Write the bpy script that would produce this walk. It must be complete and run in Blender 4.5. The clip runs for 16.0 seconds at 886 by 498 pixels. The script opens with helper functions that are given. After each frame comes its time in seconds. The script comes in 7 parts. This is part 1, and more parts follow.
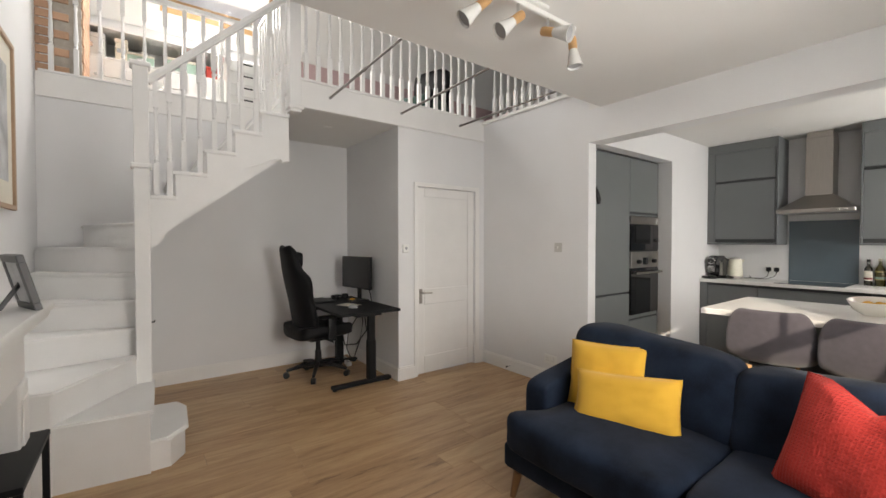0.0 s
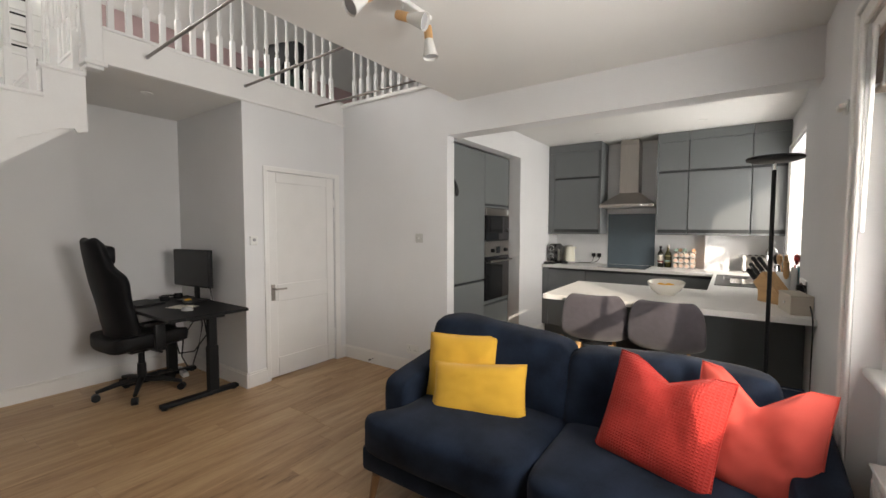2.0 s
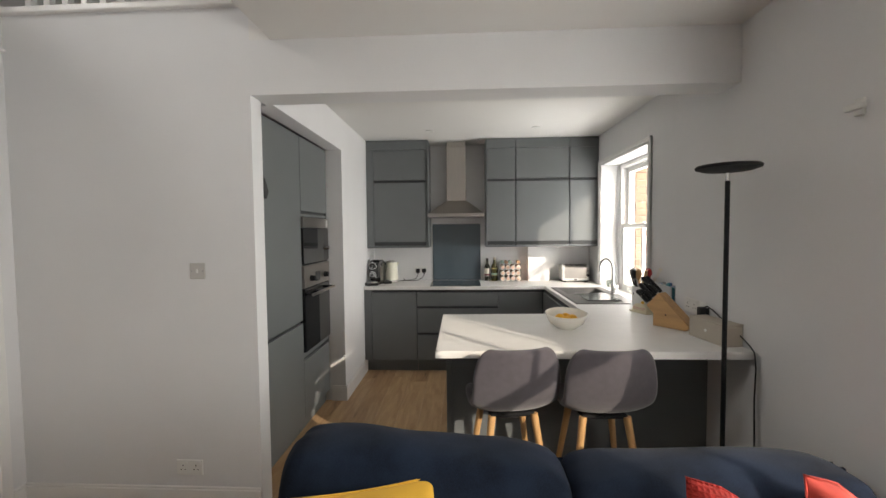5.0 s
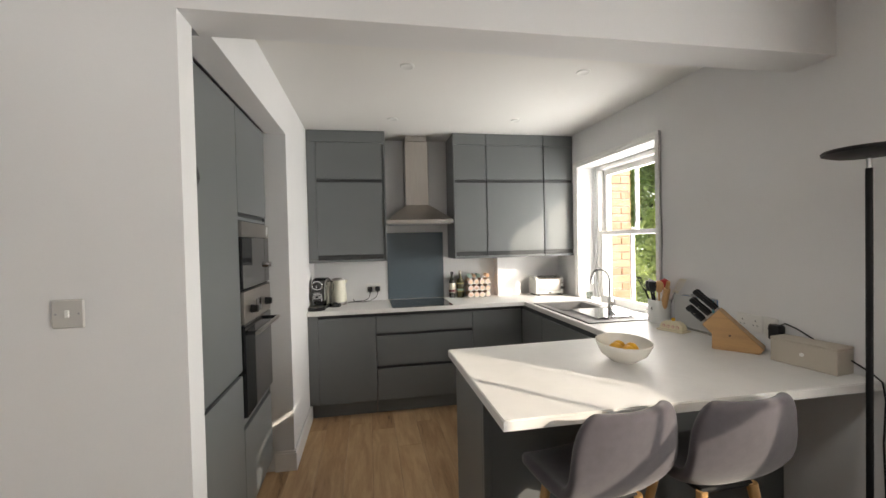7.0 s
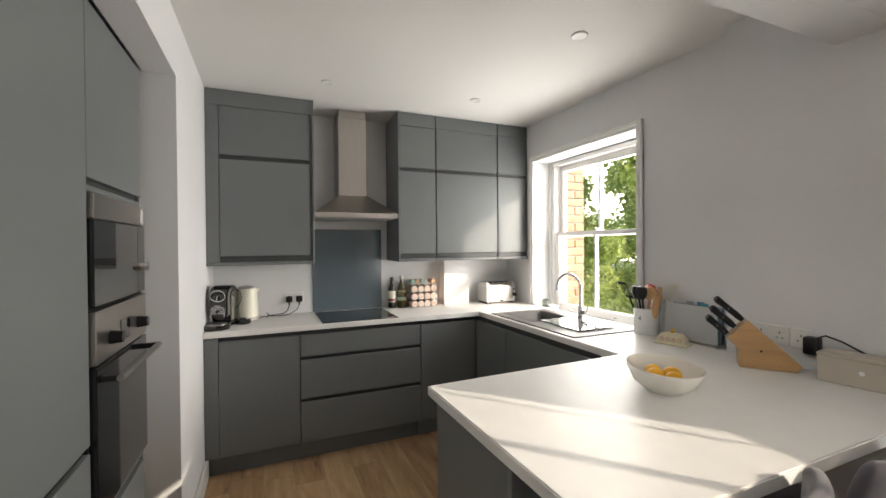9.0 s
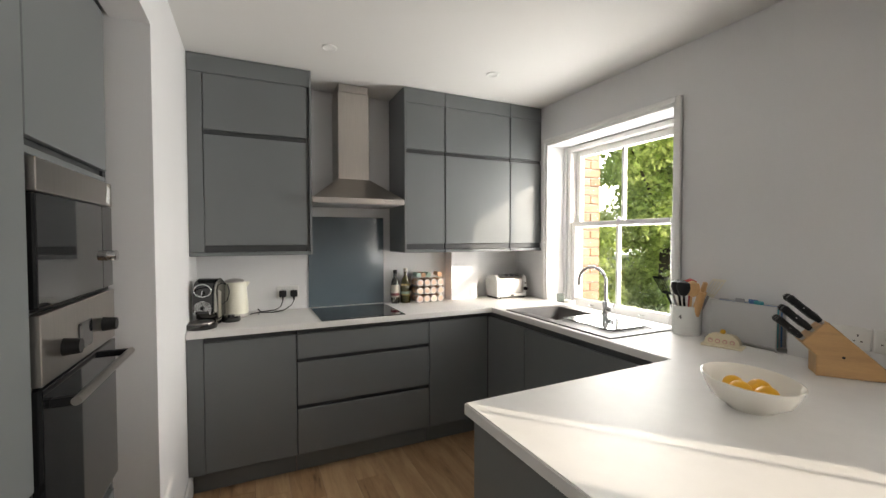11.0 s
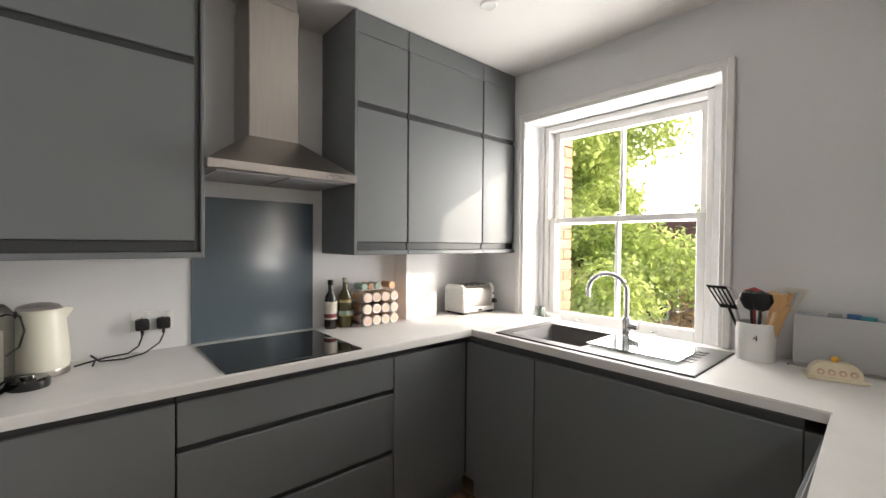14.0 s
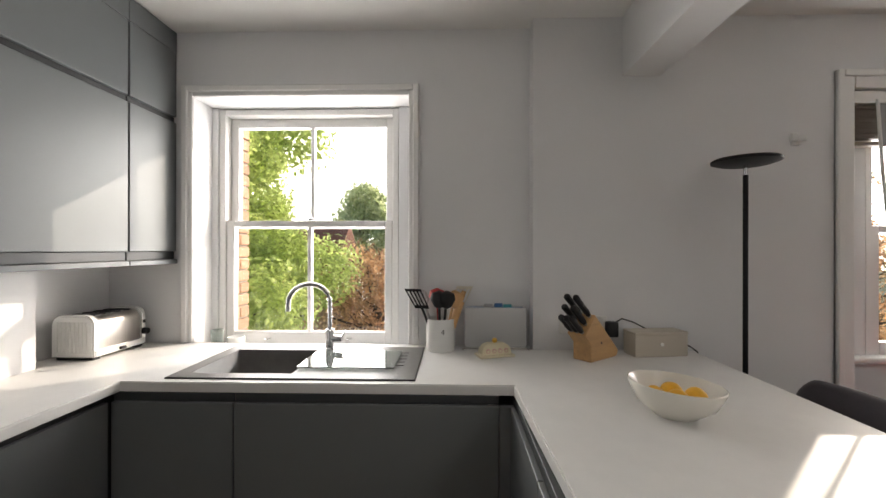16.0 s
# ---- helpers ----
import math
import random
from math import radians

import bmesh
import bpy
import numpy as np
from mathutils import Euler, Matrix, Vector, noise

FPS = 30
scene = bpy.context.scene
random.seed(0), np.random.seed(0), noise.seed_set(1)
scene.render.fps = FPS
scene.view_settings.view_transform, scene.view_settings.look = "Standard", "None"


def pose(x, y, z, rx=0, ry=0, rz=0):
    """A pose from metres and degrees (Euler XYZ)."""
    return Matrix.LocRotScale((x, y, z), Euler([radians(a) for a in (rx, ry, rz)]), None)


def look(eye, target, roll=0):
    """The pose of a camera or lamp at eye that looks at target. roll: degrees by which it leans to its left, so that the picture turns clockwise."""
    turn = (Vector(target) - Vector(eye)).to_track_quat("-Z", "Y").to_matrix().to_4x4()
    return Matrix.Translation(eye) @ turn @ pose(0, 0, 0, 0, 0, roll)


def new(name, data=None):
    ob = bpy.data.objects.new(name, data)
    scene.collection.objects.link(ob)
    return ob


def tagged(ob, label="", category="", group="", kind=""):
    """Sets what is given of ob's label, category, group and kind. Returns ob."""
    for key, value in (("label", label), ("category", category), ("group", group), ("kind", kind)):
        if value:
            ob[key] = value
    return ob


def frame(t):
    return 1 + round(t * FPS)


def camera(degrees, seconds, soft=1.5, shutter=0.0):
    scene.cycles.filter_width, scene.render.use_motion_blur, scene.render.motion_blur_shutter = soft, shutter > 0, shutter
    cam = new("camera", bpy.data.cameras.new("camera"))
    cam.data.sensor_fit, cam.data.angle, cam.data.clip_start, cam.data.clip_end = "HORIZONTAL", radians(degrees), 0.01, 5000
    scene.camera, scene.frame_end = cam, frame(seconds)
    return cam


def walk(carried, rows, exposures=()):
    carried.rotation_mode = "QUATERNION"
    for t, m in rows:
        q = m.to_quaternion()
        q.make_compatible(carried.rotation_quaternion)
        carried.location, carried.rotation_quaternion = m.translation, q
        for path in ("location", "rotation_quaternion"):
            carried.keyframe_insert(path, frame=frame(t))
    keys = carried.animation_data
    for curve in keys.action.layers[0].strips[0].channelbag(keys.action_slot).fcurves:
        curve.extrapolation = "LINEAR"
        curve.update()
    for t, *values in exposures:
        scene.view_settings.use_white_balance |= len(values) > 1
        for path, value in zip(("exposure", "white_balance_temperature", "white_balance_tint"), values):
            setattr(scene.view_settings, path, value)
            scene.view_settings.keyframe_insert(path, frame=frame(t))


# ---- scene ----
cam = camera(94.3, 16.0)
PATH = [
    (0, (0.222, 0.16, 1.371), (1.417, 1.763, 1.333), 0.0),
    (0.5, (0.234, 0.158, 1.371), (1.499, 1.707, 1.342), -0.3),
    (1, (0.254, 0.14, 1.416), (1.626, 1.594, 1.36), -0.4),
    (1.5, (0.276, 0.143, 1.371), (1.776, 1.465, 1.314), -0.3),
    (2, (0.346, 0.2, 1.415), (1.983, 1.345, 1.31), 0.1),
    (2.5, (0.512, 0.317, 1.411), (2.268, 1.272, 1.335), 0.6),
    (3, (0.68, 0.439, 1.433), (2.538, 1.176, 1.373), 1.2),
    (3.5, (0.79, 0.644, 1.465), (2.737, 1.095, 1.385), 0.3),
    (4, (0.9, 0.809, 1.513), (2.879, 1.081, 1.407), 0.0),
    (4.2, (0.966, 0.889, 1.514), (2.95, 1.123, 1.405), -0.1),
    (6.5, (1.833, 1.606, 1.514), (3.822, 1.397, 1.485), -1.3),
    (7, (2.003, 1.727, 1.502), (3.971, 1.37, 1.463), -1.3),
    (7.5, (2.196, 1.823, 1.512), (4.121, 1.284, 1.451), -1.2),
    (8, (2.378, 1.864, 1.493), (4.264, 1.201, 1.446), -1.0),
    (8.5, (2.557, 1.867, 1.471), (4.414, 1.126, 1.454), -0.7),
    (10.8, (2.955, 1.93, 1.437), (4.757, 1.068, 1.383), 0.0),
    (11, (3.008, 1.918, 1.439), (4.82, 1.073, 1.384), -0.1),
    (11.5, (3.184, 1.883, 1.44), (4.998, 1.043, 1.382), 0.0),
    (12, (3.386, 1.868, 1.438), (5.201, 1.029, 1.391), 0.1),
    (12.5, (3.563, 1.88, 1.439), (5.371, 1.024, 1.396), 0.2),
    (13, (3.742, 1.894, 1.408), (5.492, 0.928, 1.364), 0.3),
    (13.5, (3.893, 1.89, 1.404), (5.54, 0.754, 1.368), 0.5),
    (14, (4.014, 1.909, 1.397), (5.515, 0.588, 1.364), 0.5),
    (14.5, (4.106, 1.919, 1.406), (5.409, 0.403, 1.365), 0.1),
    (15, (4.184, 1.902, 1.408), (5.209, 0.185, 1.368), -0.3),
    (15.5, (4.237, 1.836, 1.426), (4.889, -0.054, 1.388), -0.4),
    (15.8, (4.283, 1.806, 1.417), (4.599, -0.169, 1.409), -0.1),
    (16, (4.363, 1.782, 1.406), (4.416, -0.217, 1.408), 0.1),
]
walk(cam, [(t, look(eye, target, roll)) for t, eye, target, roll in PATH], [(0, 1.08, 7250, 13), (2.5, 0.96, 7250, 13), (4, 0.80, 7100, 12), (7, 1.14, 7250, 12), (11, 1.14, 7200, 12), (13, 1.12, 7150, 13), (14.5, 1.26, 7150, 14), (15.2, 1.22, 7150, 14), (16, 0.80, 7150, 14)])

# ---------------------------------------------------------------- light
SUN_WAY = Vector((0.745, 0.667, -0.40)).normalized()      # the way sunlight travels
world = bpy.data.worlds.new("sky_world")
scene.world = world
world.use_nodes = True
wn = world.node_tree.nodes
sky = wn.new("ShaderNodeTexSky")
sky.sky_type, sky.sun_disc = "NISHITA", False
sky.sun_elevation = math.asin(-SUN_WAY.z)
sky.sun_rotation = math.atan2(-SUN_WAY.x, -SUN_WAY.y)
sky.air_density, sky.dust_density = 1.0, 2.0
world.node_tree.links.new(sky.outputs[0], wn["Background"].inputs[0])
wn["Background"].inputs[1].default_value = 0.15
sun_data = bpy.data.lights.new("sun", "SUN")
sun_data.energy, sun_data.angle, sun_data.color = 2.0, radians(0.5), (1.0, 0.93, 0.82)
sun = new("sun", sun_data)
sun.matrix_world = look((0, 0, 8), Vector((0, 0, 8)) + SUN_WAY)


def window_light(name, x, y, z, w, h, way, power, spread=180):
    """The sky's light that enters by an opening."""
    d = bpy.data.lights.new(name, "AREA")
    d.shape, d.size, d.size_y, d.energy, d.color = "RECTANGLE", w, h, power, (0.93, 0.97, 1.0)
    d.spread = radians(spread)
    ob = new(name, d)
    ob.matrix_world = look((x, y, z), (x + way[0], y + way[1], z + way[2]))
    return ob


window_light("window_light", 5.16, -0.60, 1.55, 0.86, 1.15, (-0.15, 1, 0.12), 16, 160)
window_light("window_light", 1.76, -0.47, 1.50, 1.1, 1.15, (0.1, 1, 0.4), 28, 170)
window_light("skylight_light", 1.04, 5.36, 4.26, 1.02, 0.95, (-0.1, -0.8, -1), 38)

# ---------------------------------------------------------------- helpers


def mat(name, base, rough=0.5, metal=0.0, vary=0.06, scale=6.0, bump=0.0, fine=120.0, grain=None, coat=0.0, spec=0.5, sheen=0.0, transmission=0.0, per_object=0.0):
    """A node material: base colour with variation at two scales, and fine relief."""
    m = bpy.data.materials.new(name)
    m.use_nodes = True
    nt = m.node_tree
    b = nt.nodes["Principled BSDF"]
    b.inputs["Roughness"].default_value, b.inputs["Metallic"].default_value = rough, metal
    b.inputs["Coat Weight"].default_value = coat
    b.inputs["Specular IOR Level"].default_value = spec
    b.inputs["Sheen Weight"].default_value = sheen
    b.inputs["Transmission Weight"].default_value = transmission
    co = nt.nodes.new("ShaderNodeTexCoord")
    mp = nt.nodes.new("ShaderNodeMapping")
    nt.links.new(co.outputs["Object"], mp.inputs[0])
    if grain:
        mp.inputs["Scale"].default_value = grain
    n1, n2 = nt.nodes.new("ShaderNodeTexNoise"), nt.nodes.new("ShaderNodeTexNoise")
    n1.inputs["Scale"].default_value, n2.inputs["Scale"].default_value = scale, fine
    n1.inputs["Detail"].default_value, n2.inputs["Detail"].default_value = 4, 3
    nt.links.new(mp.outputs[0], n1.inputs[0])
    nt.links.new(mp.outputs[0], n2.inputs[0])
    add = nt.nodes.new("ShaderNodeMath")
    add.operation = "MULTIPLY_ADD"
    nt.links.new(n2.outputs[0], add.inputs[0])
    add.inputs[1].default_value = 0.35
    nt.links.new(n1.outputs[0], add.inputs[2])
    last = add.outputs[0]
    if per_object:
        oi = nt.nodes.new("ShaderNodeObjectInfo")
        ad = nt.nodes.new("ShaderNodeMath")
        ad.operation = "MULTIPLY_ADD"
        nt.links.new(oi.outputs["Random"], ad.inputs[0])
        ad.inputs[1].default_value = per_object
        nt.links.new(last, ad.inputs[2])
        last = ad.outputs[0]
    ramp = nt.nodes.new("ShaderNodeValToRGB")
    lo, hi = [c * (1 - vary) for c in base], [min(1, c * (1 + vary)) for c in base]
    ramp.color_ramp.elements[0].position, ramp.color_ramp.elements[1].position = 0.4, 0.95 + per_object
    ramp.color_ramp.elements[0].color, ramp.color_ramp.elements[1].color = (*lo, 1), (*hi, 1)
    nt.links.new(last, ramp.inputs[0])
    nt.links.new(ramp.outputs[0], b.inputs["Base Color"])
    if bump:
        bp = nt.nodes.new("ShaderNodeBump")
        bp.inputs["Strength"].default_value, bp.inputs["Distance"].default_value = bump, 0.002
        nt.links.new(add.outputs[0], bp.inputs["Height"])
        nt.links.new(bp.outputs[0], b.inputs["Normal"])
    return m


def glow(name, colour, strength):
    m = bpy.data.materials.new(name)
    m.use_nodes = True
    b = m.node_tree.nodes["Principled BSDF"]
    b.inputs["Base Color"].default_value = (*colour, 1)
    b.inputs["Emission Color"].default_value, b.inputs["Emission Strength"].default_value = (*colour, 1), strength
    return m


def glass_mat():
    m = bpy.data.materials.new("window_glass")
    m.use_nodes = True
    nt = m.node_tree
    nt.nodes.clear()
    out, mix = nt.nodes.new("ShaderNodeOutputMaterial"), nt.nodes.new("ShaderNodeMixShader")
    tr, gl, fr = nt.nodes.new("ShaderNodeBsdfTransparent"), nt.nodes.new("ShaderNodeBsdfGlossy"), nt.nodes.new("ShaderNodeLayerWeight")
    gl.inputs["Roughness"].default_value = 0.02
    curve = nt.nodes.new("ShaderNodeMath")
    curve.operation = "POWER"
    curve.inputs[1].default_value = 5.0
    scale = nt.nodes.new("ShaderNodeMath")
    scale.operation = "MULTIPLY_ADD"
    scale.inputs[1].default_value, scale.inputs[2].default_value = 0.7, 0.03
    nt.links.new(fr.outputs["Facing"], curve.inputs[0])
    nt.links.new(curve.outputs[0], scale.inputs[0])
    nt.links.new(scale.outputs[0], mix.inputs[0])
    nt.links.new(tr.outputs[0], mix.inputs[1])
    nt.links.new(gl.outputs[0], mix.inputs[2])
    nt.links.new(mix.outputs[0], out.inputs[0])
    return m


def leaf_mat(name, base):
    """Leaves: diffuse, with light passing through, and each leaf its own green."""
    m = bpy.data.materials.new(name)
    m.use_nodes = True
    nt = m.node_tree
    nt.nodes.clear()
    out, mix = nt.nodes.new("ShaderNodeOutputMaterial"), nt.nodes.new("ShaderNodeMixShader")
    di, tr = nt.nodes.new("ShaderNodeBsdfDiffuse"), nt.nodes.new("ShaderNodeBsdfTranslucent")
    geo, ramp = nt.nodes.new("ShaderNodeNewGeometry"), nt.nodes.new("ShaderNodeValToRGB")
    e = ramp.color_ramp.elements
    e[0].color, e[1].color = (*[c * 0.75 for c in base], 1), (*[min(0.9, c * 1.5) for c in base], 1)
    nt.links.new(geo.outputs["Random Per Island"], ramp.inputs[0])
    for n in (di, tr):
        nt.links.new(ramp.outputs[0], n.inputs[0])
    mix.inputs[0].default_value = 0.7
    nt.links.new(di.outputs[0], mix.inputs[1])
    nt.links.new(tr.outputs[0], mix.inputs[2])
    nt.links.new(mix.outputs[0], out.inputs[0])
    return m


M = {
    "wall": mat("wall_paint", (0.74, 0.74, 0.745), 0.75, vary=0.025, scale=2.2, bump=0.12, fine=160),
    "ceiling": mat("ceiling_paint", (0.76, 0.75, 0.73), 0.85, vary=0.02, scale=1.5, bump=0.08),
    "trim": mat("gloss_white_trim", (0.80, 0.79, 0.775), 0.32, vary=0.03, scale=5, bump=0.05),
    "stair": mat("white_stair_paint", (0.80, 0.795, 0.785), 0.40, vary=0.04, scale=4, bump=0.08),
    "mauve": mat("mauve_paint", (0.50, 0.36, 0.36), 0.8, vary=0.05, scale=2, bump=0.1),
    "cab": mat("grey_matt_cabinet", (0.152, 0.163, 0.167), 0.40, vary=0.03, scale=3, bump=0.02, spec=0.4),
    # dark grey for carcasses and hob strip; on finger rails it paints gap shade
    "cab_dark": mat("dark_grey_and_gap_shade", (0.035, 0.038, 0.040), 0.5, vary=0.04),
    "worktop": mat("white_worktop", (0.74, 0.73, 0.71), 0.46, vary=0.03, scale=14, fine=300),
    "steel": mat("brushed_steel", (0.44, 0.41, 0.38), 0.28, metal=1.0, vary=0.08, scale=4, fine=40, grain=(60, 60, 1.5), bump=0.03),
    "chrome": mat("chrome", (0.70, 0.70, 0.70), 0.12, metal=1.0, vary=0.02),
    "splash": mat("blue_grey_glass_splashback", (0.105, 0.14, 0.165), 0.17, vary=0.02, coat=0.2),
    "darksteel": mat("dull_dark_steel", (0.20, 0.18, 0.165), 0.36, metal=1.0, vary=0.15, scale=20),
    "blackglass": mat("black_glass", (0.008, 0.008, 0.009), 0.05, vary=0.05, coat=0.5),
    "black": mat("black_plastic", (0.010, 0.010, 0.011), 0.38, vary=0.15, scale=20, spec=0.35),
    "blackmetal": mat("black_powder_coat", (0.010, 0.010, 0.011), 0.5, vary=0.15, bump=0.05, spec=0.22),
    "leather": mat("black_synthetic_leather", (0.009, 0.009, 0.010), 0.5, vary=0.2, scale=15, bump=0.2, spec=0.15),
    "white_plastic": mat("white_plastic", (0.76, 0.76, 0.74), 0.35, vary=0.02),
    "cream": mat("cream_enamel", (0.74, 0.72, 0.60), 0.28, vary=0.02),
    "ceramic": mat("cream_ceramic", (0.76, 0.73, 0.66), 0.22, vary=0.03, scale=9, coat=0.3),
    "sofa": mat("navy_velvet", (0.0105, 0.0168, 0.031), 0.85, vary=0.7, scale=5.0, bump=0.4, fine=260, sheen=0.05, spec=0.08),
    "yellow": mat("mustard_cotton", (0.66, 0.37, 0.035), 0.88, vary=0.06, scale=8, bump=0.45, fine=420, sheen=0.15),
    "red": mat("red_waffle_cotton", (0.40, 0.022, 0.015), 0.9, vary=0.12, scale=8, bump=0.4, fine=300, sheen=0.04),
    "coral": mat("coral_linen", (0.52, 0.068, 0.050), 0.9, vary=0.08, scale=8, bump=0.4, fine=400, sheen=0.04),
    "stool": mat("grey_wool_felt", (0.066, 0.058, 0.068), 0.95, vary=0.12, scale=30, bump=0.5, fine=350, sheen=0.3),
    "beech": mat("beech_wood", (0.55, 0.32, 0.14), 0.42, vary=0.14, scale=5, grain=(8, 8, 0.8), bump=0.08, fine=60),
    "block": mat("beech_block_wood", (0.52, 0.31, 0.14), 0.42, vary=0.18, scale=4, grain=(1.2, 12, 12), bump=0.06, fine=50),
    "oak": mat("dark_wood_leg", (0.20, 0.10, 0.045), 0.45, vary=0.2, scale=5, grain=(8, 8, 0.8)),
    "frame_wood": mat("pale_wood_frame", (0.45, 0.31, 0.21), 0.5, vary=0.12, scale=5, grain=(8, 8, 0.8)),
    "sink": mat("grey_composite", (0.125, 0.118, 0.112), 0.45, vary=0.1, scale=40),
    "greybox": mat("greige_board", (0.50, 0.45, 0.38), 0.7, vary=0.04),
    "greyplastic": mat("grey_plastic", (0.33, 0.33, 0.34), 0.45, vary=0.05),
    "brick": mat("orange_brick", (0.43, 0.27, 0.18), 0.9, vary=0.35, scale=7, bump=0.8, fine=70, per_object=0.5),
    "mortar": mat("mortar", (0.42, 0.38, 0.33), 0.95, vary=0.15, scale=20, bump=0.6),
    "blind": mat("brown_wood_slat", (0.27, 0.23, 0.19), 0.5, vary=0.1),
    "switch_grey": mat("satin_grey_plate", (0.52, 0.51, 0.49), 0.4, vary=0.03),
    "ceramic_white": mat("white_glazed_ceramic", (0.74, 0.74, 0.72), 0.25, vary=0.03, coat=0.3),
    "butter_cream": mat("cream_stoneware", (0.72, 0.64, 0.46), 0.3, vary=0.04, scale=20, coat=0.3),
    "spot_pink": mat("pink_glaze", (0.62, 0.36, 0.30), 0.35, vary=0.1),
    "gold_label": mat("gold_label_print", (0.42, 0.34, 0.14), 0.5, vary=0.35, scale=60),
    "green": mat("pale_green_card", (0.36, 0.50, 0.42), 0.8, vary=0.05),
    "red_plastic": mat("red_plastic", (0.45, 0.03, 0.03), 0.35, vary=0.05),
    "orange": mat("orange_peel", (0.78, 0.40, 0.025), 0.45, vary=0.1, scale=30, bump=0.3),
    "bottle": mat("dark_bottle_glass", (0.016, 0.014, 0.008), 0.07, vary=0.1, coat=0.4),
    "olive": mat("olive_bottle_glass", (0.06, 0.05, 0.008), 0.07, vary=0.1, coat=0.4),
    "paper": mat("label_paper", (0.72, 0.68, 0.58), 0.7, vary=0.05),
    "spice": mat("spice", (0.42, 0.25, 0.15), 0.6, vary=0.3, scale=40, per_object=0.9),
    "glass": glass_mat(),
    "ground": mat("garden_ground", (0.07, 0.09, 0.035), 0.95, vary=0.5, scale=0.6, bump=0.5, fine=6),
    "bark": mat("bark", (0.08, 0.06, 0.045), 0.9, vary=0.3, bump=0.8),
    "leaf": leaf_mat("lime_leaf", (0.54, 0.66, 0.25)),
    "leaf_dark": leaf_mat("green_leaf", (0.58, 0.70, 0.38)),
    "leaf_red": leaf_mat("russet_leaf", (0.66, 0.42, 0.25)),
    "roof_tile": mat("clay_roof_tile", (0.22, 0.09, 0.06), 0.85, vary=0.25, scale=3, bump=0.5),
    "lamp_glow": glow("lamp_diffuser", (0.9, 0.88, 0.82), 0.0),
    "screen": mat("dark_screen", (0.010, 0.010, 0.011), 0.25, vary=0.05),
}


def floor_mat():
    """Oak-look boards: long grain streaks, each board its own shade."""
    m = bpy.data.materials.new("oak_board")
    m.use_nodes = True
    nt = m.node_tree
    b = nt.nodes["Principled BSDF"]
    b.inputs["Roughness"].default_value = 0.42
    co, mp, oi = nt.nodes.new("ShaderNodeTexCoord"), nt.nodes.new("ShaderNodeMapping"), nt.nodes.new("ShaderNodeObjectInfo")
    mp.inputs["Scale"].default_value = (1.1, 9.0, 1.0)
    sh = nt.nodes.new("ShaderNodeVectorMath")
    sh.operation = "MULTIPLY_ADD"
    nt.links.new(oi.outputs["Random"], sh.inputs[0])
    sh.inputs[1].default_value = (37.0, 53.0, 11.0)
    nt.links.new(co.outputs["Object"], sh.inputs[2])
    nt.links.new(sh.outputs[0], mp.inputs[0])
    n1, n2 = nt.nodes.new("ShaderNodeTexNoise"), nt.nodes.new("ShaderNodeTexNoise")
    for n, s, d in ((n1, 2.2, 6), (n2, 18.0, 4)):
        n.inputs["Scale"].default_value, n.inputs["Detail"].default_value = s, d
        n.inputs["Distortion"].default_value = 0.6
        nt.links.new(mp.outputs[0], n.inputs[0])
    mix = nt.nodes.new("ShaderNodeMath")
    mix.operation = "MULTIPLY_ADD"
    nt.links.new(n2.outputs[0], mix.inputs[0])
    mix.inputs[1].default_value = 0.3
    nt.links.new(n1.outputs[0], mix.inputs[2])
    mix2 = nt.nodes.new("ShaderNodeMath")
    mix2.operation = "MULTIPLY_ADD"
    nt.links.new(oi.outputs["Random"], mix2.inputs[0])
    mix2.inputs[1].default_value = 0.22
    nt.links.new(mix.outputs[0], mix2.inputs[2])
    r = nt.nodes.new("ShaderNodeValToRGB")
    e = r.color_ramp.elements
    e[0].position, e[0].color = 0.40, (0.13, 0.068, 0.032, 1)
    e[1].position, e[1].color = 0.98, (0.54, 0.36, 0.20, 1)
    mid = e.new(0.58)
    mid.color = (0.36, 0.215, 0.11, 1)
    nt.links.new(mix2.outputs[0], r.inputs[0])
    nt.links.new(r.outputs[0], b.inputs["Base Color"])
    bp = nt.nodes.new("ShaderNodeBump")
    bp.inputs["Strength"].default_value, bp.inputs["Distance"].default_value = 0.15, 0.001
    nt.links.new(n2.outputs[0], bp.inputs["Height"])
    nt.links.new(bp.outputs[0], b.inputs["Normal"])
    return m


M["floor"] = floor_mat()


def box(bm, x0, x1, y0, y1, z0, z1, bevel=0.0, seg=1):
    """A block between two corners, its edges rounded by bevel."""
    r = bmesh.ops.create_cube(bm, size=1.0)
    vs = r["verts"]
    bmesh.ops.transform(bm, verts=vs, matrix=Matrix.LocRotScale(((x0 + x1) / 2, (y0 + y1) / 2, (z0 + z1) / 2), None, (abs(x1 - x0), abs(y1 - y0), abs(z1 - z0))))
    if bevel:
        es = list({e for v in vs for e in v.link_edges})
        bmesh.ops.bevel(bm, geom=es, offset=bevel, segments=seg, affect="EDGES", profile=0.5)
    return bm


def rod(bm, a, b, r0, r1=None, n=12, caps=True):
    """A round bar from a to b."""
    a, b = Vector(a), Vector(b)
    d = b - a
    m = Matrix.Translation((a + b) / 2) @ d.to_track_quat("Z", "Y").to_matrix().to_4x4()
    bmesh.ops.create_cone(bm, cap_ends=caps, segments=n, radius1=r0, radius2=r0 if r1 is None else r1, depth=d.length, matrix=m)
    return bm


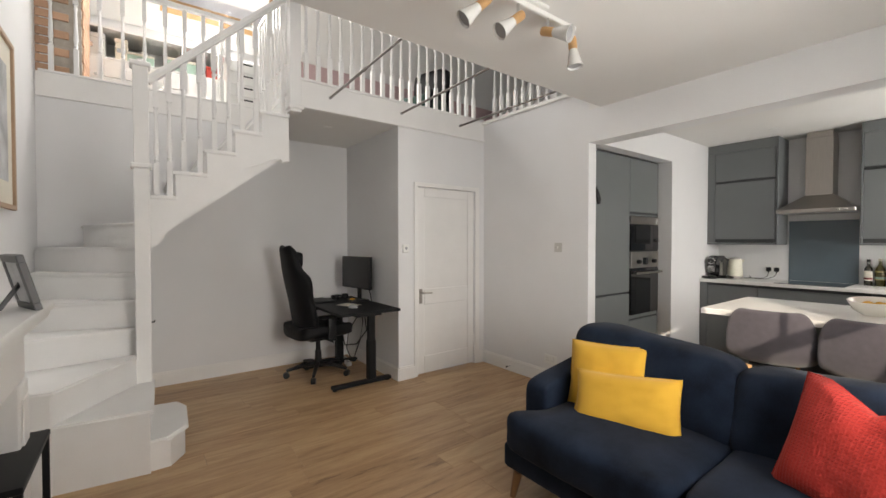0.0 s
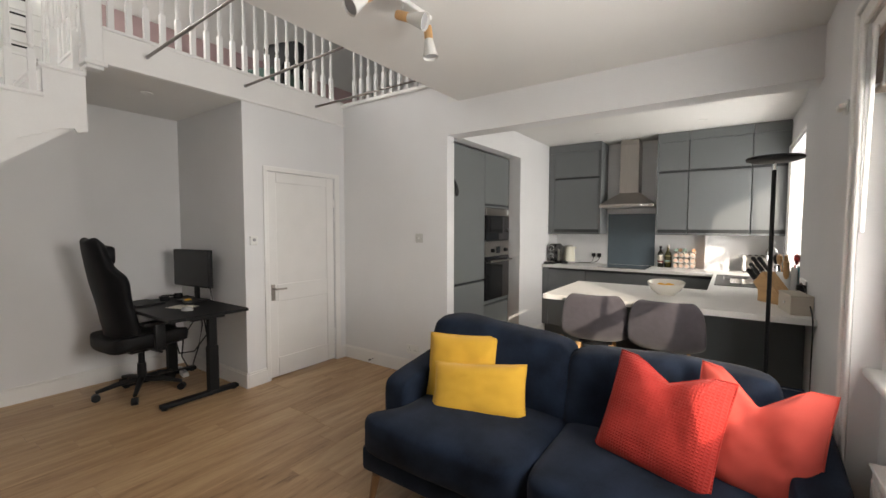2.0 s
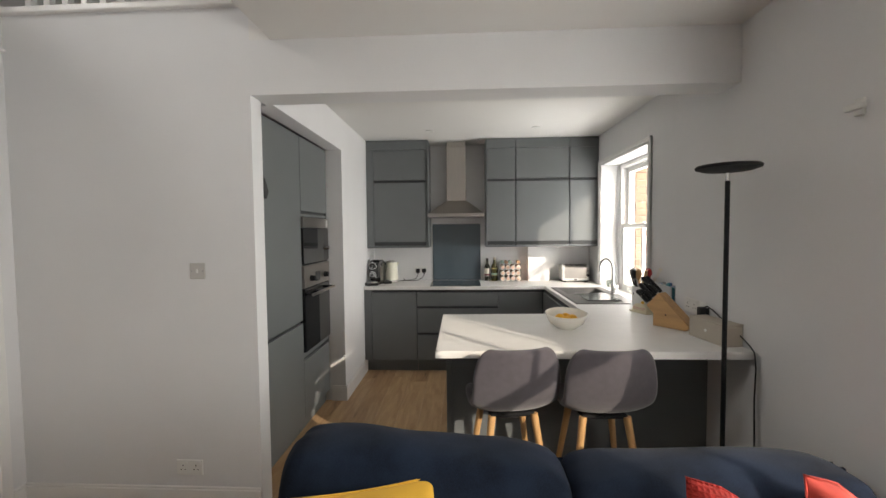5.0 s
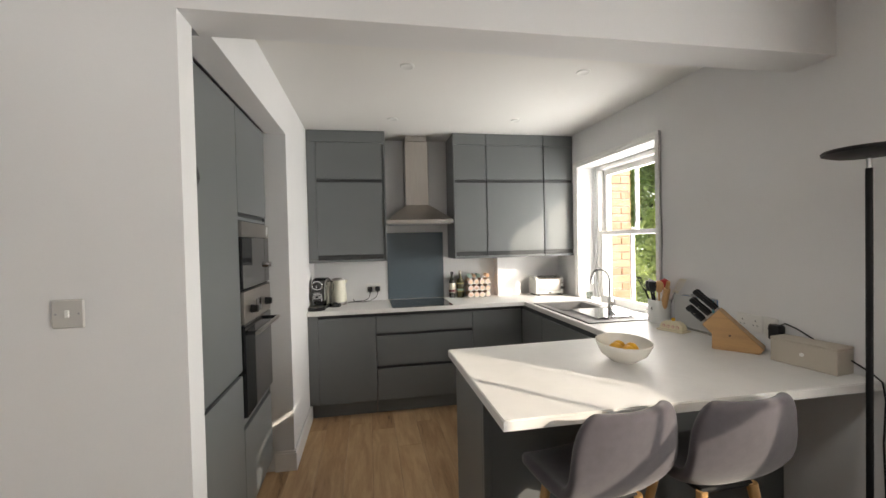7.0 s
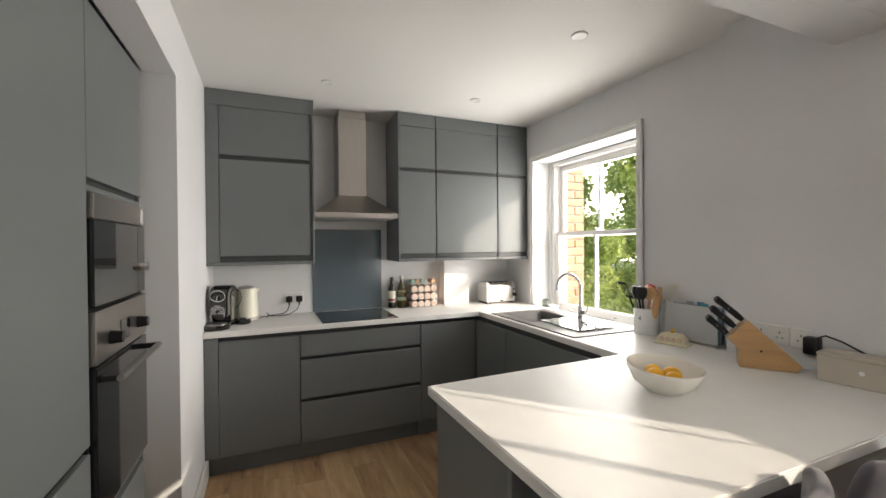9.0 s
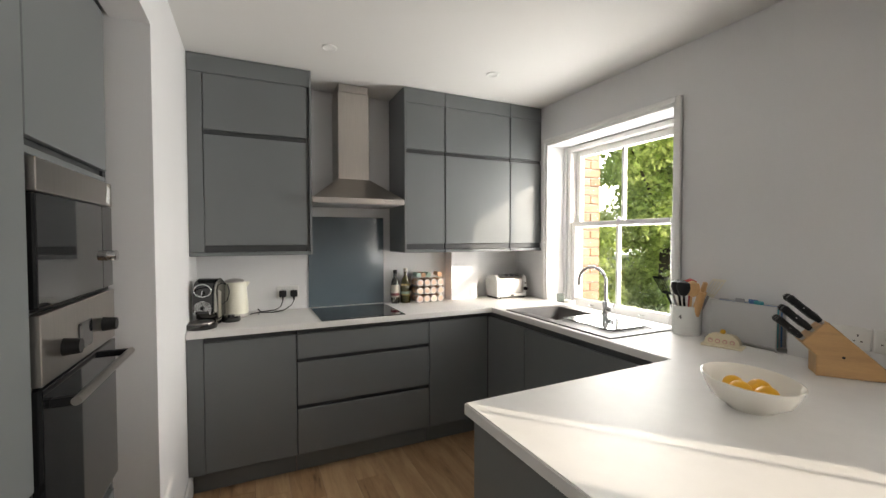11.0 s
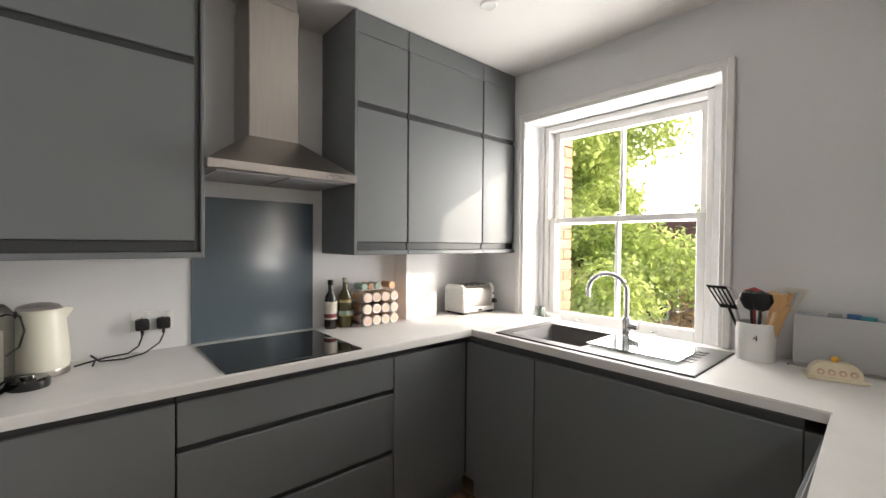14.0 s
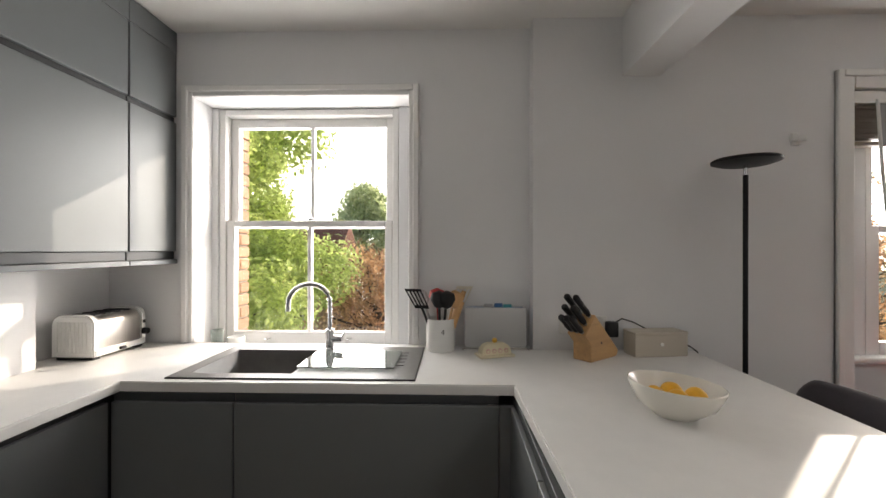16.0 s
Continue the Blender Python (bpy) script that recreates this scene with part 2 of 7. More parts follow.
def tube(bm, pts, r, n=8):
    """A bent round bar through pts."""
    pts = [Vector(p) for p in pts]
    rings, up = [], Vector((0.31, 0.17, 0.93))
    for i, p in enumerate(pts):
        d = (pts[min(i + 1, len(pts) - 1)] - pts[max(i - 1, 0)]).normalized()
        u = d.cross(up).normalized()
        v = d.cross(u)
        rr = r[i] if isinstance(r, (list, tuple)) else r
        rings.append([bm.verts.new(p + rr * (u * math.cos(6.2832 * k / n) + v * math.sin(6.2832 * k / n))) for k in range(n)])
    for a, b in zip(rings, rings[1:]):
        for k in range(n):
            bm.faces.new((a[k], a[(k + 1) % n], b[(k + 1) % n], b[k]))
    bm.faces.new(rings[0][::-1])
    bm.faces.new(rings[-1])
    return bm


def lathe(bm, prof, n=24, at=(0, 0, 0), scale=(1, 1)):
    """A turned shape from a profile of (radius, height)."""
    rings = []
    for r, z in prof:
        if r < 1e-6:
            rings.append([bm.verts.new((at[0], at[1], at[2] + z))])
        else:
            rings.append([bm.verts.new((at[0] + scale[0] * r * math.cos(6.2832 * k / n), at[1] + scale[1] * r * math.sin(6.2832 * k / n), at[2] + z)) for k in range(n)])
    for a, b in zip(rings, rings[1:]):
        for k in range(n):
            q = (k + 1) % n
            if len(a) == 1 and len(b) == 1:
                continue
            if len(a) == 1:
                bm.faces.new((a[0], b[q], b[k]))
            elif len(b) == 1:
                bm.faces.new((a[k], a[q], b[0]))
            else:
                bm.faces.new((a[k], a[q], b[q], b[k]))
    if len(rings[0]) > 1:
        bm.faces.new(rings[0][::-1])
    if len(rings[-1]) > 1:
        bm.faces.new(rings[-1])
    return bm


def prism(bm, poly, lo, hi, axis="z"):
    """A flat outline given thickness along an axis; the outline's two numbers are the other two axes in order."""
    def put(u, v, w):
        return {"x": (w, u, v), "y": (u, w, v), "z": (u, v, w)}[axis]
    a = [bm.verts.new(put(u, v, lo)) for u, v in poly]
    b = [bm.verts.new(put(u, v, hi)) for u, v in poly]
    n = len(poly)
    bm.faces.new(a[::-1])
    bm.faces.new(b)
    for i in range(n):
        bm.faces.new((a[i], a[(i + 1) % n], b[(i + 1) % n], b[i]))
    bmesh.ops.recalc_face_normals(bm, faces=bm.faces)
    return bm


def mesh_of(name, bm, material, smooth=35):
    me = bpy.data.meshes.new(name)
    bmesh.ops.recalc_face_normals(bm, faces=bm.faces)
    if smooth:
        for f in bm.faces:
            f.smooth = True
        for e in bm.edges:
            if len(e.link_faces) == 2 and e.calc_face_angle(0) > radians(smooth):
                e.smooth = False
    bm.to_mesh(me)
    bm.free()
    me.materials.append(material)
    return me


def part(name, bm, material, parent=None, label="", smooth=35):
    """Links a bmesh, in the parent's own space, as one mesh under a thing or a part."""
    ob = new(name, mesh_of(name, bm, material, smooth))
    if parent is not None:
        ob.parent = parent
    if label:
        ob["label"] = label
    return ob


def thing(name, at, label, category, group="", turn=0.0, kind=""):
    ob = new(name)
    ob.empty_display_size = 0.1
    ob.matrix_basis = pose(*at, 0, 0, turn)
    return tagged(ob, label, category, group, kind)


def B(*a, **k):
    return box(bmesh.new(), *a, **k)


def structure(name, bm, material, label, category, smooth=35):
    return tagged(part(name, bm, material, None, "", smooth), label, category, "", "structure")


def cushion_bm(w, h, d, nx=20, ny=18, pinch=0.05, dent=0.0, seed=0):
    """A stuffed square: fat in the middle, thin at a drawn-in rim, upright in x and z."""
    bm = bmesh.new()
    def side(s):
        rows = []
        for j in range(ny + 1):
            row = []
            for i in range(nx + 1):
                u, v = 2 * i / nx - 1, 2 * j / ny - 1
                edge = max(abs(u), abs(v))
                fat = ((1 - u ** 4) * (1 - v ** 4)) ** 0.55
                px = u * w / 2 * (1 - pinch * (1 - v * v) * abs(u) ** 3)
                pz = v * h / 2 * (1 - pinch * (1 - u * u) * abs(v) ** 3)
                if dent and v > 0:
                    pz -= dent * h * max(0, 1 - abs(u) * 1.6) * v ** 2
                ripple = (0.014 * noise.noise(Vector((u * 2.3 + seed, v * 2.3, s + seed))) + (0.009 if dent else 0.004) * noise.noise(Vector((u * 5.5 - v * 2.0 + seed, v * 4.0 + u * 2.0, s)))) * (1 - edge ** 6)
                if dent:
                    # folds that run down from the dented top
                    ripple += 0.012 * math.sin(u * 7.0 + 1.5 * v + seed) * max(0.0, v + 0.3) * (1 - edge ** 6)
                py = s * (d / 2 * fat * (1 - (0.35 * max(0, v) * max(0, 1 - abs(u) * 1.5) if dent else 0)) + ripple)
                row.append(bm.verts.new((px, py, pz)))
            rows.append(row)
        for j in range(ny):
            for i in range(nx):
                q = (rows[j][i], rows[j][i + 1], rows[j + 1][i + 1], rows[j + 1][i])
                bm.faces.new(q if s < 0 else q[::-1])
    side(-1)
    side(1)
    bmesh.ops.remove_doubles(bm, verts=bm.verts, dist=0.0015)
    # the seam round the rim stays crisp
    seam = bm.edges.layers.float.new("crease_edge")
    for e in bm.edges:
        if all(abs(v.co.y) < 0.0008 for v in e.verts):
            e[seam] = 1.0
    return bm


def smooth_on(ob, levels=1):
    md = ob.modifiers.new("smooth", "SUBSURF")
    md.levels = md.render_levels = levels
    return ob


# ---------------------------------------------------------------- plan
WX, EX = -0.43, 6.13            # west wall's face, kitchen's east wall's face
SY, KY = -0.19, -0.28           # window wall's face in the living room and in the kitchen
XS, YK, YD, YA = 3.39, 2.25, 3.635, 4.85
CEIL, LOFT, TOPZ, BEAM = 2.51, 2.62, 4.90, 2.23

# floor slab under the boards
floor = structure("floor", B(WX - 0.3, EX + 0.3, -0.8, 6.9, -0.12, -0.012), M["oak"], "warm oak-look boarded floor", "floor")

# walls
bm = B(WX - 0.25, WX, -0.8, 6.9, -0.1, TOPZ)
structure("wall_west", bm, M["wall"], "white painted plaster wall", "wall")

# south wall with a deep recess to the floor round the living-room window, and the kitchen window
RX0, RX1, RT = 1.02, 2.50, 2.16      # recess
RY = -0.275                          # back of the recess
bm = bmesh.new()
box(bm, WX - 0.25, RX0, -0.56, SY, -0.1, CEIL)
box(bm, RX1, 3.985, -0.56, SY, -0.1, CEIL)
box(bm, RX0, RX1, -0.56, SY, RT, CEIL)
box(bm, RX0, RX1, -0.56, RY, -0.1, 0.86)
box(bm, RX0, RX0 + 0.14, -0.56, RY, 0.86, RT)
box(bm, RX1 - 0.14, RX1, -0.56, RY, 0.86, RT)
KX0, KX1, KT, KB = 4.59, 5.69, 2.18, 0.865
box(bm, KX0, 4.662, -0.56, -0.44, KB, KT)
box(bm, 5.662, KX1, -0.56, -0.44, KB, KT)
box(bm, 3.985, KX0, -0.56, KY, -0.1, CEIL)
box(bm, KX1, EX + 0.25, -0.56, KY, -0.1, CEIL)
box(bm, KX0, KX1, -0.56, KY, KT, CEIL)
box(bm, KX0, KX1, -0.56, KY, -0.1, KB)
structure("wall_south", bm, M["wall"], "white painted wall with two sash-window openings", "wall")

# east wall between living room and kitchen, with the beam over the opening in one plane
bm = bmesh.new()
box(bm, XS, XS + 0.11, YK + 0.034, YD + 0.12, -0.1, LOFT + 0.06)
box(bm, XS, XS + 0.175, SY, YK + 0.034, BEAM, CEIL)
structure("wall_east", bm, M["wall"], "white painted wall and beam over the kitchen opening", "wall")
bm = bmesh.new()
box(bm, XS + 0.175, 4.86, YK - 0.004, 2.37, BEAM, CEIL)
box(bm, 4.86, EX + 0.25, YK - 0.004, 3.05, -0.1, CEIL)
box(bm, XS + 0.11, 4.86, 2.98, 3.05, -0.1, CEIL)
structure("wall_kitchen_north", bm, M["wall"], "white painted kitchen wall with a recess for tall units", "wall")
bm = B(EX, EX + 0.25, KY, YK, -0.1, CEIL)
structure("wall_kitchen_east", bm, M["wall"], "white painted kitchen wall", "wall")
bm = B(EX - 0.115, EX, 0.20, 0.44, 0.93, 1.36)
structure("wall_kitchen_pier", bm, M["wall"], "shallow white boxed-out pier on the kitchen wall", "wall")

# door wall, alcove
DX0, DX1, DT = 2.49, 3.255, 1.925
bm = bmesh.new()
box(bm, 2.27, DX0, YD, YD + 0.12, -0.1, 2.50)
box(bm, DX1, XS, YD, YD + 0.12, -0.1, 2.50)
box(bm, DX0, DX1, YD, YD + 0.12, DT, 2.50)
box(bm, 2.27, 2.39, YD + 0.12, YA, -0.1, 2.50)
box(bm, 2.39, XS + 0.11, 4.6, 4.7, -0.1, 2.50)
structure("wall_north", bm, M["wall"], "white painted wall with a doorway beside an alcove", "wall")
bm = B(WX, 2.39, YA, YA + 0.15, -0.1, 2.56)
structure("wall_alcove", bm, M["wall"], "white painted wall behind the stairs and desk", "wall")

# ceilings
bm = bmesh.new()
box(bm, WX, XS, SY - 0.43, 2.17, CEIL, CEIL + 0.11)
box(bm, XS, EX + 0.25, SY - 0.43, 3.05, CEIL, CEIL + 0.11)
structure("ceiling", bm, M["ceiling"], "flat white painted ceiling", "ceiling")
bm = bmesh.new()
box(bm, 1.27, XS + 0.11, YD + 0.02, 6.6, 2.49, LOFT)
box(bm, WX, 1.27, YA + 0.02, 6.6, 2.56, LOFT)
structure("ceiling_alcove", bm, M["ceiling"], "white soffit under the mezzanine", "ceiling")

# mezzanine fascias with a thin moulding at the foot
bm = bmesh.new()
box(bm, 1.25, XS, YD - 0.004, YD + 0.02, 2.50, 2.715, 0.004)
box(bm, 1.25, XS, YD - 0.022, YD + 0.02, 2.487, 2.505, 0.004)
structure("trim_fascia", bm, M["trim"], "white painted board along the mezzanine's edge", "trim")
bm = bmesh.new()
box(bm, WX, 1.25, YA - 0.004, YA + 0.02, 2.565, 2.765, 0.004)
structure("trim_fascia_back", bm, M["trim"], "white painted board along the loft floor's edge", "trim")
bm = bmesh.new()
box(bm, XS - 0.03, XS + 0.12, 2.17, YD, LOFT + 0.06, LOFT + 0.095, 0.006)
structure("trim_wall_cap", bm, M["trim"], "white capping on the half wall of the loft", "trim")

# loft shell
bm = bmesh.new()
box(bm, WX, EX + 0.25, 6.0, 6.15, LOFT, TOPZ)
box(bm, EX, EX + 0.25, 2.0, 6.0, LOFT, TOPZ)
box(bm, WX, EX + 0.25, 2.0, 2.16, CEIL + 0.11, TOPZ)
structure("wall_loft", bm, M["wall"], "white loft walls", "wall")
bm = B(1.68, 6.10, 5.90, 5.995, LOFT, 3.84)
structure("wall_loft_mauve", bm, M["mauve"], "dusky mauve painted partition in the loft", "wall")
# sloping roof with the skylight's opening, then a flat top
QX0, QX1 = 0.46, 1.62
def slope(bm, x0, x1, ya, yb):
    za, zb = 3.80 + (5.98 - ya), 3.80 + (5.98 - yb)
    prism(bm, [(ya, za), (yb, zb), (yb, zb + 0.14), (ya, za + 0.14)], x0, x1, "x")
bm = bmesh.new()
slope(bm, WX, QX0, 4.88, 5.98)
slope(bm, QX1, EX, 4.88, 5.98)
slope(bm, QX0, QX1, 5.80, 5.98)
slope(bm, QX0, QX1, 4.88, 5.02)
box(bm, WX, EX + 0.25, 2.0, 4.90, TOPZ, TOPZ + 0.12)
structure("ceiling_loft", bm, M["ceiling"], "white sloping loft ceiling", "ceiling")


def skylight():
    t = thing("window_skylight", (1.04, 5.41, 4.37), "pine-framed roof window letting in bright sky", "window", kind="structure")
    bm = bmesh.new()
    for a, b in ((5.80, 5.74), (5.08, 5.02)):
        za, zb = 9.76 - a, 9.76 - b
        prism(bm, [(a - 5.41, za - 4.37), (b - 5.41, zb - 4.37), (b - 5.41, zb - 4.29), (a - 5.41, za - 4.29)], QX0 - 1.04, QX1 - 1.04, "x")
    for x0 in (QX0, QX1 - 0.06):
        prism(bm, [(0.39, -0.41), (-0.39, 0.37), (-0.39, 0.45), (0.39, -0.33)], x0 - 1.04, x0 - 0.98, "x")
    part("window_frame", bm, M["beech"], t, "varnished pine frame")
    bm = bmesh.new()
    prism(bm, [(0.36, -0.34), (-0.36, 0.38), (-0.36, 0.385), (0.36, -0.335)], QX0 - 1.0, QX1 - 1.08, "x")
    p = part("pane", bm, M["glass"], t)
    p.visible_shadow = False


skylight()


# skirtings, butted end to end
def skirting(name, pts):
    """Runs of (x0, x1, y0, y1) boards with a slim upper lip."""
    bm = bmesh.new()
    for x0, x1, y0, y1 in pts:
        box(bm, x0, x1, y0, y1, -0.01, 0.118, 0.003)
        box(bm, x0 + 0.003, x1 - 0.003, y0 + 0.003, y1 - 0.003, 0.118, 0.135, 0.004)
    structure(name, bm, M["trim"], "white gloss skirting board", "skirting")


skirting("baseboard", [(XS - 0.016, XS, YK + 0.034, YD), (2.27, DX0 - 0.04, YD - 0.016, YD), (DX1 + 0.055, XS - 0.016, YD - 0.016, YD), (2.254, 2.27, YD - 0.016, YA), (0.32, 2.254, YA - 0.016, YA)])
skirting("baseboard_kitchen", [(4.844, 4.86, 2.230, 2.37), (4.86, 5.66, 2.230, YK - 0.004)])
skirting("baseboard_window", [(RX1 + 0.09, 3.4, SY, SY + 0.016), (WX, RX0 - 0.09, SY, SY + 0.016)])


# ---------------------------------------------------------------- door
def door():
    for n, x0, x1, z0, z1 in (("trim_door", DX0 - 0.045, DX0, 0, DT), ("trim_door", DX1, DX1 + 0.06, 0, DT), ("trim_door", DX0 - 0.045, DX1 + 0.06, DT, DT + 0.04)):
        structure(n, B(x0, x1, YD - 0.014, YD, z0 - 0.005, z1, bevel=0.005), M["trim"], "white door architrave", "trim")
    t = thing("door_1", (DX0, YD + 0.02, 0.0), "closed white two-panel interior door", "door", kind="structure")
    w = DX1 - DX0
    bm = bmesh.new()
    # stiles and rails standing proud of two flat panels
    box(bm, 0.004, w - 0.004, 0.004, 0.036, 0.012, DT - 0.006)
    for a, b, c, d in ((0.004, 0.095, 0.012, DT - 0.006), (w - 0.095, w - 0.004, 0.012, DT - 0.006), (0.095, w - 0.095, DT - 0.10, DT - 0.006), (0.095, w - 0.095, 0.012, 0.19), (0.095, w - 0.095, 0.72, 0.88)):
        box(bm, a, b, -0.008, 0.004, c, d, 0.004)
    part("door_leaf", bm, M["trim"], t)
    bm = bmesh.new()
    box(bm, 0.028, 0.066, -0.016, -0.008, 0.735, 0.885, 0.003)
    h = part("door_handle", bm, M["steel"], t, "satin steel lever handle on a plate")
    bm = bmesh.new()
    tube(bm, [(0.047, -0.014, 0.845), (0.047, -0.05, 0.845), (0.055, -0.058, 0.845), (0.15, -0.058, 0.842), (0.158, -0.052, 0.842)], 0.009, 10)
    part("lever", bm, M["steel"], h)
    for z in (0.25, 1.62):
        part("hinge", B(w - 0.012, w + 0.006, -0.014, -0.004, z, z + 0.09, bevel=0.002), M["trim"], t)


door()


# ---------------------------------------------------------------- windows
def sash_window(name, x0, x1, y, z0, z1, label, horn_y):
    """A two-sash window: box frame, meeting rails half-way up, one upright bar in each sash. y is the inner face."""
    t = thing(name, ((x0 + x1) / 2, y, z0), label, "window", kind="structure")
    w, h = (x1 - x0) / 2, z1 - z0
    mid = h * horn_y
    bm = bmesh.new()
    box(bm, -w, -w + 0.035, -0.14, 0, 0, h, 0.004)
    box(bm, w - 0.035, w, -0.14, 0, 0, h, 0.004)
    box(bm, -w + 0.035, w - 0.035, -0.14, 0, h - 0.035, h, 0.004)
    part("window_frame", bm, M["trim"], t)
    bm = bmesh.new()
    box(bm, -w + 0.035, w - 0.035, -0.17, 0.012, -0.03, 0.0, 0.006)
    part("window_sill", bm, M["trim"], t)
    for nm, za, zb, ya in (("lower_sash", 0.0, mid + 0.02, -0.055), ("upper_sash", mid - 0.02, h - 0.035, -0.105)):
        bm = bmesh.new()
        a, b = -w + 0.037, w - 0.037
        lo = 0.065 if nm == "lower_sash" else 0.036
        hi = 0.036 if nm == "lower_sash" else 0.05
        box(bm, a, a + 0.042, ya, ya + 0.045, za, zb, 0.004)
        box(bm, b - 0.042, b, ya, ya + 0.045, za, zb, 0.004)
        box(bm, a + 0.042, b - 0.042, ya, ya + 0.045, za, za + lo, 0.004)
        box(bm, a + 0.042, b - 0.042, ya, ya + 0.045, zb - hi, zb, 0.004)
        box(bm, -0.011, 0.011, ya + 0.006, ya + 0.040, za + lo, zb - hi, 0.003)
        s = part(nm, bm, M["trim"], t)
        for c, d in ((a + 0.042, -0.011), (0.011, b - 0.042)):
            p = part("pane", B(c, d, ya + 0.020, ya + 0.024, za + lo, zb - hi), M["glass"], s, smooth=0)
            p.visible_shadow = False
    bm = bmesh.new()
    lathe(bm, [(0, 0), (0.016, 0.002), (0.016, 0.012), (0.008, 0.02), (0, 0.022)], 12, (0, -0.035, mid + 0.02))
    box(bm, -0.028, 0.010, -0.045, -0.028, mid + 0.024, mid + 0.034, 0.003)
    part("sash_fastener", bm, M["chrome"], t)
    for x in (-w * 0.45, w * 0.45):
        bm = bmesh.new()
        tube(bm, [(x - 0.012, -0.008, 0.030), (x - 0.012, 0.014, 0.030), (x, 0.018, 0.026), (x + 0.012, 0.014, 0.030), (x + 0.012, -0.008, 0.030)], 0.004, 6)
        part("sash_lift", bm, M["chrome"], t)
    return t


sash_window("window_1", 4.664, 5.660, -0.455, 0.885, KT - 0.004, "white two-over-two sash window over the sink, with trees outside", 0.51)
sash_window("window_2", RX0 + 0.145, RX1 - 0.145, RY - 0.004, 0.89, RT - 0.012, "tall white sash window in a deep panelled recess", 0.49)


def architrave(name, x0, x1, z0, z1, y, w):
    """A moulded surround on the face of the wall."""
    bm = bmesh.new()
    for d, p in ((0.0, 0.014), (w * 0.62, 0.026)):
        ww = w - d
        box(bm, x0 - w, x0 - w + ww if d == 0 else x0 - w + 0.03, y, y + p, z0, z1 + w, 0.004)
        box(bm, x1 + w - (ww if d == 0 else 0.03), x1 + w, y, y + p, z0, z1 + w, 0.004)
        box(bm, x0 - w + (ww if d == 0 else 0.03), x1 + w - (ww if d == 0 else 0.03), y, y + (0.014 if d == 0 else p), z1 if d == 0 else z1 + w - 0.03, z1 + w, 0.004)
    structure(name, bm, M["trim"], "white moulded window surround", "trim")


architrave("trim_window_kitchen", KX0, KX1, 0.931, KT, KY, 0.052)
architrave("trim_window_living", RX0, RX1, -0.005, RT, SY, 0.085)
bm = bmesh.new()
box(bm, RX0 + 0.004, RX1 - 0.004, RY - 0.02, RY + 0.055, 0.862, 0.895, 0.012, 3)
structure("trim_living_sill", bm, M["trim"], "rounded white window board", "trim")
bm = bmesh.new()
box(bm, KX0 + 0.003, KX1 - 0.003, -0.455, KY - 0.002, 0.8655, 0.884, 0.006)
structure("trim_kitchen_sill", bm, M["trim"], "white window board behind the sink", "trim")


# ---------------------------------------------------------------- staircase
RISE = [0.189 * k for k in range(1, 10)] + [1.701 + 0.1845 * k for k in range(1, 5)]


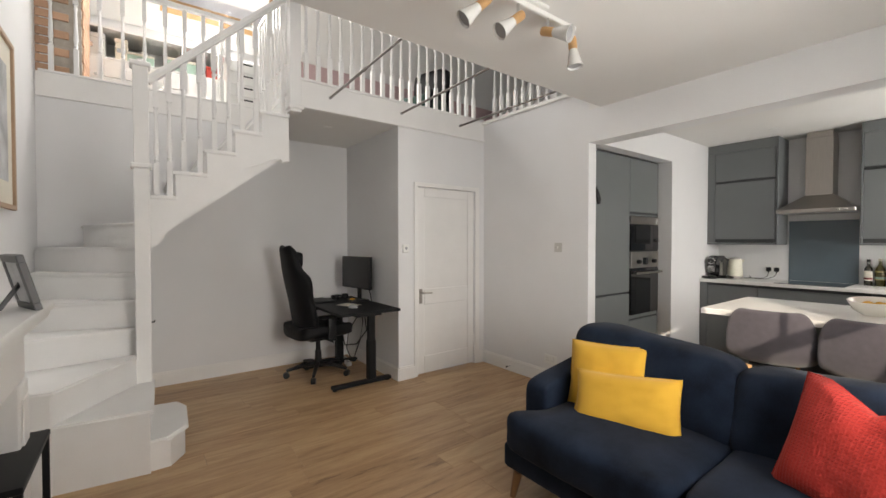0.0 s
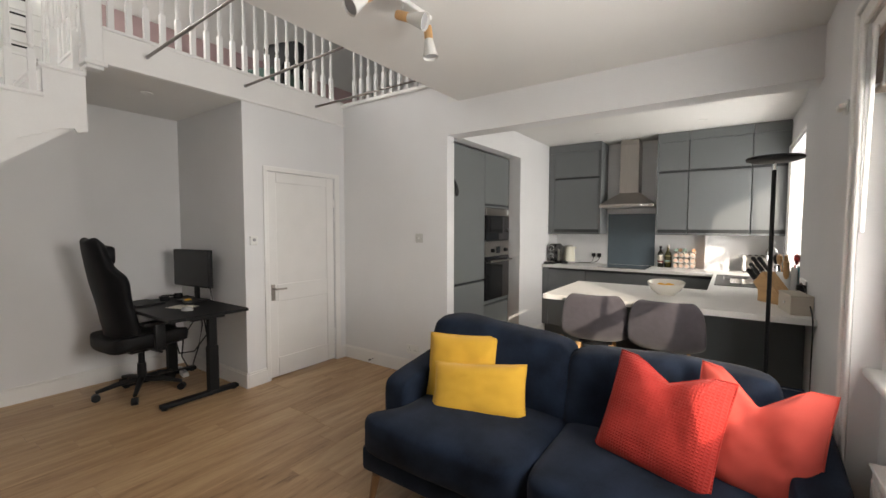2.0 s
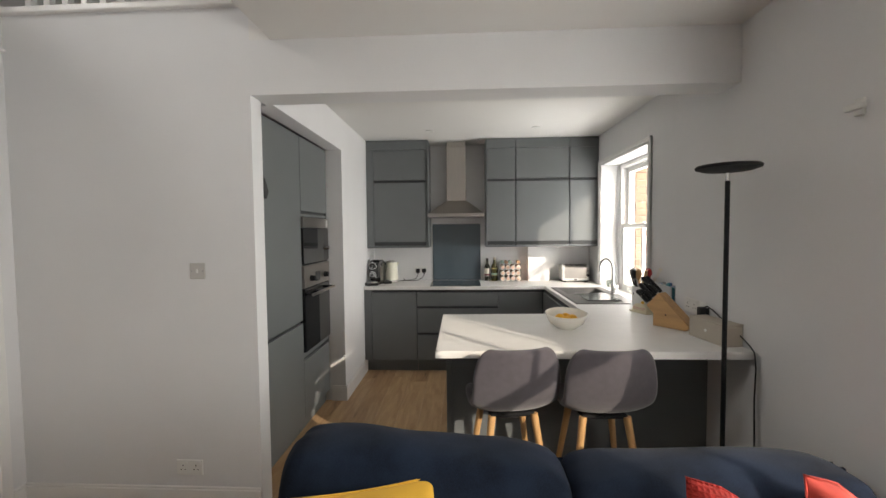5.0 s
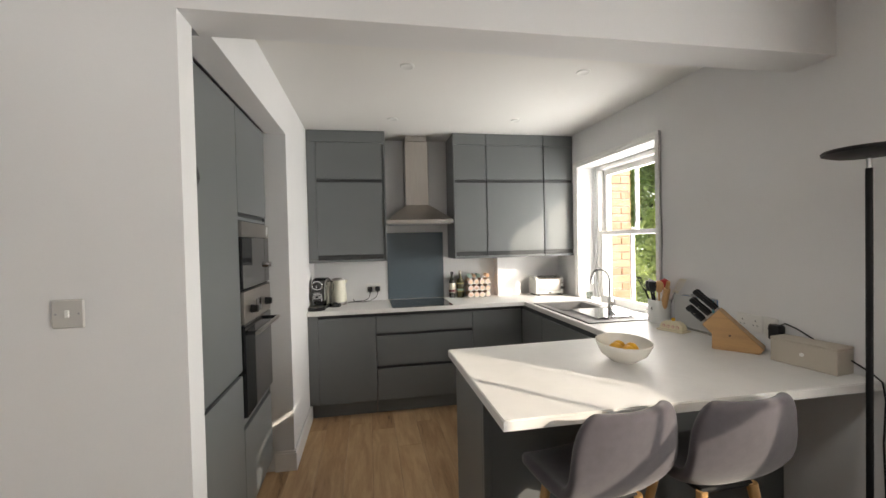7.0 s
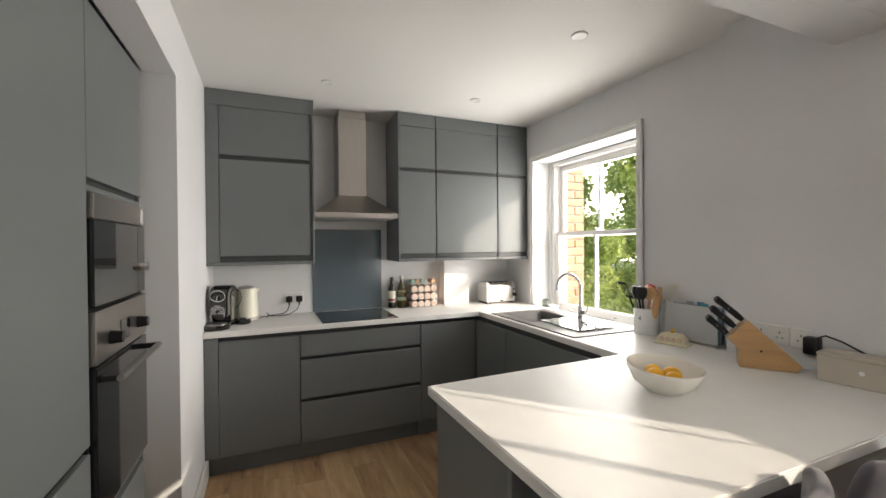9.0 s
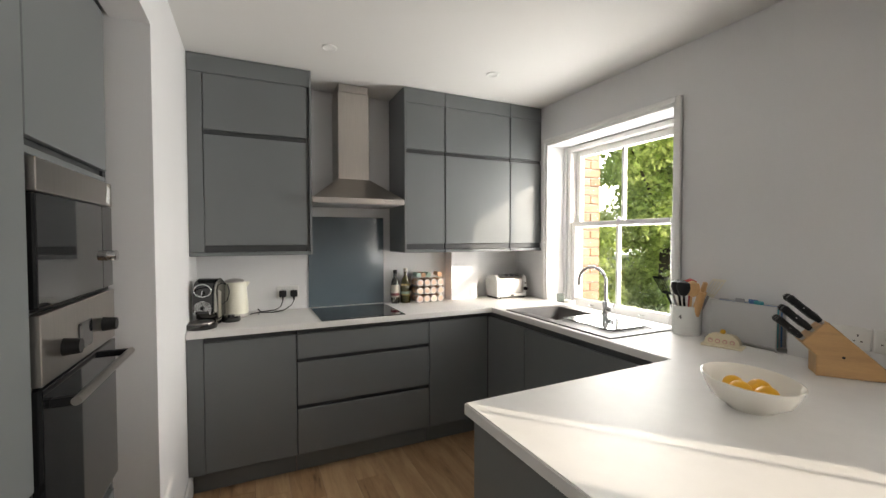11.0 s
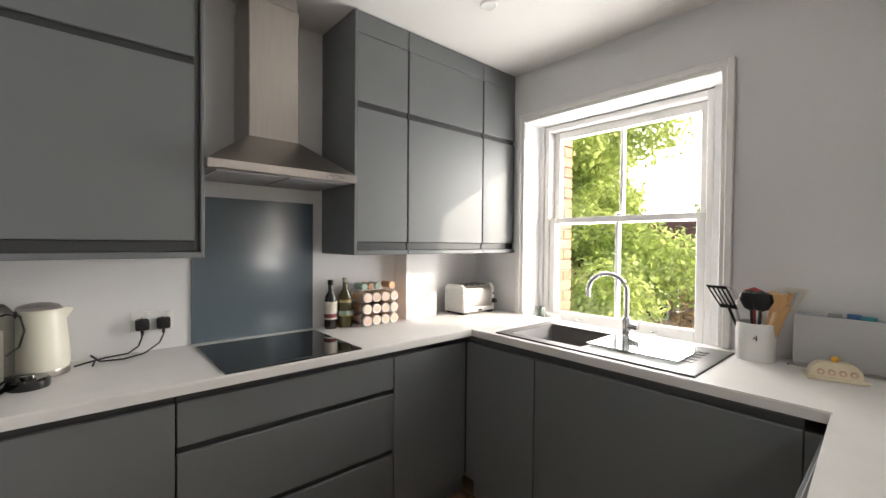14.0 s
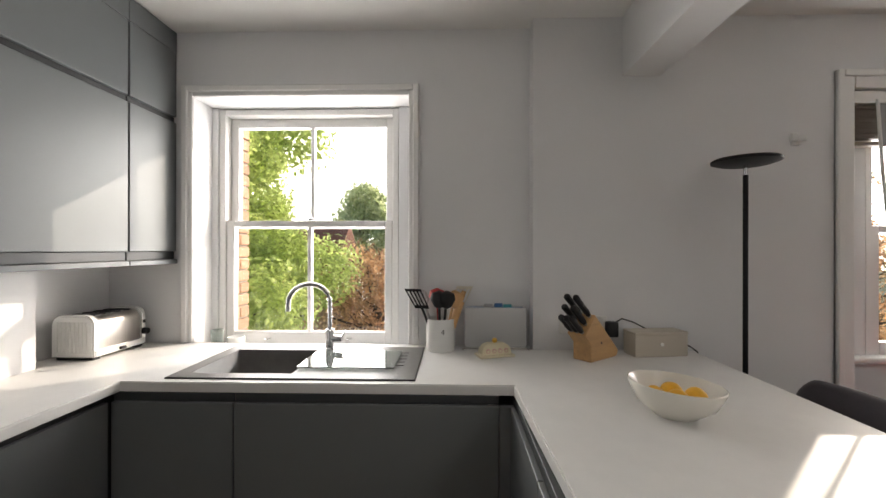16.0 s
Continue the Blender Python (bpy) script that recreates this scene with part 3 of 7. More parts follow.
def staircase():
    ox, oy = 0.255, 3.78
    t = thing("staircase", (ox, oy, 0.0), "white painted winder staircase with turned balusters up to a mezzanine", "staircase")
    W, Y = WX + 0.004 - ox, YA - 0.004 - oy
    # plan of each lower step about the post, from the front round to the upper flight
    steps = [
        (0, [(0.02, -0.64), (0.12, -0.64), (0.205, -0.51), (0.225, -0.16), (0.18, -0.04), (0.02, -0.02)]),
        (1, [(-0.43, -0.615), (0.02, -0.665), (0.045, 0.0), (0.0, 0.0), (-0.41, -0.60)]),
        (2, [(W, -0.60), (-0.415, -0.625), (0.0, 0.0), (W, -0.10)]),
        (3, [(W, -0.10), (-0.01, 0.045), (0.0, 0.06), (W, 0.27)]),
        (4, [(W, 0.27), (0.0, 0.06), (0.0, 0.08), (W, 0.62)]),
        (5, [(W, 0.62), (0.0, 0.08), (0.0, 0.10), (W, 0.90), ]),
        (6, [(W, 0.90), (0.0, 0.10), (0.0, 0.12), (-0.40, Y), (W, Y)]),
        (7, [(-0.40, Y), (0.0, 0.12), (0.045, 0.12), (0.045, Y)]),
    ]
    for k, poly in steps:
        z = RISE[k]
        cx, cy = sum(p[0] for p in poly) / len(poly), sum(p[1] for p in poly) / len(poly)
        part("riser", prism(bmesh.new(), poly, 0.0, z - 0.028), M["stair"], t)
        big = [(max(W, cx + (x - cx) * 1.0 + (0.018 if x > cx else -0.018)), min(Y, cy + (y - cy) + (0.018 if y > cy and y < Y - 0.01 else (-0.018 if y < cy else 0)))) for x, y in poly]
        bm = prism(bmesh.new(), big, z - 0.028, z)
        bmesh.ops.bevel(bm, geom=[e for e in bm.edges if abs(e.verts[0].co.z - e.verts[1].co.z) < 0.001], offset=0.009, segments=2, affect="EDGES")
        part("tread", bm, M["stair"], t)
    # upper straight flight
    xs = [0.30, 0.455, 0.658, 0.855, 1.055, 1.268]
    for i in range(5):
        z = RISE[8 + i]
        part("tread", B(xs[i] - ox - 0.02, xs[i + 1] - ox + 0.004, -0.045, Y, z - 0.028, z, bevel=0.008, seg=2), M["stair"], t)
        part("riser", B(xs[i] - ox, xs[i] - ox + 0.016, -0.012, Y, (RISE[7 + i]), z - 0.028), M["stair"], t)
    part("riser", B(xs[5] - ox - 0.004, xs[5] - ox + 0.012, -0.012, Y, RISE[12], 2.615), M["stair"], t)
    # cut string with a scrolled lower edge, and the plastered underside
    top = []
    for i in range(5):
        z = RISE[8 + i] - 0.028
        top += [(xs[i] - ox, (RISE[7 + i] if i else 1.52) - 0.028), (xs[i] - ox, z)]
    top += [(xs[5] - ox, RISE[12] - 0.028), (xs[5] - ox, 2.05)]
    low = [(1.215, 2.035), (1.20, 2.06), (1.12, 2.045), (1.06, 2.01), (1.00, 1.985), (0.93, 1.95), (0.46, 1.50), (0.41, 1.46), (0.395, 1.43), (0.37, 1.37), (0.33, 1.335), (0.30, 1.325)]
    poly = top + [(a - ox, b) for a, b in low]
    part("string", prism(bmesh.new(), poly, -0.03, -0.004, "y"), M["stair"], t)
    part("soffit", prism(bmesh.new(), [(0.045, 1.36), (1.0, 2.10), (1.0, 2.24), (0.045, 1.50)], 0.0, Y, "y"), M["stair"], t)
    part("side_panel", B(0.02, 0.045, 0.05, Y, 0.0, 1.50), M["stair"], t)
    # newel posts
    for x, y, z0, z1, w in ((0.0, -0.02, 0.0, 2.60, 0.046), (1.285 - ox, 3.655 - oy, 2.44, 3.62, 0.046)):
        bm = B(x - w, x + w, y - w, y + w, z0, z1, bevel=0.005)
        for z in ((1.88, 2.585) if z0 == 0 else (2.46, 3.60)):
            box(bm, x - w - 0.016, x + w + 0.016, y - w - 0.016, y + w + 0.016, z, z + 0.035, 0.007)
        part("newel_post", bm, M["stair"], t)
    # sloping handrail
    a, b = Vector((0.04, -0.02, 2.50)), Vector((1.25 - ox, 3.655 + 0.06 - oy, 3.40))
    d = (b - a).normalized()
    n = Vector((-d.z, 0, d.x))
    bm = bmesh.new()
    ring = [(-0.028, -0.022), (0.028, -0.022), (0.034, 0.0), (0.024, 0.026), (-0.024, 0.026), (-0.034, 0.0)]
    va = [bm.verts.new(a + Vector((0, u, 0)) + n * v) for u, v in ring]
    vb = [bm.verts.new(b + Vector((0, u, 0)) + n * v) for u, v in ring]
    for i in range(6):
        bm.faces.new((va[i], va[(i + 1) % 6], vb[(i + 1) % 6], vb[i]))
    bm.faces.new(va)
    bm.faces.new(vb[::-1])
    part("handrail", bm, M["stair"], t)
    for i in range(5):
        for f in (0.27, 0.78):
            x = xs[i] + (xs[i + 1] - xs[i]) * f - ox
            z0 = RISE[8 + i]
            z1 = a.z + (x - a.x) / (b.x - a.x) * (b.z - a.z)
            part("baluster", baluster_bm(x, -0.02, z0, z1), M["stair"], t)


def baluster_bm(x, y, z0, z1):
    """Square foot and head, a turned waist between."""
    bm = bmesh.new()
    h = z1 - z0
    q = 0.017
    box(bm, x - q, x + q, y - q, y + q, z0, z0 + 0.27 * h)
    lathe(bm, [(0.016, 0.27 * h), (0.011, 0.285 * h), (0.0165, 0.30 * h), (0.011, 0.315 * h), (0.0175, 0.36 * h), (0.014, 0.47 * h), (0.0105, 0.66 * h), (0.014, 0.70 * h), (0.010, 0.72 * h), (0.016, 0.74 * h)], 10, (x, y, z0))
    box(bm, x - q, x + q, y - q, y + q, z0 + 0.74 * h, z1)
    return bm


staircase()


def balustrade(name, a, b, z0, z1, step, label):
    """A run of balusters between a foot rail and a handrail."""
    a, b = Vector((*a, 0)), Vector((*b, 0))
    d = b - a
    t = thing(name, (a.x, a.y, z0), label, "balustrade", "loft balustrades", math.degrees(math.atan2(d.y, d.x)))
    L = d.length
    part("handrail", B(0, L, -0.032, 0.032, z1 - z0 - 0.045, z1 - z0, bevel=0.012, seg=2), M["stair"], t)
    part("foot_rail", B(0, L, -0.03, 0.03, 0.0, 0.022, bevel=0.004), M["stair"], t)
    n = int(L / step)
    bm = baluster_bm(0, 0, 0.022, z1 - z0 - 0.045)
    me = mesh_of("baluster", bm, M["stair"])
    for i in range(n):
        o = new("baluster", me)
        o.parent = t
        o.location = (step * (i + 0.5), 0, 0)


balustrade("balustrade", (1.335, YD + 0.02), (XS, YD + 0.02), 2.715, 3.60, 0.1035, "white balustrade of turned spindles along the mezzanine's edge")
balustrade("balustrade", (WX + 0.02, YA + 0.02), (1.26, YA + 0.02), 2.765, 3.64, 0.158, "white balustrade of turned spindles above the stairwell")
balustrade("balustrade", (XS + 0.05, 2.2), (XS + 0.05, YD), LOFT + 0.095, 3.60, 0.105, "white balustrade of turned spindles on the half wall")
balustrade("balustrade", (1.285, YD + 0.09), (1.285, YA), LOFT + 0.002, 3.60, 0.11, "white balustrade of turned spindles at the head of the stairs")


def brace_rod(x, x2):
    t = thing("curtain_pole", (x, YD - 0.006, 2.615), "slim dark steel pole bridging the mezzanine's edge and the ceiling", "pole", "steel poles")
    e = Vector((x2 - x, 2.165 - YD, -0.065))
    bm = bmesh.new()
    rod(bm, (0, 0, 0), e * 0.55, 0.0105, n=12)
    part("outer_tube", bm, M["darksteel"], t)
    part("inner_tube", rod(bmesh.new(), e * 0.53, e, 0.008, n=12), M["darksteel"], t)
    part("collar", rod(bmesh.new(), e * 0.53, e * 0.56, 0.0125, n=12), M["darksteel"], t)
    for f, g in ((0.0, 0.012), (0.988, 1.0)):
        part("end_cap", rod(bmesh.new(), e * f, e * g, 0.014, n=12), M["greyplastic"], t)


for x, x2 in ((1.585, 1.47), (2.305, 2.16), (3.035, 2.885)):
    brace_rod(x, x2)

# ================================================================ kitchen
def wb(t, name, x0, x1, y0, y1, z0, z1, m, parent=None, label="", bevel=0.0018, seg=1):
    """A block given in the room's own metres, as a part of t or of a part of t."""
    o = t.matrix_basis.translation
    return part(name, B(x0 - o.x, x1 - o.x, y0 - o.y, y1 - o.y, z0 - o.z, z1 - o.z, bevel=bevel, seg=seg), M[m], parent or t, label)


FX, GZ0, GZ1 = 5.585, 0.135, 0.862        # fronts of the east run; foot and head of the doors


def kitchen_base():
    t = thing("base_cabinet", (5.86, 1.965, 0.0), "matt grey handleless base cabinet under the white worktop", "cabinet", "base cabinets")
    wb(t, "carcass", FX + 0.02, EX - 0.004, 1.682, YK - 0.006, 0.135, 0.893, "cab_dark")
    wb(t, "plinth", 5.66, 5.68, 1.682, YK - 0.018, 0.0, 0.133, "cab")
    wb(t, "filler_panel", FX, FX + 0.018, 2.165, YK - 0.006, GZ0, 0.893, "cab")
    wb(t, "door", FX, FX + 0.019, 1.683, 2.161, GZ0, GZ1, "cab")
    t = thing("drawer_unit", (5.86, 1.25, 0.0), "matt grey three-drawer unit below the hob", "cabinet", "base cabinets")
    wb(t, "carcass", FX + 0.02, EX - 0.004, 0.821, 1.679, 0.135, 0.893, "cab_dark")
    wb(t, "plinth", 5.66, 5.68, 0.821, 1.679, 0.0, 0.133, "cab")
    for z0, z1 in ((GZ0, 0.405), (0.432, 0.690), (0.715, GZ1)):
        d = wb(t, "drawer_front", FX, FX + 0.019, 0.823, 1.677, z0, z1, "cab")
        # strip coloured dark to show the shade in the groove above the front
        wb(t, "finger_rail", FX + 0.014, FX + 0.0195, 0.823, 1.677, z1 + 0.002, z1 + 0.022, "cab_dark", d)
    t = thing("base_cabinet", (5.86, 0.58, 0.0), "matt grey corner base cabinet", "cabinet", "base cabinets")
    wb(t, "carcass", FX + 0.02, EX - 0.004, KY + 0.004, 0.817, 0.135, 0.893, "cab_dark")
    wb(t, "plinth", 5.66, 5.68, 0.30, 0.817, 0.0, 0.133, "cab")
    wb(t, "door", FX, FX + 0.019, 0.358, 0.819, GZ0, GZ1, "cab")
    for x0, x1, lb in ((5.142, 5.58, "matt grey blank panel in the corner under the sink run"), (4.206, 5.138, "matt grey integrated appliance door under the sink and worktop")):
        t = thing("base_cabinet", ((x0 + x1) / 2, 0.03, 0.0), lb, "cabinet", "base cabinets")
        wb(t, "carcass", x0, x1, KY + 0.004, 0.333, 0.135, 0.70, "cab_dark")
        wb(t, "door", x0 + 0.001, x1 - 0.001, 0.336, 0.355, GZ0, GZ1, "cab")
        wb(t, "plinth", x0, x1, 0.27, 0.29, 0.0, 0.133, "cab")
        # the shade under the worktop's edge is put into this strip's dark colour
        wb(t, "finger_rail", x0, x1, 0.334, 0.342, GZ1 + 0.002, 0.893, "cab_dark")


kitchen_base()


def peninsula():
    t = thing("peninsula_cabinet", (3.88, 0.5, 0.0), "matt grey panelled peninsula under a white breakfast bar", "cabinet", "base cabinets")
    wb(t, "end_panel", 3.64, 4.135, 1.262, 1.285, 0.0, 0.894, "cab")
    wb(t, "edge_post", 3.612, 3.639, 1.255, 1.285, 0.0, 0.894, "cab")
    wb(t, "back_panel", 3.618, 3.638, SY + 0.002, 1.254, 0.0, 0.894, "cab")
    wb(t, "carcass", 3.66, 4.15, KY + 0.1, 1.26, 0.135, 0.893, "cab_dark")
    wb(t, "plinth", 4.10, 4.12, 0.36, 1.26, 0.0, 0.133, "cab")
    for y0, y1 in ((0.36, 0.808), (0.812, 1.26)):
        wb(t, "door", 4.150, 4.166, y0, y1, GZ0, GZ1, "cab")
    wb(t, "corner_filler", 4.152, 4.204, 0.336, 0.354, GZ0, GZ1, "cab")


peninsula()

# one continuous worktop, cut round the sink
SX0, SX1, SY0, SY1 = 4.505, 5.42, -0.19, 0.30
t = thing("worktop", (4.7, 0.5, 0.895), "white laminate worktop running round the kitchen to a breakfast bar", "worktop")
bm = bmesh.new()
o = Vector((4.7, 0.5, 0.895))
outer = [(3.235, SY + 0.002), (3.987, SY + 0.002), (3.987, KY + 0.002), (EX - 0.002, KY + 0.002), (EX - 0.002, YK - 0.006), (5.56, YK - 0.006), (5.56, 0.338), (4.152, 0.338), (4.118, 1.328), (3.235, 1.322)]
hole = [(SX0 + 0.02, SY0 + 0.02), (SX1 - 0.02, SY0 + 0.02), (SX1 - 0.02, SY1 - 0.02), (SX0 + 0.02, SY1 - 0.02)]
loops = []
for poly in (outer, hole):
    vs = [bm.verts.new((x - o.x, y - o.y, 0.035)) for x, y in poly]
    loops += [bm.edges.new((vs[i], vs[(i + 1) % len(vs)])) for i in range(len(vs))]
bmesh.ops.triangle_fill(bm, use_beauty=True, edges=loops)
ext = bmesh.ops.extrude_face_region(bm, geom=list(bm.faces))
bmesh.ops.translate(bm, verts=[v for v in ext["geom"] if isinstance(v, bmesh.types.BMVert)], vec=(0, 0, -0.035))
bmesh.ops.bevel(bm, geom=[e for e in bm.edges if len(e.link_faces) == 2 and e.calc_face_angle(0) > 1.2 and abs(e.verts[0].co.z - 0.035) < 1e-4 and abs(e.verts[1].co.z - 0.035) < 1e-4], offset=0.004, segments=2, affect="EDGES")
part("slab", bm, M["worktop"], t)


def wall_cupboards():
    z0, z1, s0, s1 = 1.335, CEIL - 0.004, 2.045, 2.075
    runs = [("wall_cupboard", 1.572, YK - 0.006, [(1.590, 2.165)], "matt grey wall cupboard up to the ceiling beside the hood")]
    runs += [("wall_cupboard", a, b, [(a + 0.001, b - 0.001)], "matt grey wall cupboard up to the ceiling, by the window") for a, b in ((0.611, 0.915), (0.034, 0.607), (KY + 0.004, 0.030))]
    for nm, a, b, doors, lb in runs:
        t = thing(nm, (5.95, (a + b) / 2, z0), lb, "cabinet", "wall cupboards")
        wb(t, "carcass", 5.797, EX - 0.004, a + 0.002, b - 0.002, z0 + 0.02, z1, "cab")
        wb(t, "cornice", 5.776, 5.797, a, b, 2.402, z1, "cab")
        wb(t, "base_rail", 5.770, EX - 0.004, a, b, z0 - 0.004, z0 + 0.018, "cab")
        if b > 2:
            wb(t, "filler_panel", 5.776, 5.797, 2.168, b, z0 + 0.02, 2.40, "cab")
        if a > 1.5:
            wb(t, "side_panel", 5.770, EX - 0.004, 1.560, 1.572, z0 - 0.004, z1, "cab")
        if 0.60 < a < 0.62:
            wb(t, "side_panel", 5.770, EX - 0.004, b + 0.0005, b + 0.014, z0 - 0.004, z1, "cab")
        for da, db in doors:
            d = wb(t, "door", 5.776, 5.795, da + 0.0015, db - 0.0015, s1, 2.399, "cab")
            # grooves below the doors get their shade from the strip's dark colour
            wb(t, "finger_rail", 5.788, 5.7965, da, db, s0 + 0.002, s1 - 0.002, "cab_dark", d)
            d = wb(t, "door", 5.776, 5.795, da + 0.0015, db - 0.0015, 1.395, s0, "cab")
            wb(t, "finger_rail", 5.788, 5.7965, da, db, z0 + 0.019, 1.394, "cab_dark", d)


wall_cupboards()


def hood():
    cy = 1.257
    t = thing("cooker_hood", (5.92, cy, 1.665), "brushed steel chimney cooker hood", "cooker hood")
    bm = bmesh.new()
    lo = [(-0.205, -0.303), (0.205, -0.303), (0.205, 0.303), (-0.205, 0.303)]
    hi = [(-0.02, -0.112), (0.205, -0.112), (0.205, 0.112), (-0.02, 0.112)]
    a = [bm.verts.new((x, y, 0.038)) for x, y in lo]
    b = [bm.verts.new((x, y, 0.185)) for x, y in hi]
    bm.faces.new(a[::-1])
    bm.faces.new(b)
    for i in range(4):
        bm.faces.new((a[i], a[(i + 1) % 4], b[(i + 1) % 4], b[i]))
    part("canopy", bm, M["steel"], t)
    part("rim", B(-0.208, 0.205, -0.306, 0.306, 0.0, 0.038, bevel=0.003), M["steel"], t)
    part("chimney", B(-0.02, 0.205, -0.110, 0.110, 0.18, CEIL - 1.665 - 0.06, bevel=0.004), M["steel"], t)
    part("inner_chimney", B(-0.014, 0.205, -0.104, 0.104, CEIL - 1.665 - 0.06, CEIL - 1.665 - 0.002, bevel=0.004), M["steel"], t)
    for y0, y1 in ((-0.27, -0.01), (0.01, 0.27)):
        bm = B(-0.17, 0.17, y0, y1, -0.004, 0.001, bevel=0.001)
        part("grease_filter", bm, M["greyplastic"], t)
    for i in range(5):
        part("button", B(-0.2105, -0.206, -0.245 + i * 0.018, -0.234 + i * 0.018, 0.014, 0.024, bevel=0.001), M["chrome"], t)


hood()
t = thing("splashback", (EX - 0.004, 1.262, 0.932), "glossy blue-grey glass splashback behind the hob", "splashback")
part("panel", B(-0.004, 0.002, -0.282, 0.282, 0.0, 0.662, bevel=0.001), M["splash"], t)

t = thing("induction_hob", (5.815, 1.267, 0.93), "black glass hob set on the worktop", "hob")
part("glass_plate", B(-0.243, 0.243, -0.271, 0.271, 0.0, 0.005, bevel=0.002), M["blackglass"], t)
part("touch_strip", B(-0.236, -0.215, -0.09, 0.09, 0.005, 0.0053, bevel=0), M["cab_dark"], t)


def tall_units():
    fy = 2.372
    t = thing("fridge_housing", (3.87, 2.65, 0.0), "tall matt grey housing with fridge and freezer doors", "cabinet")
    wb(t, "carcass", 3.505, 4.233, fy + 0.022, 2.975, 0.10, 2.225, "cab_dark")
    wb(t, "fridge_door", 3.52, 4.232, fy, fy + 0.019, 0.862, 2.215, "cab")
    wb(t, "freezer_door", 3.52, 4.232, fy, fy + 0.019, 0.10, 0.838, "cab")
    wb(t, "plinth", 3.505, 4.233, fy + 0.05, fy + 0.07, 0.0, 0.098, "cab")
    t = thing("oven_housing", (4.53, 2.65, 0.0), "tall matt grey housing round a built-in oven and microwave", "cabinet")
    wb(t, "carcass", 4.236, 4.842, fy + 0.022, 2.975, 0.10, 2.225, "cab_dark")
    wb(t, "top_door", 4.238, 4.808, fy, fy + 0.019, 1.672, 2.215, "cab")
    wb(t, "cover_strip", 4.238, 4.808, fy + 0.004, fy + 0.019, 1.632, 1.650, "cab")
    wb(t, "drawer_front", 4.238, 4.808, fy, fy + 0.019, 0.12, 0.552, "cab")
    wb(t, "cover_strip", 4.238, 4.808, fy + 0.004, fy + 0.019, 0.575, 0.606, "cab")
    wb(t, "plinth", 4.236, 4.842, fy + 0.05, fy + 0.07, 0.0, 0.098, "cab")
    # dark strip painted for the shade of the gap beside the pier
    wb(t, "filler_panel", 4.812, 4.842, fy + 0.012, fy + 0.022, 0.10, 2.215, "cab_dark")
    t = thing("microwave_oven", (4.525, fy + 0.01, 1.27), "built-in steel and black glass microwave", "microwave")
    wb(t, "body", 4.243, 4.806, fy + 0.010, fy + 0.30, 1.272, 1.629, "black")
    wb(t, "door_glass", 4.246, 4.70, fy - 0.012, fy + 0.009, 1.276, 1.545, "blackglass")
    wb(t, "steel_panel", 4.246, 4.803, fy - 0.013, fy + 0.009, 1.548, 1.626, "steel")
    wb(t, "control_panel", 4.702, 4.803, fy - 0.012, fy + 0.009, 1.276, 1.545, "blackglass")
    part("knob", rod(bmesh.new(), (0.23, -0.021, 0.11), (0.23, -0.048, 0.11), 0.019, 0.017, 20), M["chrome"], t)
    bm = B(-0.017, 0.017, -0.001, 0.0, -0.028, 0.028)
    bm.transform(Matrix.Translation((0.235, -0.0235, 0.315)) @ Euler((0, radians(14), 0)).to_matrix().to_4x4())
    part("sticker", bm, M["white_plastic"], t, "small white paper sticker")
    t = thing("oven", (4.525, fy + 0.01, 0.61), "built-in steel oven with two knobs and a bar handle", "oven")
    wb(t, "body", 4.243, 4.806, fy + 0.010, fy + 0.55, 0.612, 1.268, "black")
    wb(t, "control_panel", 4.246, 4.803, fy - 0.014, fy + 0.009, 1.095, 1.262, "steel")
    wb(t, "display", 4.47, 4.575, fy - 0.0165, fy - 0.0135, 1.125, 1.20, "blackglass")
    for x in (4.37, 4.68):
        part("knob", rod(bmesh.new(), (x - 4.525, -0.024, 0.55), (x - 4.525, -0.06, 0.55), 0.023, 0.019, 20), M["black"], t)
    wb(t, "door", 4.246, 4.803, fy - 0.014, fy + 0.009, 0.614, 1.088, "blackglass")
    o = t.matrix_basis.translation
    bm = bmesh.new()
    rod(bm, (-0.25, -0.075, 0.435), (0.25, -0.075, 0.435), 0.011, n=14)
    h = part("handle", bm, M["steel"], t)
    for x in (-0.235, 0.235):
        part("handle_post", B(x - 0.012, x + 0.012, -0.072, -0.022, 0.425, 0.445, bevel=0.003), M["black"], h)


tall_units()

# black strap hung from a small hook on the fridge door
bm = bmesh.new()
tube(bm, [(0, 0, 0), (0.012, -0.012, -0.05), (0.028, -0.014, -0.12), (0.03, -0.012, -0.16)], [0.006, 0.014, 0.022, 0.012], 8)
t = thing("hanging_strap", (3.625, 2.366, 1.875), "black strap hanging on a fridge door hook", "strap")
part("strap", bm, M["black"], t)
part("hook", tube(bmesh.new(), [(0, 0.005, 0.02), (0, -0.012, 0.018), (0, -0.016, 0.0), (0, -0.008, -0.01)], 0.004, 6), M["chrome"], t)


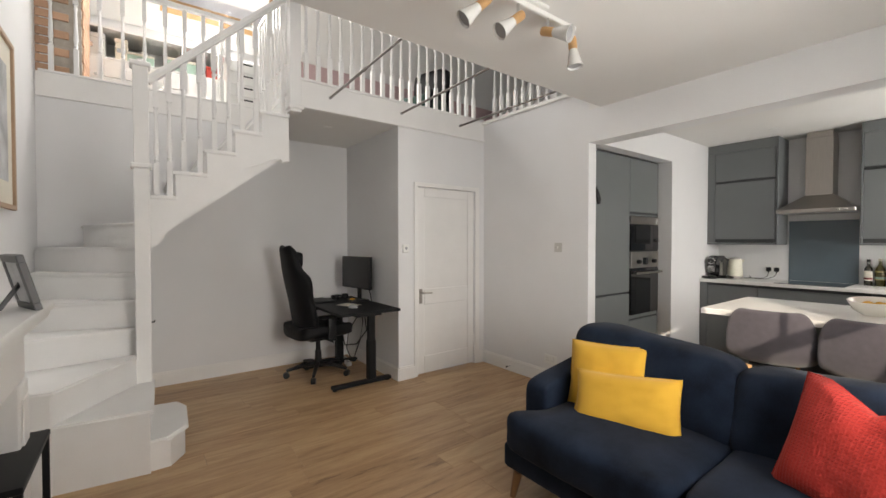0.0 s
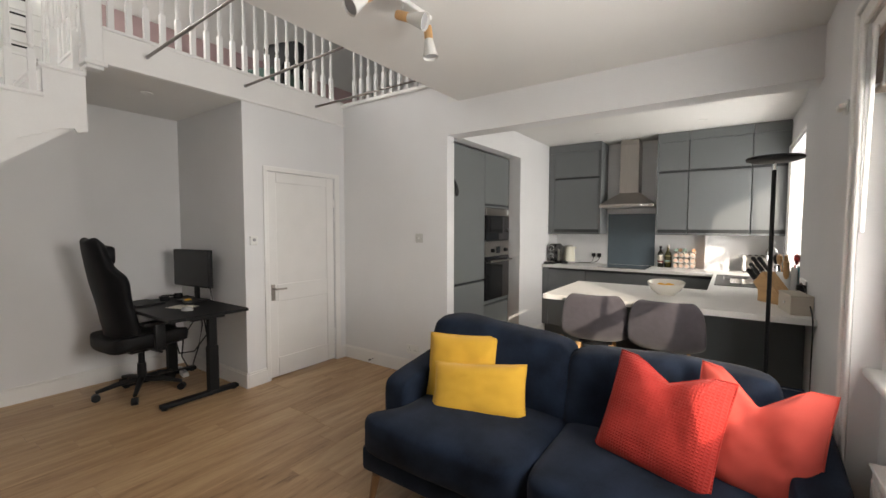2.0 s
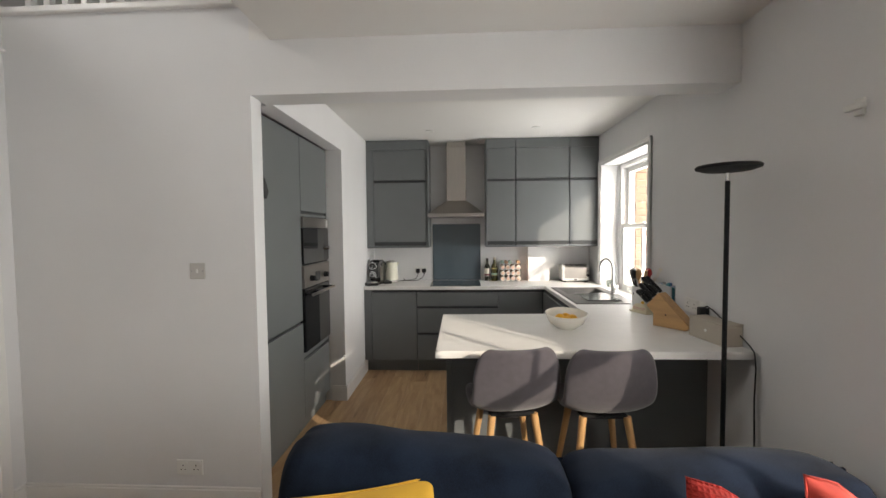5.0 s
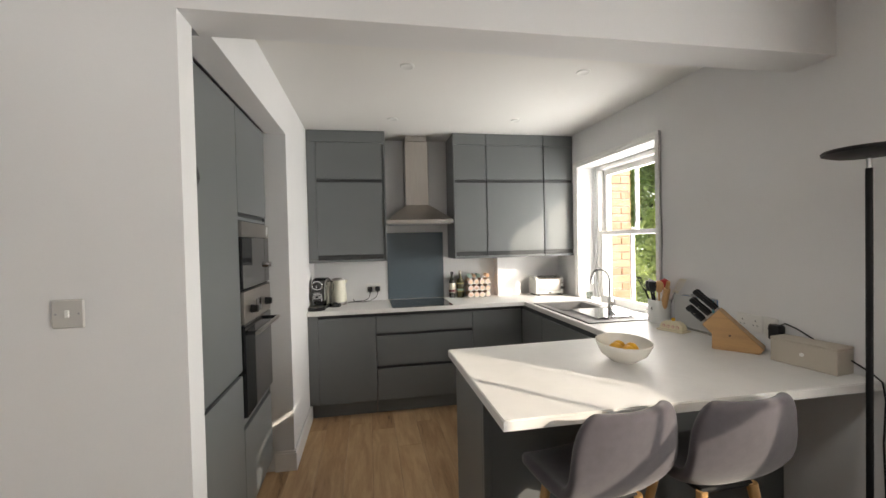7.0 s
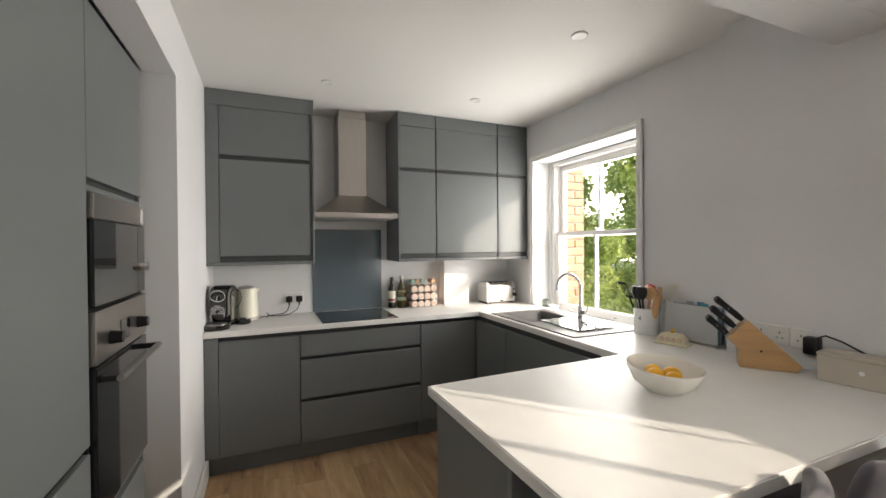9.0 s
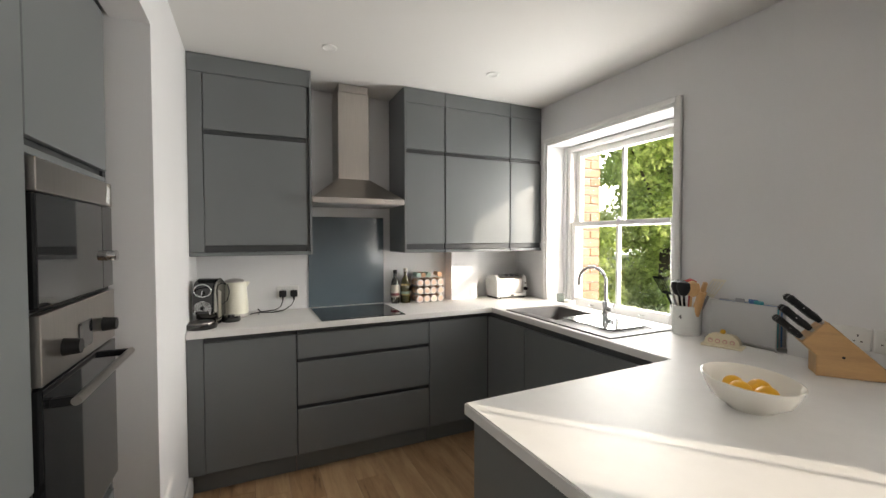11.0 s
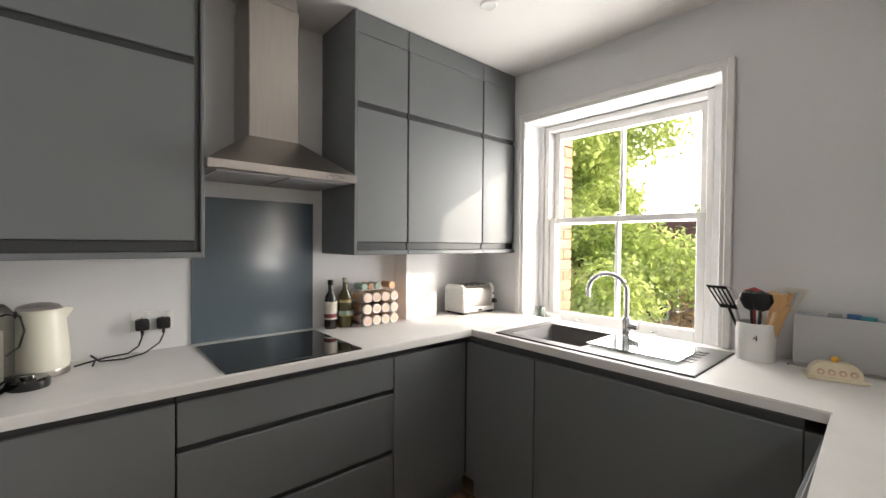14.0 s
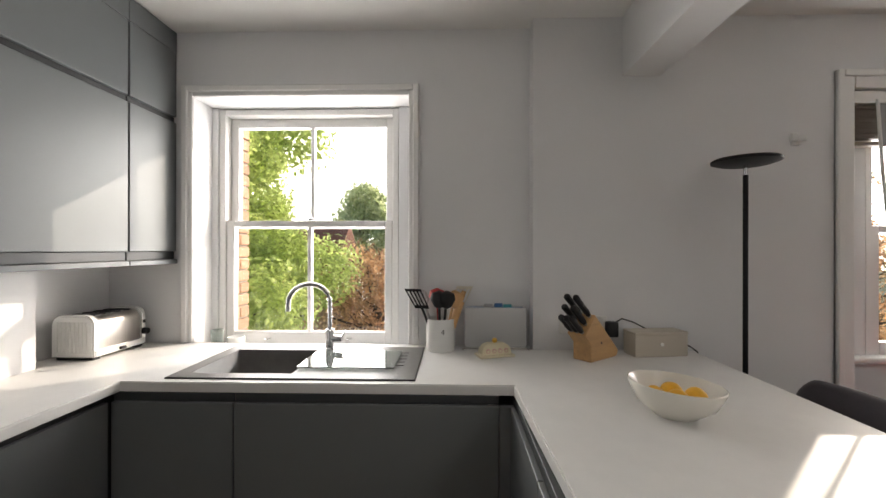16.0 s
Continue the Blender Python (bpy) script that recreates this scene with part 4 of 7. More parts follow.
def sink():
    t = thing("sink", (4.96, 0.055, 0.93), "grey composite inset sink with a drainer", "sink")
    x0, x1, y0, y1 = SX0 - 4.96, SX1 - 4.96, SY0 - 0.055, SY1 - 0.055
    bx0, bx1, by0, by1 = 0.015, x1 - 0.055, y0 + 0.075, y1 - 0.055
    bm = bmesh.new()
    for a, b, c, d in ((x0, bx0, y0, y1), (bx1, x1, y0, y1), (bx0, bx1, y0, by0), (bx0, bx1, by1, y1)):
        box(bm, a, b, c, d, -0.004, 0.006)
    bmesh.ops.remove_doubles(bm, verts=bm.verts, dist=0.0005)
    part("rim", bm, M["sink"], t)
    bm = bmesh.new()
    for a, b, c, d in ((x0 - 0.003, x1 + 0.003, y0 - 0.003, y0), (x0 - 0.003, x1 + 0.003, y1, y1 + 0.003), (x0 - 0.003, x0, y0, y1), (x1, x1 + 0.003, y0, y1)):
        box(bm, a, b, c, d, -0.002, 0.0045)
    part("rim_edge", bm, M["black"], t)
    bm = bmesh.new()
    a = [(bx0, by0), (bx1, by0), (bx1, by1), (bx0, by1)]
    c = [(bx0 + 0.02, by0 + 0.02), (bx1 - 0.02, by0 + 0.02), (bx1 - 0.02, by1 - 0.02), (bx0 + 0.02, by1 - 0.02)]
    va = [bm.verts.new((x, y, 0.005)) for x, y in a]
    vc = [bm.verts.new((x, y, -0.16)) for x, y in c]
    for i in range(4):
        bm.faces.new((va[i], va[(i + 1) % 4], vc[(i + 1) % 4], vc[i]))
    bm.faces.new(vc)
    p = part("bowl", bm, M["sink"], t)
    md = p.modifiers.new("thick", "SOLIDIFY")
    md.thickness, md.offset = 0.006, 1
    part("waste", lathe(bmesh.new(), [(0, 0.004), (0.04, 0.004), (0.045, 0)], 24, ((bx0 + bx1) / 2, (by0 + by1) / 2, -0.158)), M["chrome"], t)
    for i in range(5):
        part("drainer_groove", B(x0 + 0.06, bx0 - 0.05, by0 + 0.03 + i * 0.05, by0 + 0.045 + i * 0.05, 0.006, 0.009, bevel=0.001), M["sink"], t)
    t = thing("tap", (4.945, -0.135, 0.936), "chrome swan-neck kitchen tap", "tap")
    bm = bmesh.new()
    lathe(bm, [(0.026, 0), (0.026, 0.006), (0.02, 0.01), (0.02, 0.085), (0.016, 0.095), (0.0, 0.096)], 20)
    part("tap_body", bm, M["chrome"], t)
    pts = [(0, 0, 0.09), (0, 0, 0.22)] + [(0.088 - 0.088 * math.cos(a), 0.028 * (1 - math.cos(a)), 0.22 + 0.088 * math.sin(a)) for a in [math.pi * k / 12 for k in range(1, 13)]] + [(0.176, 0.056, 0.185)]
    part("spout", tube(bmesh.new(), pts, 0.0105, 12), M["chrome"], t)
    part("lever", tube(bmesh.new(), [(0.0, 0, 0.05), (-0.03, 0.0, 0.05), (-0.06, 0.004, 0.052)], [0.016, 0.016, 0.014], 12), M["chrome"], t)
    part("lever_pin", tube(bmesh.new(), [(-0.055, 0.0, 0.055), (-0.075, 0.004, 0.09)], 0.004, 8), M["chrome"], t)
    t = thing("glass_board", (4.79, 0.055, 0.942), "clear glass board lying on the sink drainer", "chopping board")
    part("glass_sheet", B(-0.195, 0.19, -0.135, 0.135, 0.0, 0.005, bevel=0.002), M["pane_board"], t)
    t = thing("washing_up_bowl_brush", (5.30, 0.03, 0.772), "white dish brush lying in the sink", "brush")
    part("head", lathe(bmesh.new(), [(0, 0), (0.025, 0.004), (0.03, 0.02), (0.02, 0.035), (0, 0.04)], 16), M["white_plastic"], t)
    part("stick", tube(bmesh.new(), [(0, 0, 0.03), (0.03, 0.05, 0.045), (0.05, 0.11, 0.05)], 0.006, 8), M["white_plastic"], t)


pb = mat("board_glass", (0.60, 0.66, 0.63), 0.05, vary=0.02, coat=0.3)
pb.node_tree.nodes["Principled BSDF"].inputs["Transmission Weight"].default_value = 0.85
M["pane_board"] = pb
sink()

t = thing("tumbler", (5.60, -0.335, 0.885), "small glass tumbler on the window board", "glass")
part("cup", lathe(bmesh.new(), [(0.0, 0.0), (0.028, 0.0), (0.032, 0.10), (0.029, 0.10), (0.025, 0.006), (0.0, 0.006)], 20), M["pane_board"], t)
t = thing("beaker", (5.505, -0.345, 0.885), "low white ceramic beaker on the window board", "beaker")
part("cup", lathe(bmesh.new(), [(0, 0), (0.040, 0.0), (0.043, 0.004), (0.044, 0.062), (0.041, 0.063), (0.039, 0.008), (0, 0.007)], 28), M["ceramic_white"], t)


def coffee_machine():
    t = thing("coffee_machine", (5.80, 2.15, 0.93), "black and chrome capsule coffee machine", "coffee machine", turn=-14)
    # local -x faces the room
    bm = bmesh.new()
    lathe(bm, [(0, 0.0), (0.078, 0.0), (0.082, 0.008), (0.082, 0.026), (0.076, 0.032), (0, 0.032)], 32, (-0.125, 0, 0))
    box(bm, -0.125, 0.11, -0.066, 0.066, 0.0, 0.030, 0.006)
    part("foot", bm, M["blackglass"], t)
    bm = bmesh.new()
    side = [(-0.045, 0.03), (0.11, 0.03), (0.112, 0.20), (0.095, 0.245), (0.055, 0.268), (-0.01, 0.272), (-0.06, 0.258), (-0.088, 0.225), (-0.098, 0.175), (-0.098, 0.075), (-0.052, 0.070)]
    prism(bm, side, -0.058, 0.058, "y")
    bmesh.ops.bevel(bm, geom=list(bm.edges), offset=0.008, segments=2, affect="EDGES")
    part("body", bm, M["blackglass"], t)
    for s in (-1, 1):
        part("side_trim", prism(bmesh.new(), [(-0.03, 0.04), (0.02, 0.04), (0.02, 0.19), (-0.03, 0.205)], min(s * 0.0578, s * 0.061), max(s * 0.0578, s * 0.061), "y"), M["steel"], t, "steel side plate")
    ring = [(-0.100 - 0.004 * math.cos(a), 0.045 * math.sin(a), 0.208 + 0.036 * math.cos(a)) for a in [6.2832 * k / 28 for k in range(29)]]
    part("lever_ring", tube(bmesh.new(), ring, 0.0035, 8), M["chrome"], t, "oval chrome ring round the capsule lever")
    part("lever_grip", tube(bmesh.new(), [(-0.100, 0, 0.205), (-0.116, 0, 0.196), (-0.112, 0, 0.182)], 0.005, 8), M["chrome"], t)
    for i in range(9):
        z = 0.146 - i * 0.0065
        w = 0.046 * min(1.0, math.sqrt(max(0.02, 1 - ((z - 0.110) / 0.040) ** 2)) if z > 0.110 else 1.0)
        part("grille_bar", B(-0.1035, -0.0965, -w, w, z - 0.0017, z + 0.0017, bevel=0.001), M["chrome"], t)
    part("spout", rod(bmesh.new(), (-0.098, 0, 0.112), (-0.118, 0, 0.109), 0.011, 0.009, 16), M["black"], t)
    for s in (-1, 1):
        part("grille_foot", B(-0.106, -0.096, s * 0.040 - 0.004, s * 0.040 + 0.004, 0.072, 0.094, bevel=0.002), M["chrome"], t)
    part("drip_grid", lathe(bmesh.new(), [(0, 0.032), (0.064, 0.032), (0.064, 0.036), (0, 0.037)], 28, (-0.125, 0, 0)), M["steel"], t)
    part("cable_loop", tube(bmesh.new(), [(0.05, -0.058, 0.235), (0.06, -0.085, 0.225), (0.06, -0.095, 0.18), (0.05, -0.085, 0.13), (0.03, -0.062, 0.11)], 0.003, 8), M["black"], t)
    t = thing("milk_frother_base", (5.83, 2.035, 0.93), "small round black base beside the coffee machine", "stand")
    part("base", lathe(bmesh.new(), [(0, 0), (0.05, 0), (0.052, 0.006), (0.052, 0.026), (0.046, 0.032), (0.02, 0.032), (0.018, 0.040), (0, 0.040)], 28), M["blackglass"], t)


def kettle():
    t = thing("kettle", (5.985, 2.02, 0.93), "cream electric kettle with black handle and steel base", "kettle", turn=122)
    part("power_base", lathe(bmesh.new(), [(0, 0), (0.080, 0), (0.082, 0.006), (0.080, 0.024), (0, 0.024)], 32), M["steel"], t)
    part("body", lathe(bmesh.new(), [(0, 0.024), (0.079, 0.024), (0.081, 0.034), (0.079, 0.09), (0.073, 0.16), (0.067, 0.215), (0.062, 0.226), (0, 0.227)], 40), M["cream"], t)
    part("lid", lathe(bmesh.new(), [(0.060, 0.226), (0.054, 0.238), (0.030, 0.246), (0, 0.248)], 32), M["steel"], t)
    part("spout", prism(bmesh.new(), [(-0.058, 0.165), (-0.092, 0.212), (-0.092, 0.220), (-0.058, 0.226)], -0.018, 0.018, "y"), M["cream"], t)
    part("handle", tube(bmesh.new(), [(0.060, 0, 0.214), (0.085, 0, 0.216), (0.108, 0, 0.198), (0.114, 0, 0.15), (0.112, 0, 0.10), (0.100, 0, 0.058), (0.078, 0, 0.046)], [0.013, 0.016, 0.016, 0.015, 0.014, 0.013, 0.011], 12), M["black"], t)
    part("water_gauge", B(0.0705, 0.0795, -0.008, 0.008, 0.06, 0.19, bevel=0.003), M["black"], t)


coffee_machine()
kettle()


def socket(name, at, turn, w, label, holes=2, plugs=()):
    """A flat plate with its openings, upright, facing local -y."""
    t = thing(name, at, label, "socket", "wall sockets", turn)
    part("plate", B(-w / 2, w / 2, -0.008, 0.0, -0.043, 0.043, bevel=0.003), M["white_plastic"], t)
    for i in range(holes):
        cx = (i - (holes - 1) / 2) * 0.072
        for dx, dz, a, b in ((0, 0.012, 0.004, 0.009), (-0.011, -0.010, 0.007, 0.004), (0.011, -0.010, 0.007, 0.004)):
            part("pin_hole", B(cx + dx - a / 2, cx + dx + a / 2, -0.0088, -0.0075, dz - b / 2, dz + b / 2, bevel=0), M["black"], t)
        part("rocker", B(cx - 0.007 + 0.02, cx + 0.007 + 0.02, -0.011, -0.007, 0.022, 0.034, bevel=0.001), M["white_plastic"], t)
    return t


def wall_switch(name, at, turn, label):
    t = thing(name, at, label, "switch", "", turn)
    part("plate", B(-0.043, 0.043, -0.008, 0.0, -0.043, 0.043, bevel=0.004), M["switch_grey"], t)
    part("rocker", B(-0.006, 0.006, -0.013, -0.007, -0.011, 0.011, bevel=0.002), M["white_plastic"], t)
    for x in (-0.03, 0.03):
        part("screw", rod(bmesh.new(), (x, -0.007, 0), (x, -0.0092, 0), 0.0035, n=10), M["greyplastic"], t)


socket("double_socket", (EX, 1.686, 1.055), -90, 0.148, "white double socket above the worktop with two black plugs")
for y in (1.722, 1.648):
    t = thing("plug", (EX - 0.009, y, 1.045), "black mains plug pushed into the wall socket", "plug", "kettle plugs", -90)
    part("body", B(-0.024, 0.024, -0.034, 0.0, -0.024, 0.024, bevel=0.008, seg=2), M["black"], t)
    part("flex_guard", rod(bmesh.new(), (0, -0.02, -0.022), (0, -0.02, -0.045), 0.007, 0.005, 10), M["black"], t)
for y, pts in ((1.722, [(EX - 0.03, 1.722, 0.998), (EX - 0.035, 1.735, 0.96), (EX - 0.05, 1.77, 0.940), (EX - 0.06, 1.84, 0.937), (EX - 0.10, 1.90, 0.936), (EX - 0.13, 1.93, 0.936)]), (1.648, [(EX - 0.03, 1.648, 0.998), (EX - 0.04, 1.665, 0.965), (EX - 0.08, 1.72, 0.938), (EX - 0.12, 1.79, 0.936), (EX - 0.12, 1.86, 0.94), (EX - 0.10, 1.885, 0.962), (EX - 0.11, 1.87, 0.95), (EX - 0.16, 1.88, 0.936)])):
    t = thing("cable", (EX - 0.03, y, 0.998), "thin black flex trailing over the worktop", "cable", "kettle cables")
    part("flex", tube(bmesh.new(), [Vector(p) - Vector((EX - 0.03, y, 0.998)) for p in pts], 0.0035, 6), M["black"], t)


def bottle(at, prof, m, lab, label, capm="black", lm="paper", bandm="wine_label"):
    t = thing("bottle", at, label, "bottle", "bottles by the hob")
    part("glass_body", lathe(bmesh.new(), prof, 24), M[m], t)
    r = prof[1][0]
    part("paper_label", lathe(bmesh.new(), [(r + 0.0008, lab[0]), (r + 0.0012, lab[0]), (r + 0.0012, lab[1]), (r + 0.0008, lab[1])], 24), M[lm], t, "printed paper label")
    part("band", lathe(bmesh.new(), [(r + 0.0014, lab[0] + 0.01), (r + 0.0018, lab[0] + 0.01), (r + 0.0018, lab[0] + 0.03), (r + 0.0014, lab[0] + 0.03)], 24), M[bandm], t)
    z = prof[-1][1]
    part("cap", lathe(bmesh.new(), [(0.0, z - 0.002), (0.015, z - 0.002), (0.015, z + 0.024), (0, z + 0.026)], 16), M[capm], t)


M["wine_label"] = mat("wine_red_print", (0.16, 0.02, 0.03), 0.6, vary=0.1)
bottle((6.065, 0.905, 0.93), [(0, 0), (0.032, 0.0), (0.032, 0.15), (0.028, 0.175), (0.013, 0.20), (0.012, 0.235)], "bottle", (0.05, 0.145), "dark vinegar bottle with a white label")
bottle((6.06, 0.822, 0.93), [(0, 0), (0.038, 0.0), (0.040, 0.13), (0.034, 0.17), (0.014, 0.21), (0.013, 0.245)], "olive", (0.06, 0.15), "olive oil bottle with a gold label", "greybox", "gold_label", "green")


def spice_rack():
    t = thing("spice_rack", (6.055, 0.645, 0.93), "wire rack stacked with round spice jars", "spice rack")
    bm = bmesh.new()
    for x in (-0.06, 0.05):
        for z in (0.002, 0.066, 0.130, 0.195):
            rod(bm, (x, -0.118, z), (x, 0.118, z), 0.002, n=6)
        for y in (-0.118, 0.118):
            rod(bm, (x, y, 0.0), (x, y, 0.2), 0.0025, n=6)
    part("wire_frame", bm, M["chrome"], t)
    body = mesh_of("jar", rod(bmesh.new(), (-0.068, 0, 0), (0.045, 0, 0), 0.0255, n=18), M["spice"])
    lid = mesh_of("lid", rod(bmesh.new(), (-0.086, 0, 0), (-0.068, 0, 0), 0.0265, n=18), M["jar_lid"])
    disc = mesh_of("lid_label", rod(bmesh.new(), (-0.0875, 0, 0), (-0.0862, 0, 0), 0.018, n=18), M["disc"])
    for j in range(3):
        for i in range(4):
            o = new("jar", body)
            o.parent, o.location = t, (0, -0.087 + i * 0.058, 0.030 + j * 0.064)
            l = new("lid", lid)
            l.parent = o
            d = new("lid_label", disc)
            d.parent = o
    for i, y in enumerate((-0.095, 0.0, 0.045, 0.085)):
        j = part("top_jar", rod(bmesh.new(), (-0.05, y, 0.216), (0.04, y, 0.216), 0.019, n=14), M["green" if i % 2 else "spice"], t)


M["disc"] = mat("jar_disc", (0.60, 0.42, 0.32), 0.5, vary=0.5, scale=30, per_object=0.9)
M["jar_lid"] = mat("pale_pink_lid", (0.74, 0.68, 0.63), 0.45, vary=0.12, per_object=0.5)
spice_rack()


def toaster():
    t = thing("toaster", (5.978, -0.065, 0.93), "cream and steel four-slot toaster with ribbed ends", "toaster", turn=90)
    # local x runs along the slots' row, +x is the ribbed end towards the room, +y the steel side
    L, D, H, R = 0.150, 0.092, 0.192, 0.045
    def outline(g):
        arc = [(math.cos(a) * R, math.sin(a) * R) for a in [math.pi / 2 * k / 6 for k in range(7)]]
        return [(D + g, 0.014)] + [(D + g - R + u, H + g - R + v) for u, v in arc] + [(-D - g + R - u, H + g - R + v) for u, v in reversed(arc)] + [(-D - g, 0.014)]
    part("body", prism(bmesh.new(), outline(-0.006), -L + 0.03, L - 0.03, "x"), M["steel"], t)
    for s in (-1, 1):
        bm = prism(bmesh.new(), outline(0.0), min(s * L, s * (L - 0.034)), max(s * L, s * (L - 0.034)), "x")
        bmesh.ops.bevel(bm, geom=[e for e in bm.edges if abs(e.verts[0].co.x - e.verts[1].co.x) < 1e-5], offset=0.006, segments=2, affect="EDGES")
        e = part("end_casting", bm, M["ceramic_white"], t, "cream enamelled end with ribs")
        for i in range(8):
            y = -0.063 + i * 0.018
            part("rib", B(min(s * L, s * (L + 0.005)), max(s * L, s * (L + 0.005)), y - 0.0045, y + 0.0045, 0.035, 0.165, bevel=0.002), M["ceramic_white"], e)
    part("base_rail", B(-L + 0.01, L - 0.01, D - 0.008, D + 0.004, 0.014, 0.042, bevel=0.003), M["ceramic_white"], t)
    for i in range(4):
        part("slot", B(-L + 0.055 + i * 0.055, -L + 0.085 + i * 0.055, -0.055, 0.055, H - 0.018, H - 0.003, bevel=0.002), M["black"], t)
    part("timer_knob", rod(bmesh.new(), (-L + 0.017, D, 0.075), (-L + 0.017, D + 0.022, 0.075), 0.016, 0.014, 18), M["black"], t)
    part("switch", B(-L + 0.010, -L + 0.024, D, D + 0.006, 0.115, 0.130, bevel=0.002), M["black"], t)
    part("lever", B(-0.01, 0.02, D + 0.002, D + 0.018, 0.020, 0.032, bevel=0.003), M["black"], t)
    for x in (-L + 0.03, L - 0.03):
        part("foot", B(x - 0.02, x + 0.02, -0.08, 0.08, 0.0, 0.015, bevel=0.002), M["black"], t)


toaster()


def utensil_pot():
    t = thing("utensil_pot", (4.425, -0.165, 0.93), "white ceramic utensil jar with a printed number", "jar")
    part("jar", lathe(bmesh.new(), [(0, 0), (0.064, 0), (0.068, 0.006), (0.070, 0.15), (0.066, 0.152), (0.063, 0.012), (0, 0.010)], 32), M["ceramic_white"], t)
    fc = bpy.data.curves.new("number", "FONT")
    fc.body, fc.size, fc.align_x, fc.align_y, fc.extrude = "4", 0.034, "CENTER", "CENTER", 0.0006
    fc.materials.append(M["black"])
    tx = new("printed_number", fc)
    tx.parent = t
    a = radians(100)
    tx.matrix_basis = Matrix.Translation((0.0703 * math.cos(a), 0.0703 * math.sin(a), 0.095)) @ Euler((radians(90), 0, a + radians(90))).to_matrix().to_4x4()
    tx["label"] = "small black printed number four"
    # long-handled tools standing in the jar
    tools = [("spatula", "black", 25, 0.075), ("ladle", "black", 85, 0.035), ("fish_slice", "steel", 215, 0.075), ("rolling_pin", "beech", 170, 0.065), ("spoon", "red_plastic", 290, 0.03), ("whisk", "steel", 10, 0.05), ("ladle", "black", 112, 0.045), ("spoon", "beech", 140, 0.05)]
    for i, (nm, m, ang, lean) in enumerate(tools):
        d = Vector((math.cos(radians(ang)), math.sin(radians(ang)), 0))
        u = thing(nm, (4.425 + 0.02 * d.x, -0.165 + 0.02 * d.y, 0.945), {"spatula": "black slotted spatula standing in the jar", "ladle": "black ladle standing in the jar", "fish_slice": "pale slotted turner standing in the jar", "rolling_pin": "wooden rolling pin standing in the jar", "spoon": "long wooden spoon standing in the jar" if m == "beech" else "red plastic spoon standing in the jar", "whisk": "steel whisk standing in the jar"}[nm], nm.replace("_", " "), "utensils in the jar")
        top = d * lean + Vector((0, 0, 0.19))
        tip = d * (lean * 1.6) + Vector((0, 0, 0.275))
        if nm == "rolling_pin":
            part("barrel", tube(bmesh.new(), [(0, 0, 0), top * 0.6, top * 1.15], [0.019, 0.02, 0.02], 12), M[m], u)
            part("grip", tube(bmesh.new(), [top * 1.15, top * 1.2, top * 1.4], [0.008, 0.013, 0.011], 10), M[m], u)
            continue
        part("stem", tube(bmesh.new(), [(0, 0, 0), top * 0.5, top], [0.005, 0.0055, 0.006], 8), M["greyplastic" if m == "steel" else m], u)
        bm = bmesh.new()
        mid = (top + tip) / 2
        side = Vector((-1, 0.2, 0)).normalized()
        if nm in ("spatula", "fish_slice"):
            # one flat blade with four slots cut through it
            cuts = (-0.037, -0.029, -0.020, -0.012, -0.004, 0.004, 0.012, 0.020, 0.029, 0.037)
            grid = [[bm.verts.new(mid + side * u * (1 + 0.15 * w) + (tip - top) * w) for u in cuts] for w in (-0.55, -0.36, 0.40, 0.55)]
            for r in range(3):
                for c in range(9):
                    if r != 1 or c % 2 == 0:
                        bm.faces.new((grid[r][c], grid[r][c + 1], grid[r + 1][c + 1], grid[r + 1][c]))
            bmesh.ops.solidify(bm, geom=list(bm.faces), thickness=0.003)
        elif nm == "whisk":
            for k in range(5):
                ax = Vector((math.cos(k * 0.63), math.sin(k * 0.63), 0)) * 0.026
                tube(bm, [top, top + (tip - top) * 0.4 + ax, top + (tip - top) * 0.85 + ax * 0.9, tip, top + (tip - top) * 0.85 - ax * 0.9, top + (tip - top) * 0.4 - ax, top], 0.0012, 5)
        else:
            lathe(bm, [(0, -0.045), (0.022, -0.034), (0.041, 0.0), (0.034, 0.028), (0.0, 0.042)], 16, mid, (1.0, 0.5))
        part("head", bm, M[m] if m != "steel" else M["paper" if nm == "fish_slice" else "steel"], u)


utensil_pot()


def tray_stand():
    t = thing("chopping_board_set", (4.165, -0.205, 0.93), "upright grey case of chopping boards with coloured tabs", "chopping boards")
    part("case_front", B(-0.145, 0.145, 0.02, 0.03, 0.012, 0.20, bevel=0.004, seg=2), M["board_grey"], t)
    part("case_back", B(-0.145, 0.145, -0.05, -0.04, 0.012, 0.20, bevel=0.004, seg=2), M["board_grey"], t)
    part("foot_rail", tube(bmesh.new(), [(0.155, 0.05, 0.006), (0.15, 0.03, 0.006), (-0.15, 0.03, 0.006), (-0.155, 0.05, 0.006)], 0.004, 6), M["steel"], t)
    for i, (m, x) in enumerate((("blue", -0.02), ("greyplastic", 0.03), ("teal", -0.06))):
        b = part("board", B(-0.14, 0.14, -0.034 + i * 0.016, -0.026 + i * 0.016, 0.012, 0.195, bevel=0.003), M[m], t)
        part("index_tab", B(x - 0.02, x + 0.02, -0.034 + i * 0.016, -0.026 + i * 0.016, 0.195, 0.213, bevel=0.002), M[m], b)


M["board_grey"] = mat("light_grey_plastic", (0.47, 0.47, 0.47), 0.5, vary=0.03)
M["blue"] = mat("blue_plastic", (0.06, 0.16, 0.36), 0.45, vary=0.05)
M["teal"] = mat("teal_plastic", (0.05, 0.30, 0.34), 0.45, vary=0.05)
tray_stand()

